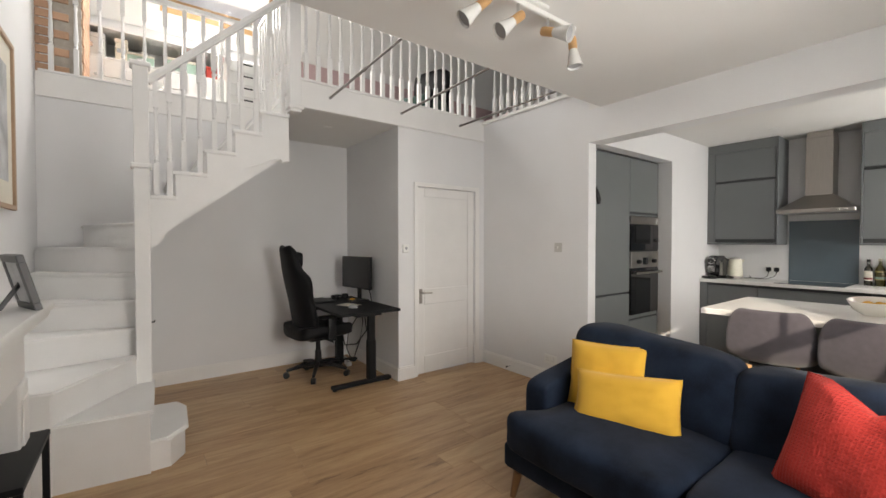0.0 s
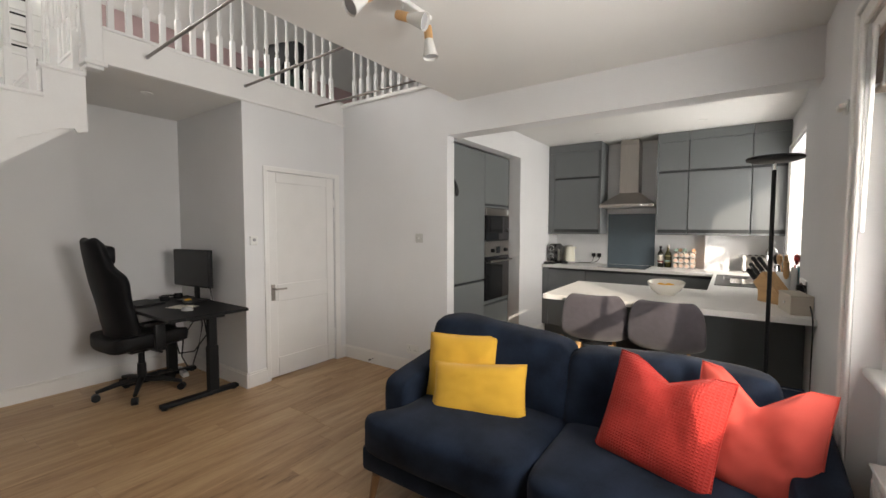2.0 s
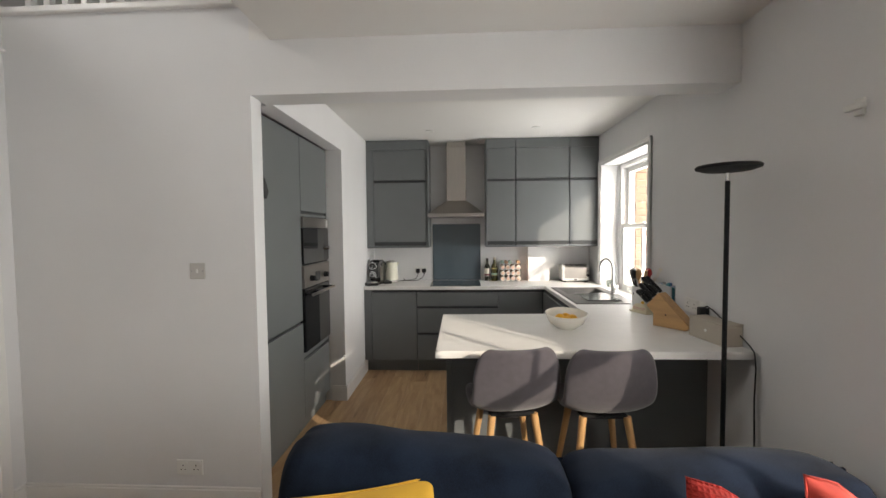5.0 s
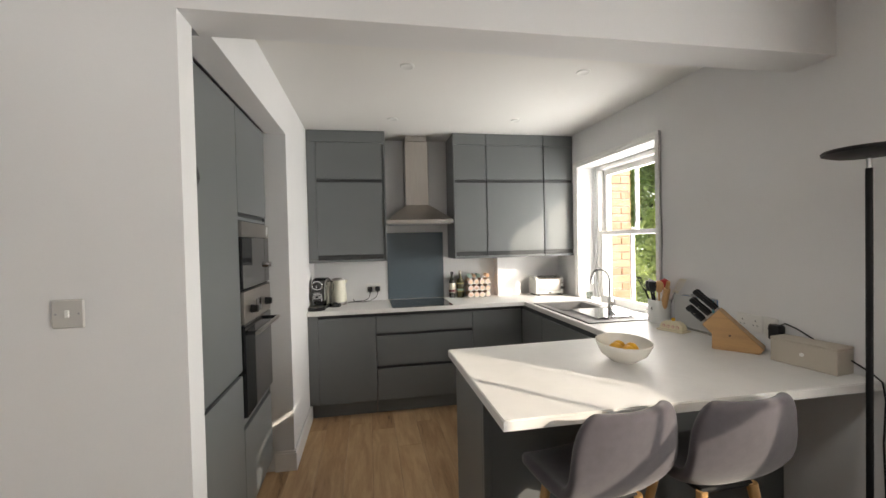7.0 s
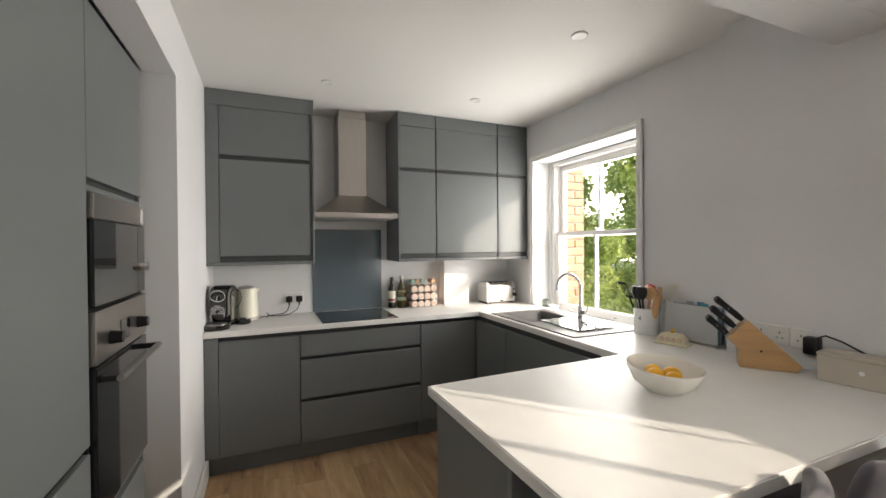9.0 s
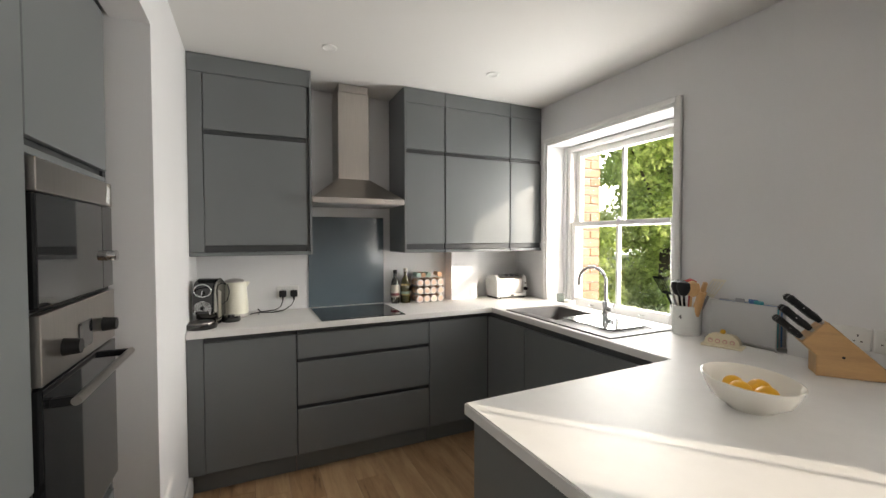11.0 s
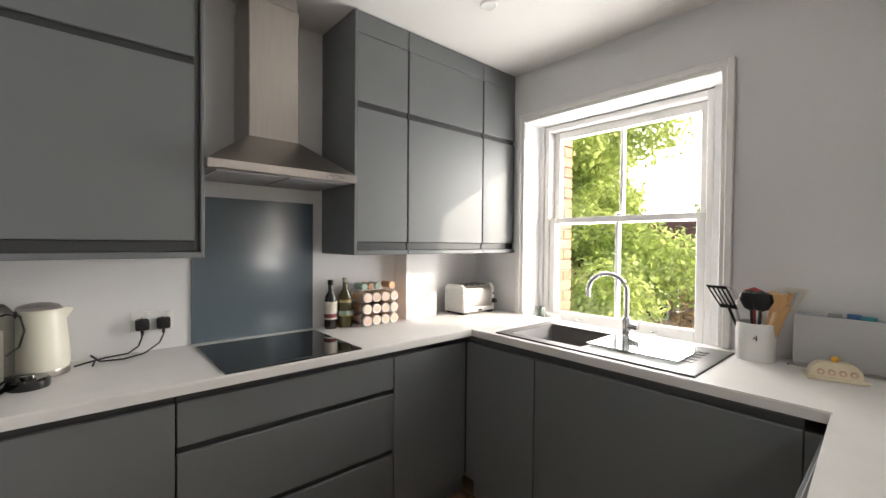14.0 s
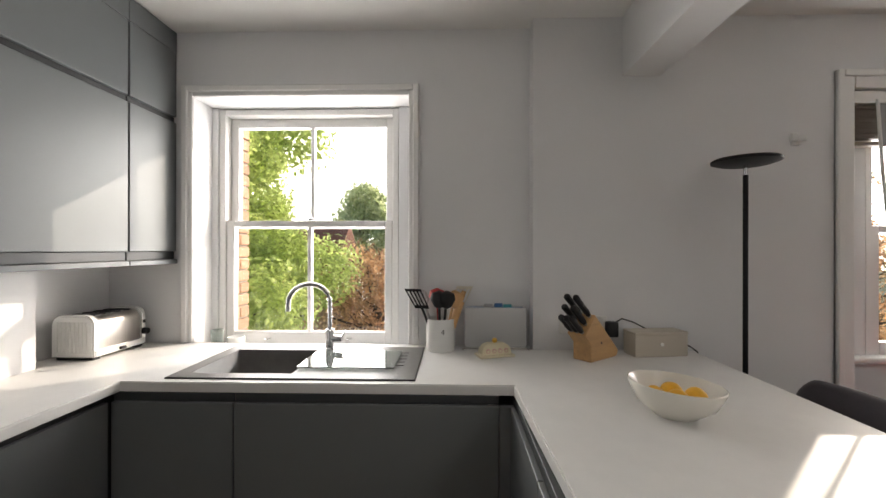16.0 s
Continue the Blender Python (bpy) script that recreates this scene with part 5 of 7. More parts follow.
t = thing("butter_dish", (4.18, -0.065, 0.93), "cream ceramic butter dish with a yellow knob", "butter dish", turn=18)
part("saucer", B(-0.098, 0.098, -0.052, 0.052, 0.0, 0.013, bevel=0.006, seg=2), M["butter_cream"], t)
bm = bmesh.new()
prism(bm, [(-0.083, 0.012), (0.083, 0.012), (0.083, 0.030), (0.072, 0.055), (0.048, 0.070), (-0.048, 0.070), (-0.072, 0.055), (-0.083, 0.030)], -0.038, 0.038, "y")
for v in bm.verts:
    v.co.y *= 1 - 5.0 * max(0.0, v.co.z - 0.012)
bmesh.ops.bevel(bm, geom=list(bm.edges), offset=0.006, segments=2, affect="EDGES")
cover = part("cover", bm, M["butter_cream"], t)
part("knob", lathe(bmesh.new(), [(0.006, 0.068), (0.013, 0.076), (0.014, 0.084), (0.009, 0.092), (0, 0.094)], 16), M["yellow"], t, "round yellow knob")
for x in (-0.051, -0.017, 0.017, 0.051):
    part("painted_spot", rod(bmesh.new(), (x, 0.029, 0.034), (x, 0.0372, 0.033), 0.012, n=14), M["spot_pink"], cover)
    part("painted_spot", rod(bmesh.new(), (x, 0.0365, 0.033), (x, 0.0379, 0.033), 0.007, n=14), M["butter_cream"], cover)
t.scale = (0.84, 0.84, 0.86)


def knife_block():
    t = thing("knife_block", (3.755, -0.04, 0.93), "beech knife block full of black-handled knives", "knife block", turn=38)
    # block leans; local x runs from the low heel to the raised mouth
    poly = [(-0.115, 0.0), (0.075, 0.0), (0.075, 0.075), (0.118, 0.118), (0.045, 0.20), (-0.135, 0.025)]
    bm = prism(bmesh.new(), poly, -0.045, 0.045, "y")
    bmesh.ops.bevel(bm, geom=list(bm.edges), offset=0.003, segments=1, affect="EDGES")
    part("wooden_block", bm, M["block"], t)
    n = Vector((0.73, 0, 0.66)).normalized()
    across = Vector((-0.66, 0, 0.75)).normalized()
    for row, ys in ((0.008, (-0.026, 0.0, 0.026)), (0.05, (-0.022, 0.022)), (0.092, (-0.022, 0.022))):
        for y in ys:
            s = Vector((0.114, y, 0.122)) + across * row
            ln = 0.095 + 0.035 * row / 0.092
            kn = thing("kitchen_knife", (0, 0, 0), "black-handled kitchen knife in the wooden block", "knife", "knives in the block")
            kn.matrix_basis = t.matrix_basis @ Matrix.Translation(s)
            part("bolster", tube(bmesh.new(), [n * -0.01, n * 0.012], 0.0085, 8), M["steel"], kn)
            bmk = tube(bmesh.new(), [n * 0.010, n * 0.03, n * (ln * 0.7), n * ln, n * (ln + 0.008)], [0.010, 0.0135, 0.0125, 0.0145, 0.009], 10)
            part("grip", bmk, M["black"], kn)
            for f in (0.3, 0.6, 0.9):
                part("rivet", rod(bmesh.new(), n * ln * f + Vector((0, -0.0125, 0)), n * ln * f + Vector((0, 0.0125, 0)), 0.0025, n=8), M["chrome"], kn)
    part("logo_stud", rod(bmesh.new(), (0.0, 0.0445, 0.075), (0.0, 0.0462, 0.075), 0.005, n=12), M["black"], t)


knife_block()

t = thing("storage_box", (3.445, -0.118, 0.93), "greige lidded box lying on the breakfast bar", "box", turn=8)
part("box_body", B(-0.125, 0.125, -0.05, 0.05, 0.0, 0.098, bevel=0.003), M["greybox"], t)
part("lid_line", B(-0.1265, 0.1265, -0.0515, 0.0515, 0.098, 0.110, bevel=0.003), M["greybox"], t)
part("button", rod(bmesh.new(), (0.0, 0.0495, 0.055), (0.0, 0.0535, 0.055), 0.008, n=14), M["white_plastic"], t)

socket("double_socket", (3.79, SY, 1.05), 180, 0.148, "white double socket above the breakfast bar")
socket("double_socket", (3.675, SY, 1.05), 180, 0.075, "white single socket above the breakfast bar", 1)
t = thing("plug", (3.625, SY + 0.008, 1.035), "black power adapter plugged in above the breakfast bar", "plug", turn=180)
part("body", B(-0.026, 0.026, -0.045, 0.0, -0.036, 0.036, bevel=0.008, seg=2), M["black"], t)
t = thing("cable", (3.615, SY + 0.04, 1.065), "black cable looping from the adapter to the floor", "cable")
o = Vector((3.615, SY + 0.04, 1.065))
part("flex", tube(bmesh.new(), [Vector(p) - o for p in ((3.615, SY + 0.04, 1.065), (3.58, SY + 0.035, 1.085), (3.53, SY + 0.03, 1.07), (3.45, SY + 0.022, 1.03), (3.34, SY + 0.02, 0.99), (3.26, SY + 0.02, 0.955), (3.225, SY + 0.02, 0.93), (3.215, SY + 0.02, 0.86), (3.222, SY + 0.02, 0.7), (3.215, SY + 0.02, 0.5), (3.23, SY + 0.025, 0.3), (3.22, SY + 0.03, 0.16), (3.2, SY + 0.06, 0.02))], 0.0035, 6), M["black"], t)

t = thing("fruit_bowl", (3.72, 0.575, 0.93), "wide cream ceramic bowl with oranges", "bowl")
bm = lathe(bmesh.new(), [(0, 0.0), (0.055, 0.0), (0.06, 0.006), (0.098, 0.034), (0.118, 0.076), (0.123, 0.090), (0.119, 0.092), (0.112, 0.078), (0.090, 0.040), (0.055, 0.014), (0, 0.012)], 48)
for v in bm.verts:
    # the rim sweeps up on one side
    v.co.z *= 1 + 0.8 * v.co.x
    v.co.x *= 1.06
part("bowl", bm, M["ceramic"], t)
for i, (x, y, r) in enumerate(((0.012, 0.032, 0.033), (-0.05, 0.012, 0.032), (-0.005, -0.035, 0.033), (0.056, -0.012, 0.030))):
    bm = bmesh.new()
    bmesh.ops.create_uvsphere(bm, u_segments=20, v_segments=14, radius=r)
    for v in bm.verts:
        v.co *= 1 + 0.03 * noise.noise(v.co * 40 + Vector((i, 0, 0)))
    f = tagged(part("orange", bm, M["orange"], None), "ripe orange lying in the cream bowl", "orange", "oranges in the bowl")
    f.location = (3.72 + x, 0.575 + y, 0.93 + 0.012 + r + 0.10 * (abs(x) + abs(y)))

# ceiling downlights
for x, y in ((4.375, 1.482), (4.323, 0.415), (5.40, 1.506), (5.338, 0.472)):
    t = thing("downlight", (x, y, CEIL), "recessed round ceiling downlight, switched off", "downlight", "kitchen downlights")
    part("bezel", lathe(bmesh.new(), [(0.030, 0.0), (0.042, 0.0), (0.042, -0.004), (0.036, -0.007), (0.030, -0.004)], 28), M["white_plastic"], t)
    part("lens", lathe(bmesh.new(), [(0, -0.001), (0.029, -0.001), (0.029, -0.003), (0, -0.004)], 24), M["chrome"], t)
t = thing("downlight", (1.736, 4.08, 2.49), "recessed ceiling downlight under the mezzanine, switched off", "downlight")
part("bezel", lathe(bmesh.new(), [(0.030, 0.0), (0.042, 0.0), (0.042, -0.004), (0.036, -0.007), (0.030, -0.004)], 28), M["white_plastic"], t)


# ---------------------------------------------------------------- bar stools
def bar_stool(at, turn):
    t = thing("bar_stool", at, "grey felt bucket bar stool with beech legs", "bar stool", "stools at the breakfast bar", turn)
    # upholstered bucket: seat flowing up into a curved back; local -x is the back
    bm = bmesh.new()
    prof = [(0.215, 0.635), (0.17, 0.655), (0.08, 0.650), (-0.03, 0.640), (-0.11, 0.650), (-0.165, 0.70), (-0.195, 0.775), (-0.214, 0.86), (-0.226, 0.93), (-0.232, 0.972)]
    wid = [0.15, 0.185, 0.200, 0.208, 0.212, 0.214, 0.213, 0.206, 0.188, 0.142]
    rows = []
    for (x, z), w in zip(prof, wid):
        row = []
        back = max(0.0, min(1.0, (z - 0.65) / 0.22)) if x < -0.05 else 0.0
        for i in range(13):
            u = 2 * i / 12 - 1
            lift = 0.045 * abs(u) ** 3 * (1 - back) * min(1, (0.23 - x) / 0.2)
            fwd = 0.05 * abs(u) ** 2.2 * back
            row.append(bm.verts.new((x + fwd, u * w, z + lift)))
        rows.append(row)
    for a, b in zip(rows, rows[1:]):
        for i in range(12):
            bm.faces.new((a[i], a[i + 1], b[i + 1], b[i]))
    s = part("seat_shell", bm, M["stool"], t, smooth=180)
    md = s.modifiers.new("thick", "SOLIDIFY")
    md.thickness, md.offset = 0.042, 0
    smooth_on(s, 2)
    part("seat_frame", B(-0.11, 0.11, -0.11, 0.11, 0.605, 0.625, bevel=0.006), M["blackmetal"], t)
    for sx in (-1, 1):
        for sy in (-1, 1):
            part("leg", rod(bmesh.new(), (sx * 0.19, sy * 0.19, 0.0), (sx * 0.105, sy * 0.105, 0.618), 0.011, 0.019, 14), M["beech"], t)
    for a, b in (((-1, -1), (1, -1)), ((1, -1), (1, 1)), ((1, 1), (-1, 1)), ((-1, 1), (-1, -1))):
        f = 0.19 - 0.085 * 0.22 / 0.618
        part("foot_rest", rod(bmesh.new(), (a[0] * f, a[1] * f, 0.22), (b[0] * f, b[1] * f, 0.22), 0.007, n=10), M["blackmetal"], t)


bar_stool((3.345, 0.965, 0.0), 10)
bar_stool((3.335, 0.515, 0.0), 2)
# ================================================================ living room
def floor_lamp():
    t = thing("floor_lamp", (3.138, 0.022, 0.0), "slim black uplighter floor lamp, switched off", "floor lamp")
    part("base", lathe(bmesh.new(), [(0, 0), (0.125, 0), (0.125, 0.012), (0.118, 0.018), (0.018, 0.022), (0, 0.022)], 40), M["blackmetal"], t)
    part("pole", rod(bmesh.new(), (0, 0, 0.02), (0, 0, 1.72), 0.0102, n=16), M["blackmetal"], t)
    part("neck", rod(bmesh.new(), (0, 0, 1.72), (0, 0, 1.765), 0.008, n=14), M["chrome"], t)
    part("shade", lathe(bmesh.new(), [(0, 1.762), (0.095, 1.764), (0.124, 1.774), (0.126, 1.782), (0.12, 1.788), (0.112, 1.784), (0, 1.782)], 48), M["blackmetal"], t)
    part("diffuser", lathe(bmesh.new(), [(0, 1.7835), (0.11, 1.7855), (0.11, 1.788), (0, 1.789)], 40), M["lamp_glow"], t)


floor_lamp()


def creased(bm, seed, depth):
    """Soft folds and dents in a stuffed cover."""
    for v in bm.verts:
        p = v.co
        f = noise.noise(Vector((p.x * 5 + seed, p.y * 4, p.z * 5))) + 0.6 * noise.noise(Vector((p.x * 13, p.y * 11 + seed, p.z * 13)))
        v.co += Vector((0.9, 0.15, 0.6)) * depth * f


def soft_block(w, d, h, puff=0.03, n=8, seed=0, k=14.0):
    """A padded block, w along x, d along y, its faces bulging; stands on z = 0."""
    bm = bmesh.new()
    bmesh.ops.create_cube(bm, size=2.0)
    bmesh.ops.subdivide_edges(bm, edges=bm.edges, cuts=n, use_grid_fill=True)
    for v in bm.verts:
        x, y, z = v.co
        r = (abs(x) ** k + abs(y) ** k + abs(z) ** k) ** (1 / k)
        x, y, z = x / r, y / r, z / r
        bx = 1 + puff / w * 2 * (1 - y * y) * (1 - z * z) * (abs(x) > 0.8)
        by = 1 + puff / d * 2 * (1 - x * x) * (1 - z * z) * (abs(y) > 0.8)
        bz = 1 + puff / h * 2 * (1 - x * x) * (1 - y * y) * (abs(z) > 0.8)
        nn = noise.noise(Vector((x * 1.7 + seed, y * 1.7, z * 1.7 + seed)))
        f = 1 + 0.018 * nn
        v.co = (x * w / 2 * bx * f, y * d / 2 * by * f, z * bz * f * h / 2 + h / 2)
    return bm


def sofa():
    t = thing("sofa", (2.12, 0.83, 0.0), "navy velvet two-seat sofa with loose, slumped back cushions", "sofa")
    # local x: + towards the kitchen (its back), y along the seat
    part("base_frame", B(-0.29, 0.56, -0.94, 0.94, 0.13, 0.27, bevel=0.03, seg=3), M["sofa"], t, smooth=60)
    bm = bmesh.new()
    prism(bm, [(0.37, 0.20), (0.57, 0.20), (0.62, 0.68), (0.59, 0.71), (0.52, 0.70)], -0.95, 0.95, "y")
    bmesh.ops.bevel(bm, geom=list(bm.edges), offset=0.03, segments=3, affect="EDGES")
    part("back_frame", bm, M["sofa"], t, smooth=60)
    for s in (-1, 1):
        # square arms set back from the front edge, rising a little to the rear
        bm = soft_block(0.66, 0.165, 0.38, 0.008, 7, s, k=22.0)
        for v in bm.verts:
            v.co += Vector((0.27, s * 0.905, 0.20))
            if v.co.z > 0.3:
                v.co.z += 0.10 * (v.co.x + 0.06) / 0.66 - 0.03
        smooth_on(part("arm", bm, M["sofa"], t, smooth=180), 1)
    for y, wd, s in ((0.425, 0.79, 1), (-0.39, 0.80, 2)):
        bm = soft_block(0.78, wd, 0.20, 0.026, 9, s * 3.1)
        for v in bm.verts:
            if s == 1 and v.co.x < -0.20 and v.co.y > 0.25:
                v.co.y += 0.10 * min(1, (-0.20 - v.co.x) / 0.08)
            if s == 2 and v.co.x < -0.20 and v.co.y < -0.25:
                v.co.y -= 0.16 * min(1, (-0.20 - v.co.x) / 0.08)
            v.co += Vector((0.065, y, 0.245))
        creased(bm, s, 0.009)
        smooth_on(part("seat_cushion", bm, M["sofa"], t, smooth=180), 1)
    for y, wd, s, hh in ((0.475, 0.87, 1, 0.42), (-0.39, 0.85, 2, 0.385)):
        bm = soft_block(0.22, wd, hh, 0.024, 9, s * 5.7)
        for v in bm.verts:
            up = v.co.z / hh
            v.co.z += (0.065 * (v.co.y / wd) * up if s == 1 else -0.012 * (v.co.y / wd) * up)
            v.co += Vector((0.33 + v.co.z * 0.27, y, 0.40))
        creased(bm, s + 7, 0.016)
        smooth_on(part("back_cushion", bm, M["sofa"], t, smooth=180), 1)
    for x, y in ((-0.27, 0.84), (-0.27, -0.84), (0.46, 0.84), (0.46, -0.84)):
        part("leg", rod(bmesh.new(), (x * 1.08, y * 1.02, 0.0), (x, y, 0.135), 0.016, 0.026, 14), M["oak"], t)


sofa()


def cushion(at, w, h, d, m, tilt, turn, roll, label, dent=0.0, seed=0):
    """A loose cushion: stuffed body with piped edge."""
    t = thing("cushion", at, label, "cushion", "cushions on the sofa")
    t.matrix_basis = Matrix.Translation(at) @ Euler((0, 0, radians(turn))).to_matrix().to_4x4() @ Euler((radians(tilt), radians(roll), 0)).to_matrix().to_4x4()
    bm = cushion_bm(w, h, d, dent=dent, seed=seed)
    b = part("cover", bm, M[m], t, smooth=180)
    smooth_on(b, 2)
    bm = bmesh.new()
    pts = []
    for k in range(48):
        a = k / 48 * 4
        s, f = int(a), (a % 1) * 2 - 1
        u, v = ((f, -1), (1, f), (-f, 1), (-1, -f))[s]
        px = u * w / 2 * (1 - 0.05 * (1 - v * v) * abs(u) ** 3)
        pz = v * h / 2 * (1 - 0.05 * (1 - u * u) * abs(v) ** 3)
        if dent and v > 0:
            pz -= dent * h * max(0, 1 - abs(u) * 1.6) * v ** 2
        pts.append((px, 0, pz))
    pts.append(pts[0])
    part("piped_edge", tube(bm, pts, 0.004, 6), M[m], t, smooth=180)


def waffle(m):
    """A woven grid of small pits for the red cushion."""
    nt = m.node_tree
    b = nt.nodes["Principled BSDF"]
    co, mp = nt.nodes.new("ShaderNodeTexCoord"), nt.nodes.new("ShaderNodeMapping")
    mp.inputs["Scale"].default_value = (80, 80, 80)
    nt.links.new(co.outputs["Object"], mp.inputs[0])
    sep = nt.nodes.new("ShaderNodeSeparateXYZ")
    nt.links.new(mp.outputs[0], sep.inputs[0])
    outs = []
    for i in (0, 2):
        s = nt.nodes.new("ShaderNodeMath")
        s.operation = "PINGPONG"
        s.inputs[1].default_value = 0.5
        nt.links.new(sep.outputs[i], s.inputs[0])
        outs.append(s.outputs[0])
    mx = nt.nodes.new("ShaderNodeMath")
    mx.operation = "MAXIMUM"
    nt.links.new(outs[0], mx.inputs[0])
    nt.links.new(outs[1], mx.inputs[1])
    bp = nt.nodes.new("ShaderNodeBump")
    bp.inputs["Strength"].default_value, bp.inputs["Distance"].default_value = 1.0, 0.006
    nt.links.new(mx.outputs[0], bp.inputs["Height"])
    nt.links.new(bp.outputs[0], b.inputs["Normal"])


waffle(M["red"])
cushion((2.345, 1.455, 0.59), 0.44, 0.40, 0.13, "yellow", -18, -76, -2, "square mustard yellow cushion leaning in the sofa's corner", seed=1)
cushion((2.225, 1.285, 0.535), 0.52, 0.30, 0.13, "yellow", -28, -74, -4, "oblong mustard yellow cushion in front of another", seed=2)
cushion((2.205, 0.415, 0.63), 0.46, 0.46, 0.17, "red", -24, -108, 3, "red waffle-weave cushion with a dented top", dent=0.15, seed=3)
cushion((2.27, 0.105, 0.62), 0.42, 0.46, 0.15, "coral", -17, -103, 4, "plain coral red cushion with a dented top", dent=0.24, seed=4)


# ---------------------------------------------------------------- desk corner
def desk():
    t = thing("standing_desk", (1.93, 4.10, 0.0), "black sit-stand desk in the alcove", "desk")
    part("desktop", B(-0.30, 0.31, -0.56, 0.57, 0.705, 0.73, bevel=0.004), M["blackmetal"], t)
    part("underframe", B(-0.10, 0.16, -0.46, 0.46, 0.668, 0.703, bevel=0.004), M["blackmetal"], t)
    for y in (-0.36, 0.42):
        part("foot", B(-0.30, 0.30, y - 0.035, y + 0.035, 0.012, 0.045, bevel=0.008, seg=2), M["blackmetal"], t)
        part("leg_lower", B(0.055, 0.135, y - 0.03, y + 0.03, 0.045, 0.42, bevel=0.004), M["blackmetal"], t)
        part("leg_upper", B(0.062, 0.128, y - 0.024, y + 0.024, 0.40, 0.67, bevel=0.003), M["blackmetal"], t)
        for x in (-0.27, 0.27):
            part("levelling_foot", rod(bmesh.new(), (x, y, 0), (x, y, 0.014), 0.022, n=16), M["black"], t)
    t = thing("monitor", (2.13, 4.30, 0.73), "black desktop monitor on a stand, switched off", "monitor", turn=-83)
    # local -y faces the chair
    part("stand_base", B(-0.12, 0.12, -0.08, 0.09, 0.0, 0.012, bevel=0.004), M["black"], t)
    part("stand_neck", B(-0.028, 0.028, 0.03, 0.055, 0.012, 0.30, bevel=0.005), M["black"], t)
    part("housing", B(-0.272, 0.272, -0.012, 0.028, 0.13, 0.475, bevel=0.006, seg=2), M["black"], t)
    part("screen", B(-0.266, 0.266, -0.0145, -0.0115, 0.142, 0.469, bevel=0.0008), M["screen"], t)
    t = thing("paper_sheet", (1.93, 4.03, 0.7305), "loose white sheet of paper on the desk", "paper", turn=20)
    part("sheet", B(-0.075, 0.075, -0.105, 0.105, 0.0, 0.0015), M["paper"], t)
    t = thing("laptop", (1.78, 4.45, 0.7305), "closed dark laptop on the desk", "laptop", turn=6)
    part("lower_shell", B(-0.11, 0.11, -0.16, 0.16, 0.0, 0.010, bevel=0.003), M["black"], t)
    part("lid", B(-0.11, 0.11, -0.16, 0.16, 0.0105, 0.017, bevel=0.003), M["blackmetal"], t)
    t = thing("headphones", (2.03, 4.52, 0.7305), "black headphones lying on the desk", "headphones", turn=30)
    part("headband", tube(bmesh.new(), [(0.085 * math.cos(a), 0.085 * math.sin(a), 0.02 + 0.01 * math.sin(a)) for a in [math.pi * k / 12 for k in range(13)]], 0.009, 8), M["black"], t)
    for x in (-0.085, 0.085):
        part("ear_cup", lathe(bmesh.new(), [(0, 0), (0.036, 0.002), (0.04, 0.02), (0.034, 0.045), (0, 0.05)], 20, (x, -0.01, 0)), M["leather"], t)
    t = thing("game_pad", (2.02, 4.14, 0.7305), "small orange and black game pad on the desk", "game pad", turn=70)
    part("shell", B(-0.07, 0.07, -0.04, 0.04, 0.0, 0.04, bevel=0.018, seg=3), M["black"], t)
    part("face", B(-0.04, 0.04, -0.025, 0.03, 0.036, 0.044, bevel=0.004), M["orange"], t)
    t = thing("computer_mouse", (1.88, 3.83, 0.7305), "small pale computer mouse on the desk", "mouse", turn=40)
    part("shell", lathe(bmesh.new(), [(0, 0), (0.028, 0.0), (0.03, 0.01), (0.022, 0.028), (0, 0.034)], 18, scale=(1.0, 1.6)), M["greyplastic"], t)
    for i, pts in enumerate(([(2.19, 4.3, 0.70), (2.17, 4.22, 0.5), (2.1, 4.15, 0.32), (2.13, 4.3, 0.18), (2.2, 4.5, 0.06)], [(2.08, 4.0, 0.66), (2.12, 4.03, 0.45), (2.05, 4.12, 0.3), (2.0, 4.3, 0.26), (2.05, 4.5, 0.36)], [(2.1, 4.1, 0.66), (2.02, 4.25, 0.42), (2.06, 4.4, 0.2), (2.18, 4.55, 0.02)], [(2.22, 4.18, 0.9), (2.235, 4.15, 0.75), (2.24, 4.12, 0.5), (2.22, 4.2, 0.2)])):
        t = thing("cable", pts[0], "black cable hanging below the desk", "cable", "desk cables")
        part("flex", tube(bmesh.new(), [Vector(p) - Vector(pts[0]) for p in pts], 0.006, 6), M["black"], t)
    t = thing("power_strip", (2.10, 4.50, 0.0), "white multi-way power strip on the floor", "power strip", turn=80)
    part("casing", B(-0.14, 0.14, -0.027, 0.027, 0.0, 0.04, bevel=0.006), M["white_plastic"], t)
    for i in range(4):
        part("outlet", B(-0.11 + i * 0.06, -0.075 + i * 0.06, -0.017, 0.017, 0.039, 0.0415), M["greyplastic"], t)


desk()


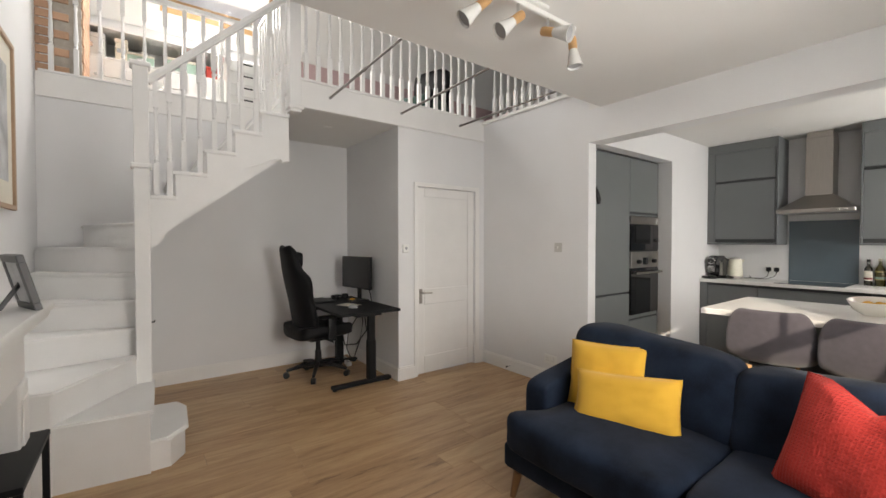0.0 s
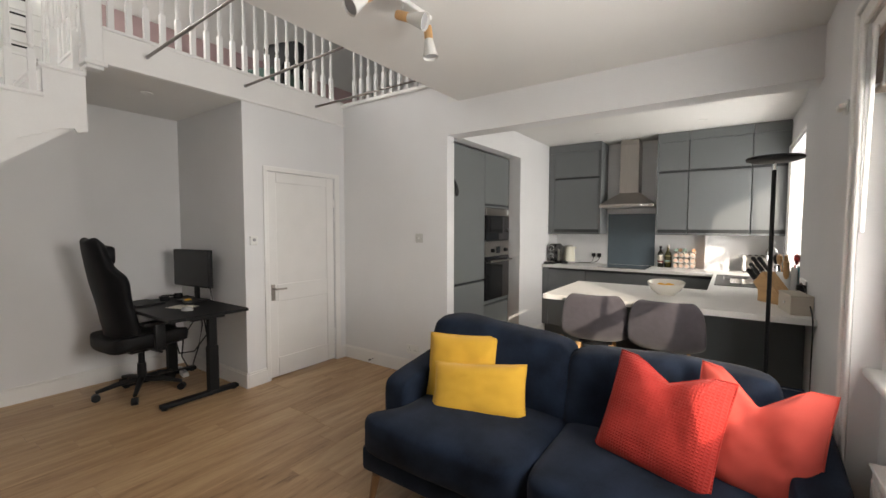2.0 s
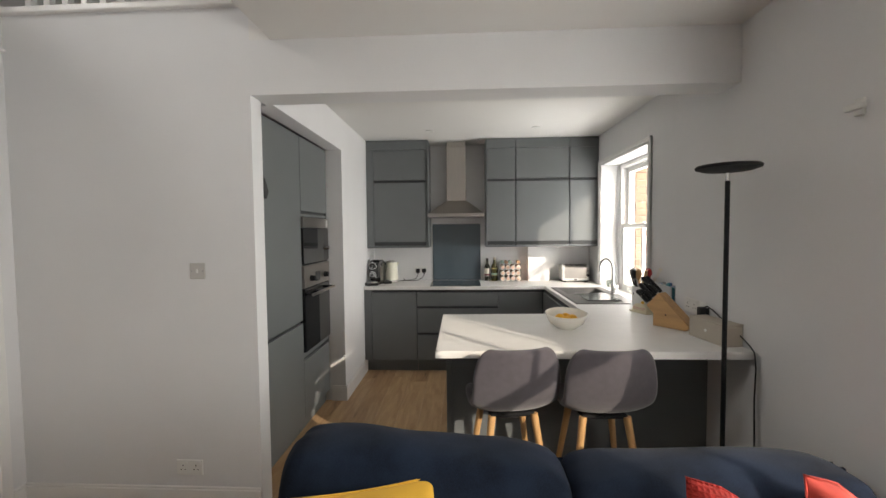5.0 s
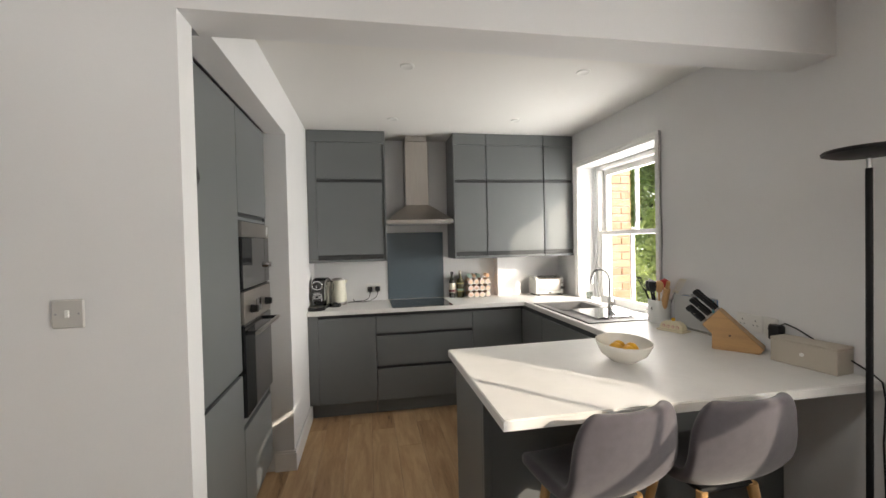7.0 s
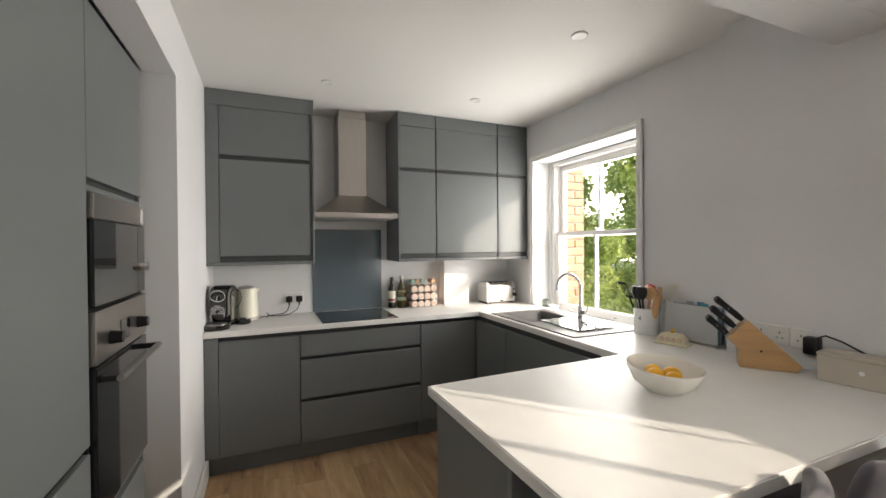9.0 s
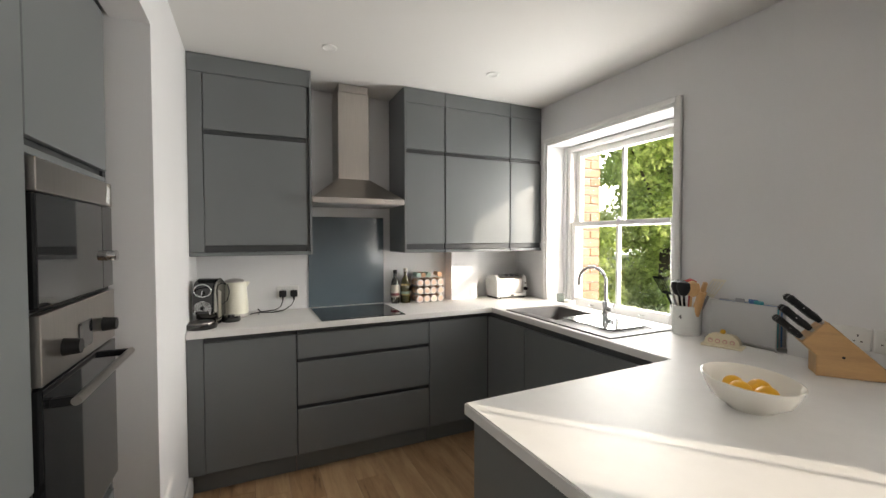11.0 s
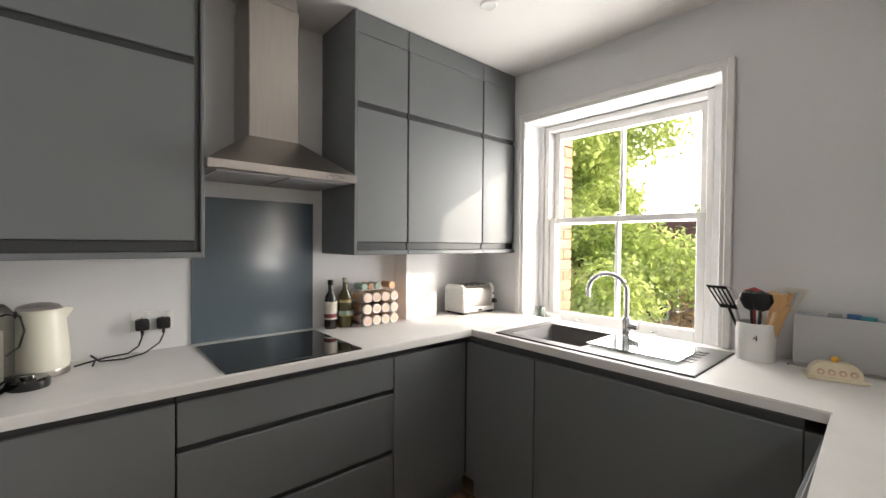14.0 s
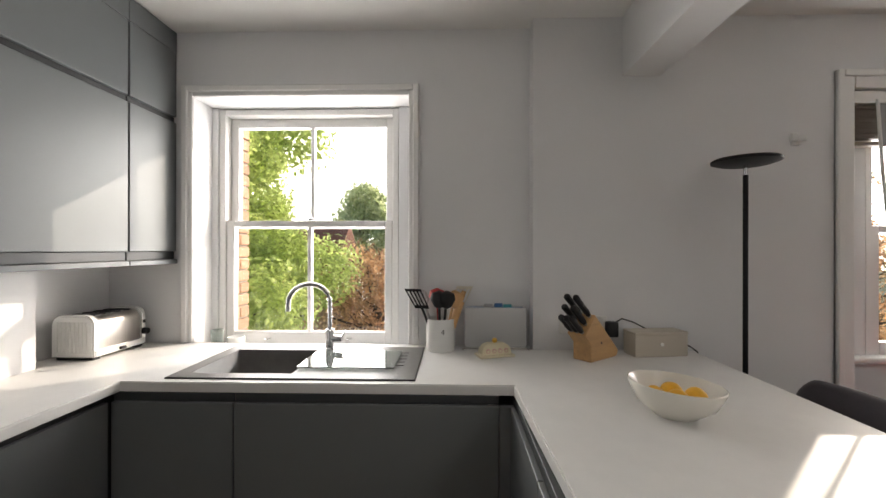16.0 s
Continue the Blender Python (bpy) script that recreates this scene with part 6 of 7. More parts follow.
def gaming_chair():
    t = thing("gaming_chair", (1.71, 4.31, 0.0), "black high-backed racing-style office chair on castors", "office chair", turn=6)
    # local +x is where it faces; back rises at -x
    for k in range(5):
        a = radians(20 + 72 * k)
        d = Vector((math.cos(a), math.sin(a), 0))
        arm = part("base_arm", tube(bmesh.new(), [d * 0.03 + Vector((0, 0, 0.115)), d * 0.17 + Vector((0, 0, 0.105)), d * 0.31 + Vector((0, 0, 0.075))], [0.026, 0.021, 0.015], 8), M["black"], t)
        c = part("castor", rod(bmesh.new(), d * 0.31 + Vector((-d.y, d.x, 0)) * 0.022 + Vector((0, 0, 0.03)), d * 0.31 - Vector((-d.y, d.x, 0)) * 0.022 + Vector((0, 0, 0.03)), 0.03, n=16), M["black"], t)
    part("gas_lift", rod(bmesh.new(), (0, 0, 0.10), (0, 0, 0.38), 0.027, 0.022, 16), M["blackmetal"], t)
    part("lift_cover", rod(bmesh.new(), (0, 0, 0.10), (0, 0, 0.25), 0.037, 0.032, 16), M["black"], t)
    part("tilt_mechanism", B(-0.12, 0.12, -0.09, 0.09, 0.36, 0.41, bevel=0.015, seg=2), M["black"], t)
    part("tilt_lever", tube(bmesh.new(), [(0.03, -0.08, 0.385), (0.03, -0.2, 0.375), (0.04, -0.25, 0.37)], 0.007, 8), M["black"], t)
    bm = soft_block(0.55, 0.52, 0.12, 0.015, 7, 4.2)
    for v in bm.verts:
        v.co.z += 0.40 + 0.03 * max(0, abs(v.co.y) - 0.15) / 0.1
    smooth_on(part("seat", bm, M["leather"], t, smooth=180), 1)
    # back: shoulder wings, waist, head section
    bm = bmesh.new()
    outline = [(0.20, 0.0), (0.225, 0.10), (0.235, 0.22), (0.215, 0.34), (0.225, 0.44), (0.255, 0.52), (0.245, 0.60), (0.185, 0.655), (0.155, 0.72), (0.15, 0.80), (0.125, 0.865), (0.07, 0.89)]
    rows = []
    for w, z in outline:
        row = []
        for i in range(11):
            u = 2 * i / 10 - 1
            wing = 0.075 * abs(u) ** 3 * (1.2 if 0.05 < z < 0.62 else 0.5)
            row.append(bm.verts.new((-0.165 - z * 0.19 + wing, u * w, 0.43 + z)))
        rows.append(row)
    for a, b in zip(rows, rows[1:]):
        for i in range(10):
            bm.faces.new((a[i], a[i + 1], b[i + 1], b[i]))
    p = part("backrest", bm, M["leather"], t, smooth=180)
    md = p.modifiers.new("thick", "SOLIDIFY")
    md.thickness, md.offset = 0.085, 0
    smooth_on(p, 2)
    bm = soft_block(0.07, 0.27, 0.14, 0.01, 5, 1.0)
    for v in bm.verts:
        v.co += Vector((-0.245, 0, 1.12))
    smooth_on(part("head_pillow", bm, M["leather"], t, smooth=180), 1)
    for s in (-1, 1):
        part("hinge_cover", rod(bmesh.new(), (-0.18, s * 0.21, 0.47), (-0.18, s * 0.255, 0.47), 0.055, 0.045, 20), M["black"], t)
        part("arm_post", B(-0.03, 0.05, s * 0.285 - 0.018, s * 0.285 + 0.018, 0.42, 0.62, bevel=0.008, seg=2), M["black"], t)
        part("arm_bracket", B(-0.03, 0.05, min(s * 0.15, s * 0.30), max(s * 0.15, s * 0.30), 0.395, 0.42, bevel=0.005), M["black"], t)
        part("arm_pad", B(-0.12, 0.14, s * 0.285 - 0.045, s * 0.285 + 0.045, 0.62, 0.65, bevel=0.012, seg=2), M["black"], t)
    part("badge", B(-0.338, -0.328, -0.04, 0.04, 1.20, 1.225, bevel=0.001), M["greyplastic"], t)


gaming_chair()


# ---------------------------------------------------------------- wall fittings
wall_switch("light_switch", (XS, 2.60, 1.313), -90, "satin grey single light switch on the plain wall")
socket("double_socket", (XS, 2.683, 0.237), -90, 0.148, "white double socket low on the wall")
t = thing("room_thermostat", (2.347, YD, 1.297), "small white wall thermostat beside the door", "thermostat")
part("casing", B(-0.035, 0.035, -0.018, 0.0, -0.04, 0.04, bevel=0.005), M["white_plastic"], t)
part("dial", rod(bmesh.new(), (0, -0.017, 0.005), (0, -0.024, 0.005), 0.014, n=18), M["greyplastic"], t)
t = thing("door_stop", (XS - 0.016, 3.20, 0.055), "small dark door stop on the skirting", "door stop")
part("stem", rod(bmesh.new(), (0, 0, 0), (-0.055, -0.01, 0.004), 0.006, n=10), M["greyplastic"], t)
part("rubber_tip", rod(bmesh.new(), (-0.055, -0.01, 0.004), (-0.07, -0.012, 0.005), 0.009, n=10), M["black"], t)
t = thing("motion_sensor", (2.767, SY, 1.925), "small white sensor on the window wall", "sensor")
part("casing", B(-0.02, 0.02, 0.0, 0.012, -0.03, 0.03, bevel=0.004), M["white_plastic"], t)
part("eye", B(-0.035, 0.035, 0.012, 0.035, -0.012, 0.012, bevel=0.006, seg=2), M["white_plastic"], t)
t = thing("cable_hook", (0.345, YA - 0.03, 0.62), "small black hook on the stair panel", "hook")
part("pin", tube(bmesh.new(), [(-0.03, 0.0, 0.0), (0.0, 0.0, 0.0), (0.006, 0.0, 0.015)], 0.006, 8), M["black"], t)


def blind():
    t = thing("venetian_blind", (1.76, SY - 0.045, 2.06), "raised brown wooden slatted blind at the window", "blind")
    L = (RX1 - RX0) / 2 - 0.012
    part("headrail", B(-L, L, -0.035, 0.04, 0.035, 0.095, bevel=0.004), M["trim"], t, "white headrail")
    me = mesh_of("slat", B(-L + 0.01, L - 0.01, -0.027, 0.027, -0.0015, 0.0015, bevel=0.0006), M["blind"])
    for i in range(22):
        o = new("slat", me)
        o.parent, o.location = t, (0, 0.002 * (i % 2), 0.028 - i * 0.0072)
    part("bottom_rail", B(-L + 0.01, L - 0.01, -0.027, 0.027, -0.160, -0.140, bevel=0.004), M["blind"], t)
    for x in (-L * 0.8, 0.0, L * 0.8):
        part("ladder_tape", B(x - 0.016, x + 0.016, 0.0282, 0.030, -0.165, 0.035, bevel=0), M["greyplastic"], t)
    part("wand", tube(bmesh.new(), [(L * 0.86, 0.045, 0.05), (L * 0.84, 0.055, -0.3), (L * 0.80, 0.065, -0.66)], 0.007, 8), M["white_plastic"], t)


blind()

t = thing("radiator", (1.76, RY + 0.05, 0.12), "white panel radiator below the window board", "radiator")
part("panel", B(-0.5, 0.5, -0.012, 0.012, 0.0, 0.50, bevel=0.006, seg=2), M["white_plastic"], t)
me = mesh_of("flute", B(-0.012, 0.012, 0.012, 0.019, 0.03, 0.47, bevel=0.004), M["white_plastic"])
for i in range(26):
    o = new("flute", me)
    o.parent, o.location = t, (-0.47 + i * 0.0376, 0, 0)
part("top_grille", B(-0.5, 0.5, -0.045, 0.022, 0.50, 0.512, bevel=0.003), M["white_plastic"], t)
for x in (-0.47, 0.47):
    part("pipe", rod(bmesh.new(), (x, 0, -0.12), (x, 0, 0.02), 0.008, n=10), M["white_plastic"], t)


# ---------------------------------------------------------------- spotlight bar
def spot_bar():
    t = thing("spotlight_bar", (1.745, 1.49, CEIL), "white ceiling bar with four wood-and-white spotlights, switched off", "spotlight")
    part("bar", B(-0.33, 0.33, -0.011, 0.011, -0.045, -0.02, bevel=0.004), M["white_plastic"], t)
    part("ceiling_plate", B(-0.09, 0.09, -0.03, 0.03, -0.02, 0.0, bevel=0.005), M["white_plastic"], t)
    for x, d in ((-0.31, Vector((-0.5, 0.25, -0.5))), (-0.10, Vector((-0.7, 0.2, -0.6))), (0.11, Vector((0.2, -0.75, -0.3))), (0.31, Vector((0.05, -0.1, -1.0)))):
        d = d.normalized()
        s = part("joint", rod(bmesh.new(), (x, 0, -0.045), (x, 0, -0.10), 0.007, n=10), M["chrome"], t)
        a = Vector((x, 0, -0.108))
        q = d.to_track_quat("Z", "Y").to_matrix().to_4x4()
        bm = lathe(bmesh.new(), [(0, -0.03), (0.020, -0.03), (0.022, -0.02), (0.022, 0.035), (0, 0.035)], 20)
        bm.transform(Matrix.Translation(a) @ q)
        h = part("lamp_holder", bm, M["beech"], t, "turned beech holder")
        bm = lathe(bmesh.new(), [(0.0, 0.034), (0.021, 0.035), (0.026, 0.06), (0.034, 0.10), (0.041, 0.125), (0.039, 0.126), (0.031, 0.10), (0.022, 0.06), (0.0, 0.045)], 24)
        bm.transform(Matrix.Translation(a) @ q)
        sh = part("shade", bm, M["ceramic_white"], h, "white bell-shaped shade")
        bm = lathe(bmesh.new(), [(0, 0.112), (0.035, 0.112), (0.035, 0.116), (0, 0.117)], 20)
        bm.transform(Matrix.Translation(a) @ q)
        part("bulb", bm, M["greyplastic"], sh)


spot_bar()


# ---------------------------------------------------------------- fireplace wall
def mantel():
    t = thing("mantelpiece", (WX, 1.85, 0.0), "white painted fireplace surround with a deep shelf", "fireplace")
    bm = B(0.0, 0.345, -0.95, 0.905, 1.06, 1.10, bevel=0.008, seg=2)
    part("shelf", bm, M["trim"], t)
    bm = bmesh.new()
    prism(bm, [(0.0, 0.98), (0.27, 0.98), (0.29, 1.01), (0.33, 1.035), (0.335, 1.059), (0.0, 1.059)], -0.90, 0.86, "y")
    part("cornice", bm, M["trim"], t)
    part("frieze", B(0.0, 0.255, -0.88, 0.83, 0.78, 0.979, bevel=0.004), M["trim"], t)
    for y in (-0.88, 0.655):
        part("pilaster", B(0.0, 0.265, y, y + 0.175, 0.0, 0.779, bevel=0.006), M["trim"], t)
        part("pilaster_panel", B(0.265, 0.272, y + 0.035, y + 0.14, 0.15, 0.72, bevel=0.004), M["trim"], t)
    part("firebox", B(0.0, 0.03, -0.70, 0.65, 0.0, 0.779), M["black"], t)
    t = thing("photo_frame", (-0.125, 2.49, 1.10), "grey photo frame standing on the mantel shelf", "photo frame", turn=112)
    # leans back on a strut; local -y is its face
    q = Euler((radians(-14), 0, 0)).to_matrix().to_4x4()
    w, h = 0.105, 0.225
    bm = bmesh.new()
    for a, b, c, d in ((-w, w, 0.0, 0.03), (-w, w, h - 0.03, h), (-w, -w + 0.03, 0.03, h - 0.03), (w - 0.03, w, 0.03, h - 0.03)):
        box(bm, a, b, -0.012, 0.012, c, d, 0.003)
    bm.transform(q)
    part("frame", bm, M["frame_grey"], t)
    bm = B(-w + 0.03, w - 0.03, -0.002, 0.008, 0.03, h - 0.03)
    bm.transform(q)
    part("picture", bm, M["photo"], t, "faded grey landscape print")
    part("strut", tube(bmesh.new(), [(0, 0.025, 0.11), (0, 0.09, 0.004)], 0.009, 6), M["frame_grey"], t)
    t = thing("framed_picture", (WX, 3.62, 2.10), "large picture in a pale wooden frame", "picture")
    for n, y0, y1, z0, z1 in (("frame_side", -0.38, 0.36, -0.53, -0.50), ("frame_side", -0.38, 0.36, 0.50, 0.53), ("frame_side", -0.38, -0.35, -0.50, 0.50), ("frame_side", 0.33, 0.36, -0.50, 0.50)):
        part(n, B(0.0, 0.03, y0, y1, z0, z1, bevel=0.003), M["frame_wood"], t)
    part("mount", B(0.003, 0.014, -0.35, 0.33, -0.50, 0.50), M["paper"], t)
    part("print", B(0.014, 0.016, -0.24, 0.22, -0.36, 0.36), M["photo"], t, "soft grey abstract print")


M["frame_grey"] = mat("grey_painted_wood", (0.12, 0.12, 0.125), 0.5, vary=0.1)
M["photo"] = mat("soft_grey_print", (0.42, 0.43, 0.44), 0.3, vary=0.6, scale=6, coat=0.3)
mantel()

t = thing("side_table", (-0.26, 2.42, 0.0), "small black metal side table by the fireplace", "side table")
part("tabletop", B(-0.16, 0.16, -0.28, 0.28, 0.50, 0.525, bevel=0.004), M["blackmetal"], t)
for x in (-0.145, 0.145):
    for y in (-0.265, 0.265):
        part("leg", B(x - 0.012, x + 0.012, y - 0.012, y + 0.012, 0.0, 0.50, bevel=0.002), M["blackmetal"], t)
part("shelf", B(-0.145, 0.145, -0.265, 0.265, 0.12, 0.135, bevel=0.002), M["blackmetal"], t)


# ================================================================ loft
def loft():
    t = thing("storage_unit", (0.48, 5.72, LOFT), "low white loft storage unit with drawers and open shelves", "storage unit")
    L = 0.86
    part("back", B(-L, L, 0.20, 0.215, 0.0, 0.90), M["white_plastic"], t)
    part("top", B(-L, L, -0.22, 0.20, 0.88, 0.90, bevel=0.002), M["white_plastic"], t)
    part("shelf", B(-L, L, -0.22, 0.20, 0.58, 0.60, bevel=0.002), M["white_plastic"], t)
    part("bottom", B(-L, L, -0.22, 0.20, 0.0, 0.03), M["white_plastic"], t)
    n = 5
    w = 2 * L / n
    for i in range(n + 1):
        x = min(max(-L + i * w, -L + 0.01), L - 0.01)
        part("divider", B(x - 0.01, x + 0.01, -0.22, 0.20, 0.03, 0.879), M["white_plastic"], t)
    for i in range(n):
        x = -L + i * w + 0.012
        if i in (0, 3):
            d = part("door", B(x, x + w - 0.024, -0.238, -0.222, 0.03, 0.575, bevel=0.002), M["white_plastic"], t)
            part("knob", rod(bmesh.new(), (x + w - 0.06, -0.238, 0.4), (x + w - 0.06, -0.255, 0.4), 0.012, n=12), M["chrome"], d)
        else:
            for k in range(3):
                d = part("drawer_front", B(x, x + w - 0.024, -0.238, -0.222, 0.03 + k * 0.183, 0.206 + k * 0.183, bevel=0.002), M["white_plastic"], t)
                part("knob", rod(bmesh.new(), (x + w / 2, -0.238, 0.12 + k * 0.183), (x + w / 2, -0.255, 0.12 + k * 0.183), 0.012, n=12), M["chrome"], d)
    o = Vector((0.48, 5.72, LOFT + 0.60))
    for x, w2, h, m, lb in ((-0.62, 0.13, 0.23, "white_plastic", "white storage box on the loft shelf"), (-0.36, 0.05, 0.22, "paper", "white file box on the loft shelf"), (-0.20, 0.115, 0.11, "green", "pale green storage box on the loft shelf"), (0.16, 0.14, 0.15, "green", "pale green storage box on the loft shelf"), (0.52, 0.12, 0.14, "coral", "coral storage box on the loft shelf")):
        b = thing("storage_box", o + Vector((x, -0.05, 0.0005)), lb, "box", "loft boxes")
        part("box_body", B(-w2, w2, -0.13, 0.14, 0.0, h * 0.8, bevel=0.004), M[m], b)
        part("lid", B(-w2 - 0.004, w2 + 0.004, -0.134, 0.144, h * 0.8, h, bevel=0.004), M["paper" if m == "green" else m], b)
        part("label_holder", B(-0.035, 0.035, -0.1375, -0.1345, h * 0.35, h * 0.55), M["chrome"], b)
    t = thing("drawer_cabinet", (1.18, 5.15, LOFT), "white office drawer cabinet with dark slots in the loft", "cabinet")
    part("body", B(-0.19, 0.19, -0.2, 0.2, 0.0, 0.66, bevel=0.004), M["white_plastic"], t)
    for k in range(5):
        d = part("drawer_front", B(-0.18, 0.18, -0.214, -0.2, 0.03 + k * 0.125, 0.148 + k * 0.125, bevel=0.003), M["white_plastic"], t)
        part("grip_slot", B(-0.06, 0.06, -0.2155, -0.2135, 0.112 + k * 0.125, 0.128 + k * 0.125), M["black"], d)
    t = thing("lounge_chair", (3.02, 4.35, LOFT), "dark green and black loft armchair", "armchair", turn=200)
    bm = soft_block(0.5, 0.5, 0.16, 0.02, 6, 2.0)
    bm.transform(Matrix.Translation((0, 0, 0.28)))
    smooth_on(part("seat", bm, M["chair_green"], t, smooth=180), 1)
    bm = soft_block(0.14, 0.5, 0.55, 0.02, 6, 3.0)
    bm.transform(Matrix.Translation((-0.24, 0, 0.32)))
    smooth_on(part("backrest", bm, M["leather"], t, smooth=180), 1)
    for s in (-1, 1):
        part("armrest", B(-0.22, 0.22, s * 0.28 - 0.03, s * 0.28 + 0.03, 0.44, 0.48, bevel=0.012, seg=2), M["leather"], t)
        for x in (-0.2, 0.2):
            part("leg", rod(bmesh.new(), (x * 1.1, s * 0.28, 0), (x, s * 0.28, 0.44), 0.014, 0.018, 10), M["leather"], t)
    # chimney of bare brick beside a white post
    t = thing("wall_chimney", (WX + 0.19, 5.30, LOFT), "bare brick chimney breast in the loft", "wall", kind="structure")
    part("core", B(-0.187, 0.10, -0.40, 0.20, 0.0, 2.2), M["mortar"], t)
    me_a = mesh_of("brick", B(-0.105, 0.105, -0.012, 0.010, 0.0, 0.064, bevel=0.004), M["brick"], 0)
    me_b = mesh_of("brick", B(-0.010, 0.012, -0.105, 0.105, 0.0, 0.064, bevel=0.004), M["brick"], 0)
    for k in range(18):
        z = 0.01 + k * 0.075
        for i in range(2):
            x = -0.085 + i * 0.22 - (0.11 if k % 2 else 0)
            if x < 0.01:
                ob = new("brick", me_a)
                ob.parent, ob.location = t, (x, -0.402, z)
        for i in range(3):
            y = -0.285 + i * 0.22 - (0.0 if k % 2 else 0.0)
            ob = new("brick", me_b)
            ob.parent, ob.location = t, (0.102, y + (0.05 if k % 2 else 0), z)
    t = thing("post", (WX + 0.06, 4.93, LOFT), "white square post at the loft's edge", "post", kind="structure")
    part("shaft", B(-0.035, 0.035, -0.035, 0.035, 0.145, 2.2, bevel=0.004), M["stair"], t)


M["chair_green"] = mat("dark_green_velvet", (0.02, 0.06, 0.045), 0.85, vary=0.2, sheen=0.3)
loft()

# ================================================================ outdoors
structure("ground", B(-150, 150, -300, -1.2, -3.4, -3.2), M["ground"], "grassy gardens below the windows", "ground")


hz = glow("bright_hazy_sky", (1.0, 0.99, 0.97), 3.0)
structure("backdrop", B(-200, 200, -90.2, -90, -3.2, 42), hz, "bright white hazy sky beyond the gardens", "sky")


def leaf_cloud(name, clumps, count, size, material, seed, parent):
    """A crown of many small bent leaves gathered into clumps with gaps between."""
    rnd = np.random.default_rng(seed)
    cs = np.array([c[:3] for c in clumps])
    rs = np.array([c[3] for c in clumps])
    k = rnd.choice(len(cs), count, p=rs ** 2 / (rs ** 2).sum())
    d = rnd.normal(size=(count, 3))
    d /= np.linalg.norm(d, axis=1)[:, None]
    p = cs[k] + d * (rs[k] * rnd.uniform(0.40, 1.12, count))[:, None]
    nrm = d + rnd.normal(size=(count, 3)) * 0.7 + np.array((0, 0, 0.5))
    nrm /= np.linalg.norm(nrm, axis=1)[:, None]
    a = np.cross(nrm, rnd.normal(size=(count, 3)))
    a /= np.linalg.norm(a, axis=1)[:, None]
    b = np.cross(nrm, a)
    s = (size * rnd.uniform(0.6, 1.3, count))[:, None]
    verts = np.stack([p - a * s, p + b * s * 0.55 + nrm * s * 0.15, p + a * s, p - b * s * 0.55 + nrm * s * 0.15], 1).reshape(-1, 3)
    faces = np.arange(count * 4).reshape(-1, 4)
    me = bpy.data.meshes.new(name)
    me.from_pydata(verts.tolist(), [], faces.tolist())
    me.materials.append(material)
    o = new(name, me)
    o.parent = parent
    return o


def tree(at, height, spread, m, seed, label, leaves, leaf, bare=False):
    t = thing("tree", at, label, "tree", "trees outside")
    rnd = random.Random(seed)
    part("trunk", tube(bmesh.new(), [(0, 0, -0.1), (0.05, 0.02, height * 0.25), (-0.04, 0.06, height * 0.5), (0.06, 0.0, height * 0.8)], [0.24, 0.2, 0.14, 0.05], 12), M["bark"], t)
    clumps = []
    for i in range(80):
        a, z = rnd.random() * 6.283, height * rnd.uniform(0.14, 0.99)
        reach = spread * math.sin(math.pi * min(0.97, 0.18 + 0.8 * z / height)) ** 0.7 * rnd.uniform(0.15, 1.0)
        end = Vector((math.cos(a) * reach, math.sin(a) * reach, z))
        clumps.append((*end, spread * rnd.choice((0.13, 0.18, 0.24, 0.34))))
        if i % 4 == 0:
            part("limb", tube(bmesh.new(), [(0, 0, z * 0.72), (end.x * 0.5, end.y * 0.5, z * 0.86), end], [0.075, 0.045, 0.015], 6), M["bark"], t)
        if bare:
            for q in range(2):
                tw = end + Vector((rnd.uniform(-1, 1), rnd.uniform(-1, 1), rnd.uniform(-0.2, 1))) * spread * 0.35
                part("twig", tube(bmesh.new(), [end * 0.75 + Vector((0, 0, z * 0.2)), end, tw], [0.03, 0.015, 0.004], 5), M["bark"], t)
    leaf_cloud("crown", clumps, leaves, leaf, m, seed, t)


tree((10.9, -8.8, -3.2), 11.0, 3.2, M["leaf"], 5, "tall lime-green tree outside the kitchen window", 90000, 0.085)
tree((11.9, -11.6, -3.2), 9.6, 2.4, M["leaf"], 31, "slender lime-green tree behind another", 50000, 0.08)
tree((14.5, -6.5, -3.2), 10.5, 3.2, M["leaf"], 9, "leafy green tree beside the house", 60000, 0.095)
tree((10.9, -27.5, -3.2), 8.9, 3.3, M["leaf_dark"], 11, "rounded dark green tree in a far garden", 24000, 0.15)
tree((4.5, -24.0, -3.2), 6.6, 3.2, M["leaf_dark"], 12, "rounded dark green tree in a far garden", 20000, 0.16)
tree((7.1, -12.8, -3.2), 4.5, 2.0, M["leaf_red"], 21, "low russet autumn shrub tree in the garden", 7000, 0.09, True)
tree((-8.3, -12.5, -3.2), 8.6, 2.1, M["leaf_red"], 22, "tall thin autumn tree with bare twigs outside the window", 2000, 0.07, True)
tree((-12.6, -17.0, -3.2), 6.0, 3.0, M["leaf_red"], 23, "russet autumn tree in a far garden", 11000, 0.1, True)


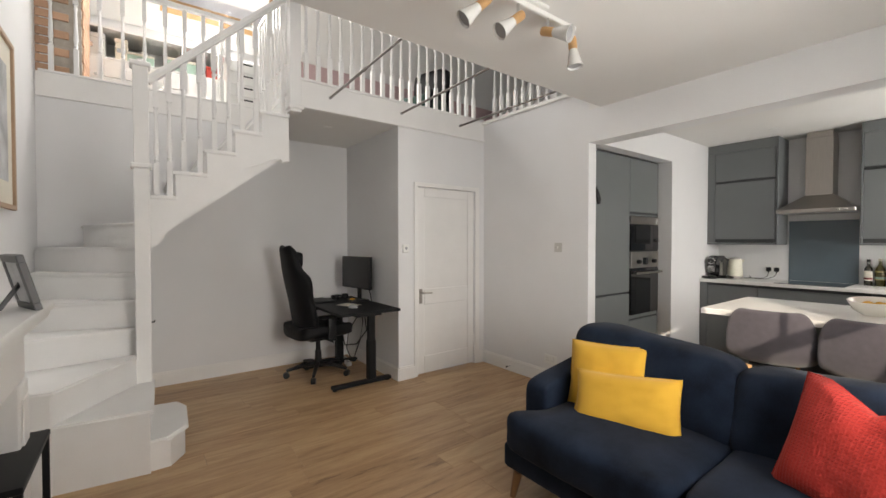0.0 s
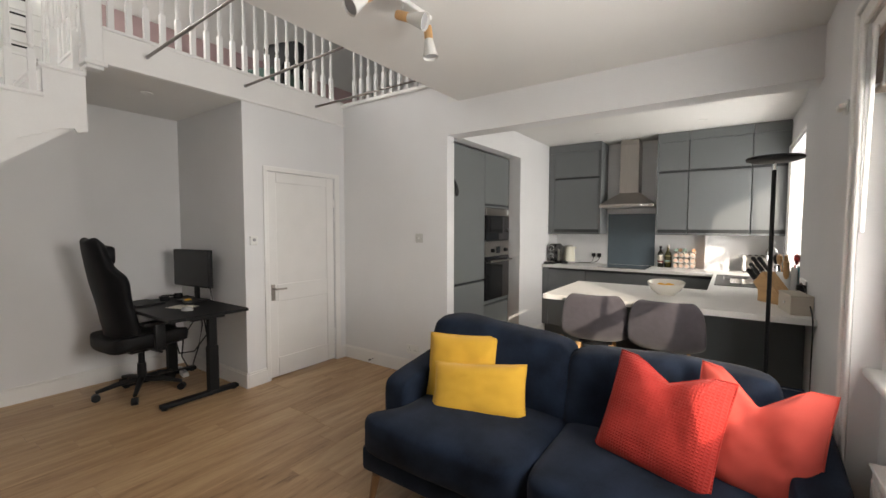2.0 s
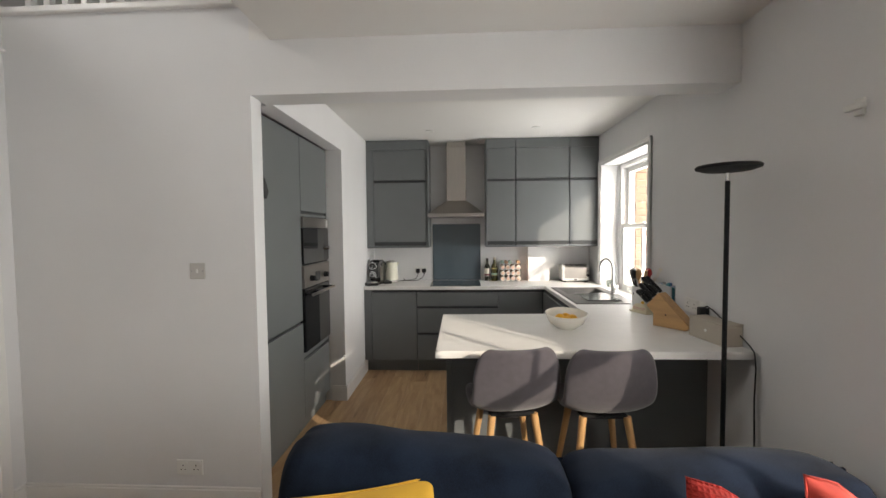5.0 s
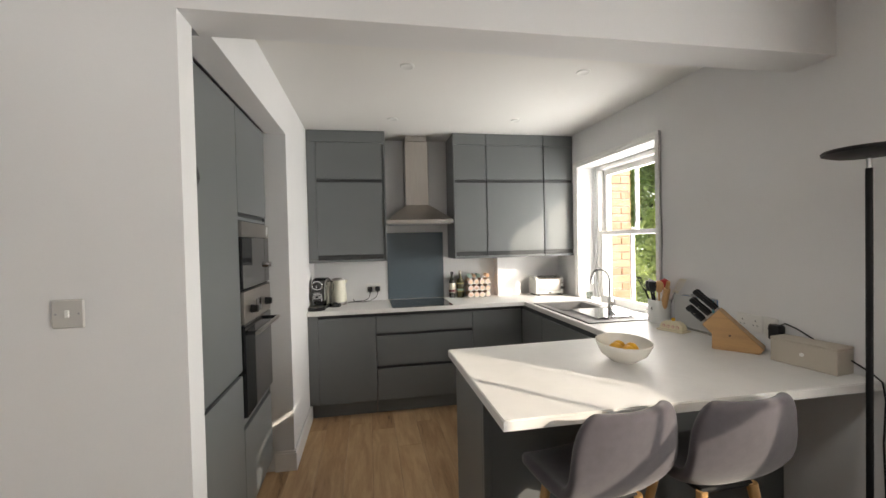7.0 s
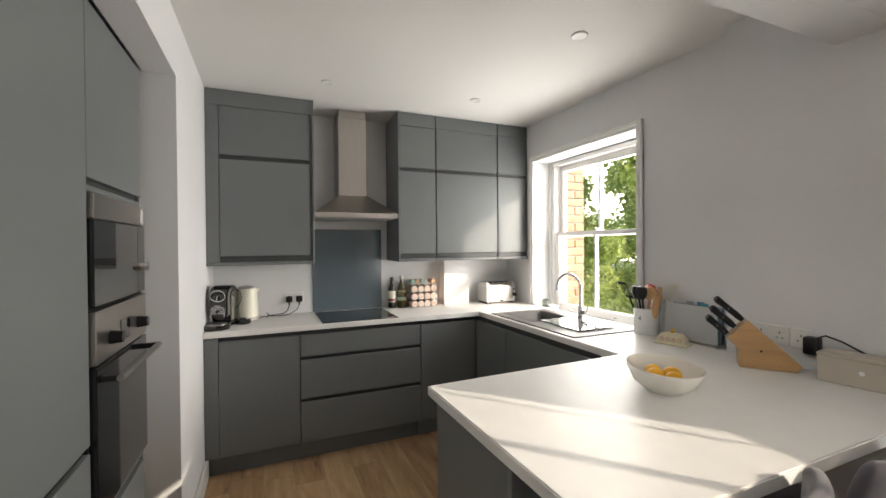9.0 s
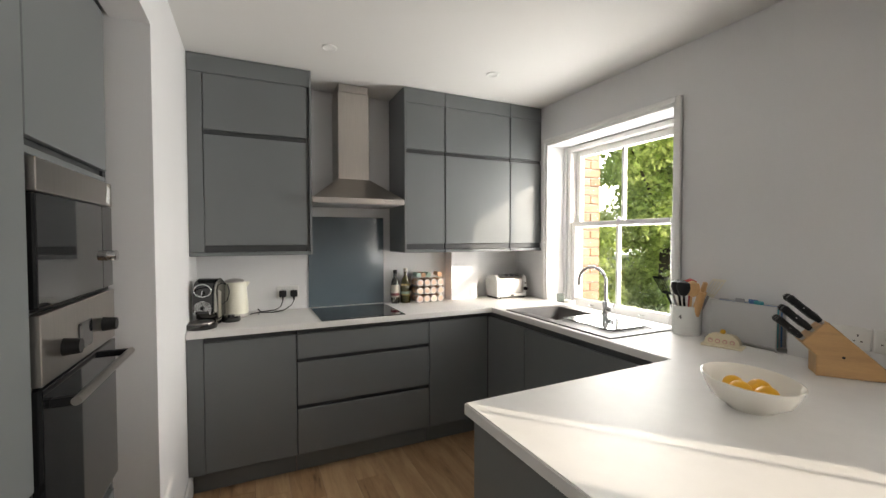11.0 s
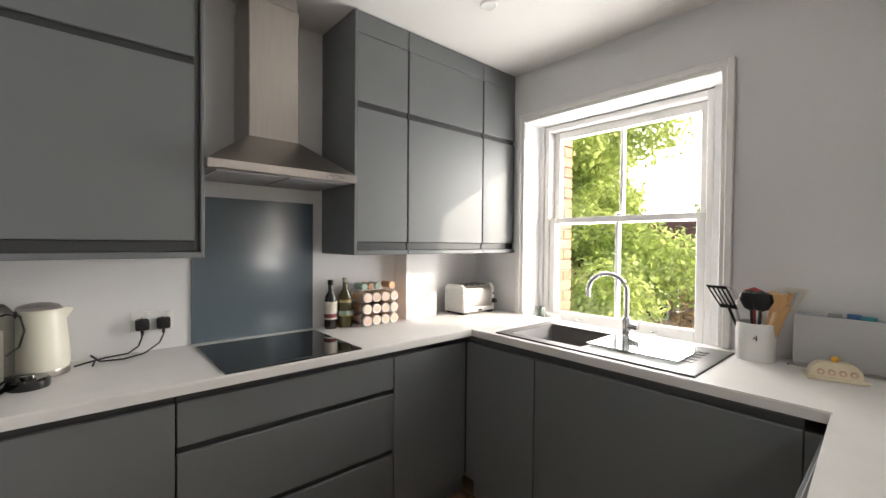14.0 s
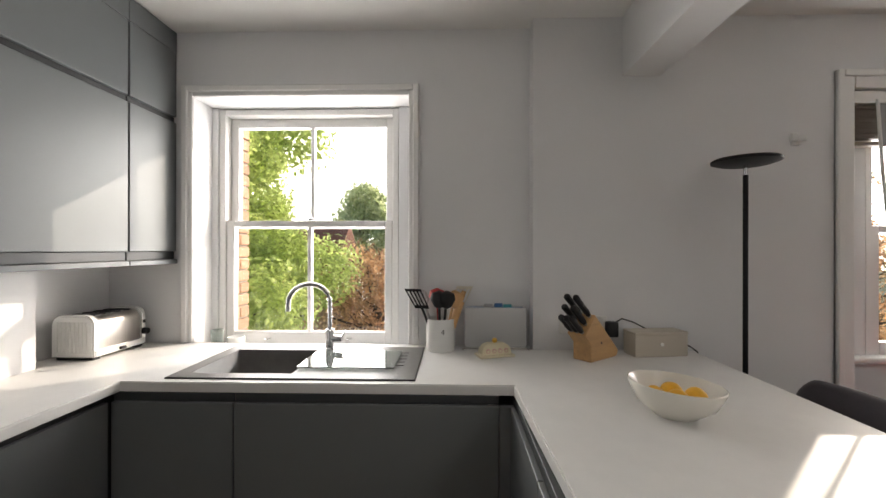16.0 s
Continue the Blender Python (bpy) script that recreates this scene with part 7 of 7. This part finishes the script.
def house(at, w, d, h, turn):
    t = thing("house", at, "red brick house with a clay tiled roof behind the trees", "house", "houses beyond the gardens", turn)
    part("wall", B(-w / 2, w / 2, -d / 2, d / 2, 0, h), M["brick"], t)
    r = part("roof", prism(bmesh.new(), [(-d / 2 - 0.3, h), (d / 2 + 0.3, h), (0, h + d * 0.42)], -w / 2 - 0.2, w / 2 + 0.2, "x"), M["roof_tile"], t)
    part("chimney", B(w * 0.3, w * 0.3 + 0.8, -0.4, 0.4, h + 0.8, h + d * 0.42 + 0.9), M["brick"], r)
    for x in (-w * 0.28, w * 0.05, w * 0.33):
        for z in ((0.9, 3.6) if h > 4 else (1.0,)):
            wn_ = part("window", B(x - 0.5, x + 0.5, d / 2 - 0.02, d / 2 + 0.03, z, z + 1.3), M["blackglass"], t)
            bm = bmesh.new()
            for a, b, c, e in ((-0.55, 0.55, 0, 0.07), (-0.55, 0.55, 1.23, 1.3), (-0.55, -0.48, 0.07, 1.23), (0.48, 0.55, 0.07, 1.23), (-0.035, 0.035, 0.07, 1.23), (-0.48, -0.035, 0.62, 0.68), (0.035, 0.48, 0.62, 0.68)):
                box(bm, x + a, x + b, d / 2 + 0.03, d / 2 + 0.07, z + c, z + e)
            part("frame", bm, M["trim"], wn_)


house((13.9, -22.0, -3.2), 6.6, 6.0, 3.5, 0)
house((-2.0, -52.0, -3.2), 10.0, 8.0, 4.6, 6)

# brick jamb of the outer wall beside the kitchen window
t = thing("wall_brick_jamb", (KX1 + 0.11, -0.735, 0.75), "orange brick jamb outside the kitchen window", "wall", kind="structure")
part("core", B(-0.10, 0.12, -0.11, 0.11, 0.0, 1.6), M["mortar"], t)
me_a = mesh_of("brick", B(-0.012, 0.010, -0.108, 0.100, 0.0, 0.064, bevel=0.004), M["brick"], 0)
me_b = mesh_of("brick", B(-0.012, 0.010, -0.05, 0.05, 0.0, 0.064, bevel=0.004), M["brick"], 0)
for k in range(21):
    if k % 2:
        for y in (-0.055, 0.055):
            ob = new("brick", me_b)
            ob.parent, ob.location = t, (-0.103, y, 0.006 + k * 0.075)
    else:
        ob = new("brick", me_a)
        ob.parent, ob.location = t, (-0.103, 0.003, 0.006 + k * 0.075)

# ---------------------------------------------------------------- floor boards
def boards():
    bw, bl = 0.182, 1.22
    meshes = {}
    def mesh(x0, x1, w):
        key = (round(x1 - x0, 3), round(w, 3))
        if key not in meshes:
            meshes[key] = mesh_of("board", box(bmesh.new(), 0, key[0] - 0.0016, 0, key[1] - 0.0016, -0.012, 0.0, 0.0008), M["floor"], 0)
        return meshes[key]
    rows = int((YA + 0.2 + 0.3) / bw) + 1
    rnd = random.Random(4)
    for j in range(rows):
        y = -0.45 + j * bw
        x = WX - rnd.random() * bl
        right = XS + 0.1 if y > 2.98 else EX
        while x < right:
            a, b = max(x, WX), min(x + bl, right)
            if b - a > 0.03:
                o = new("board", mesh(a, b, bw))
                o.parent = floor
                o.location = (a, y, 0)
            x += bl


boards()
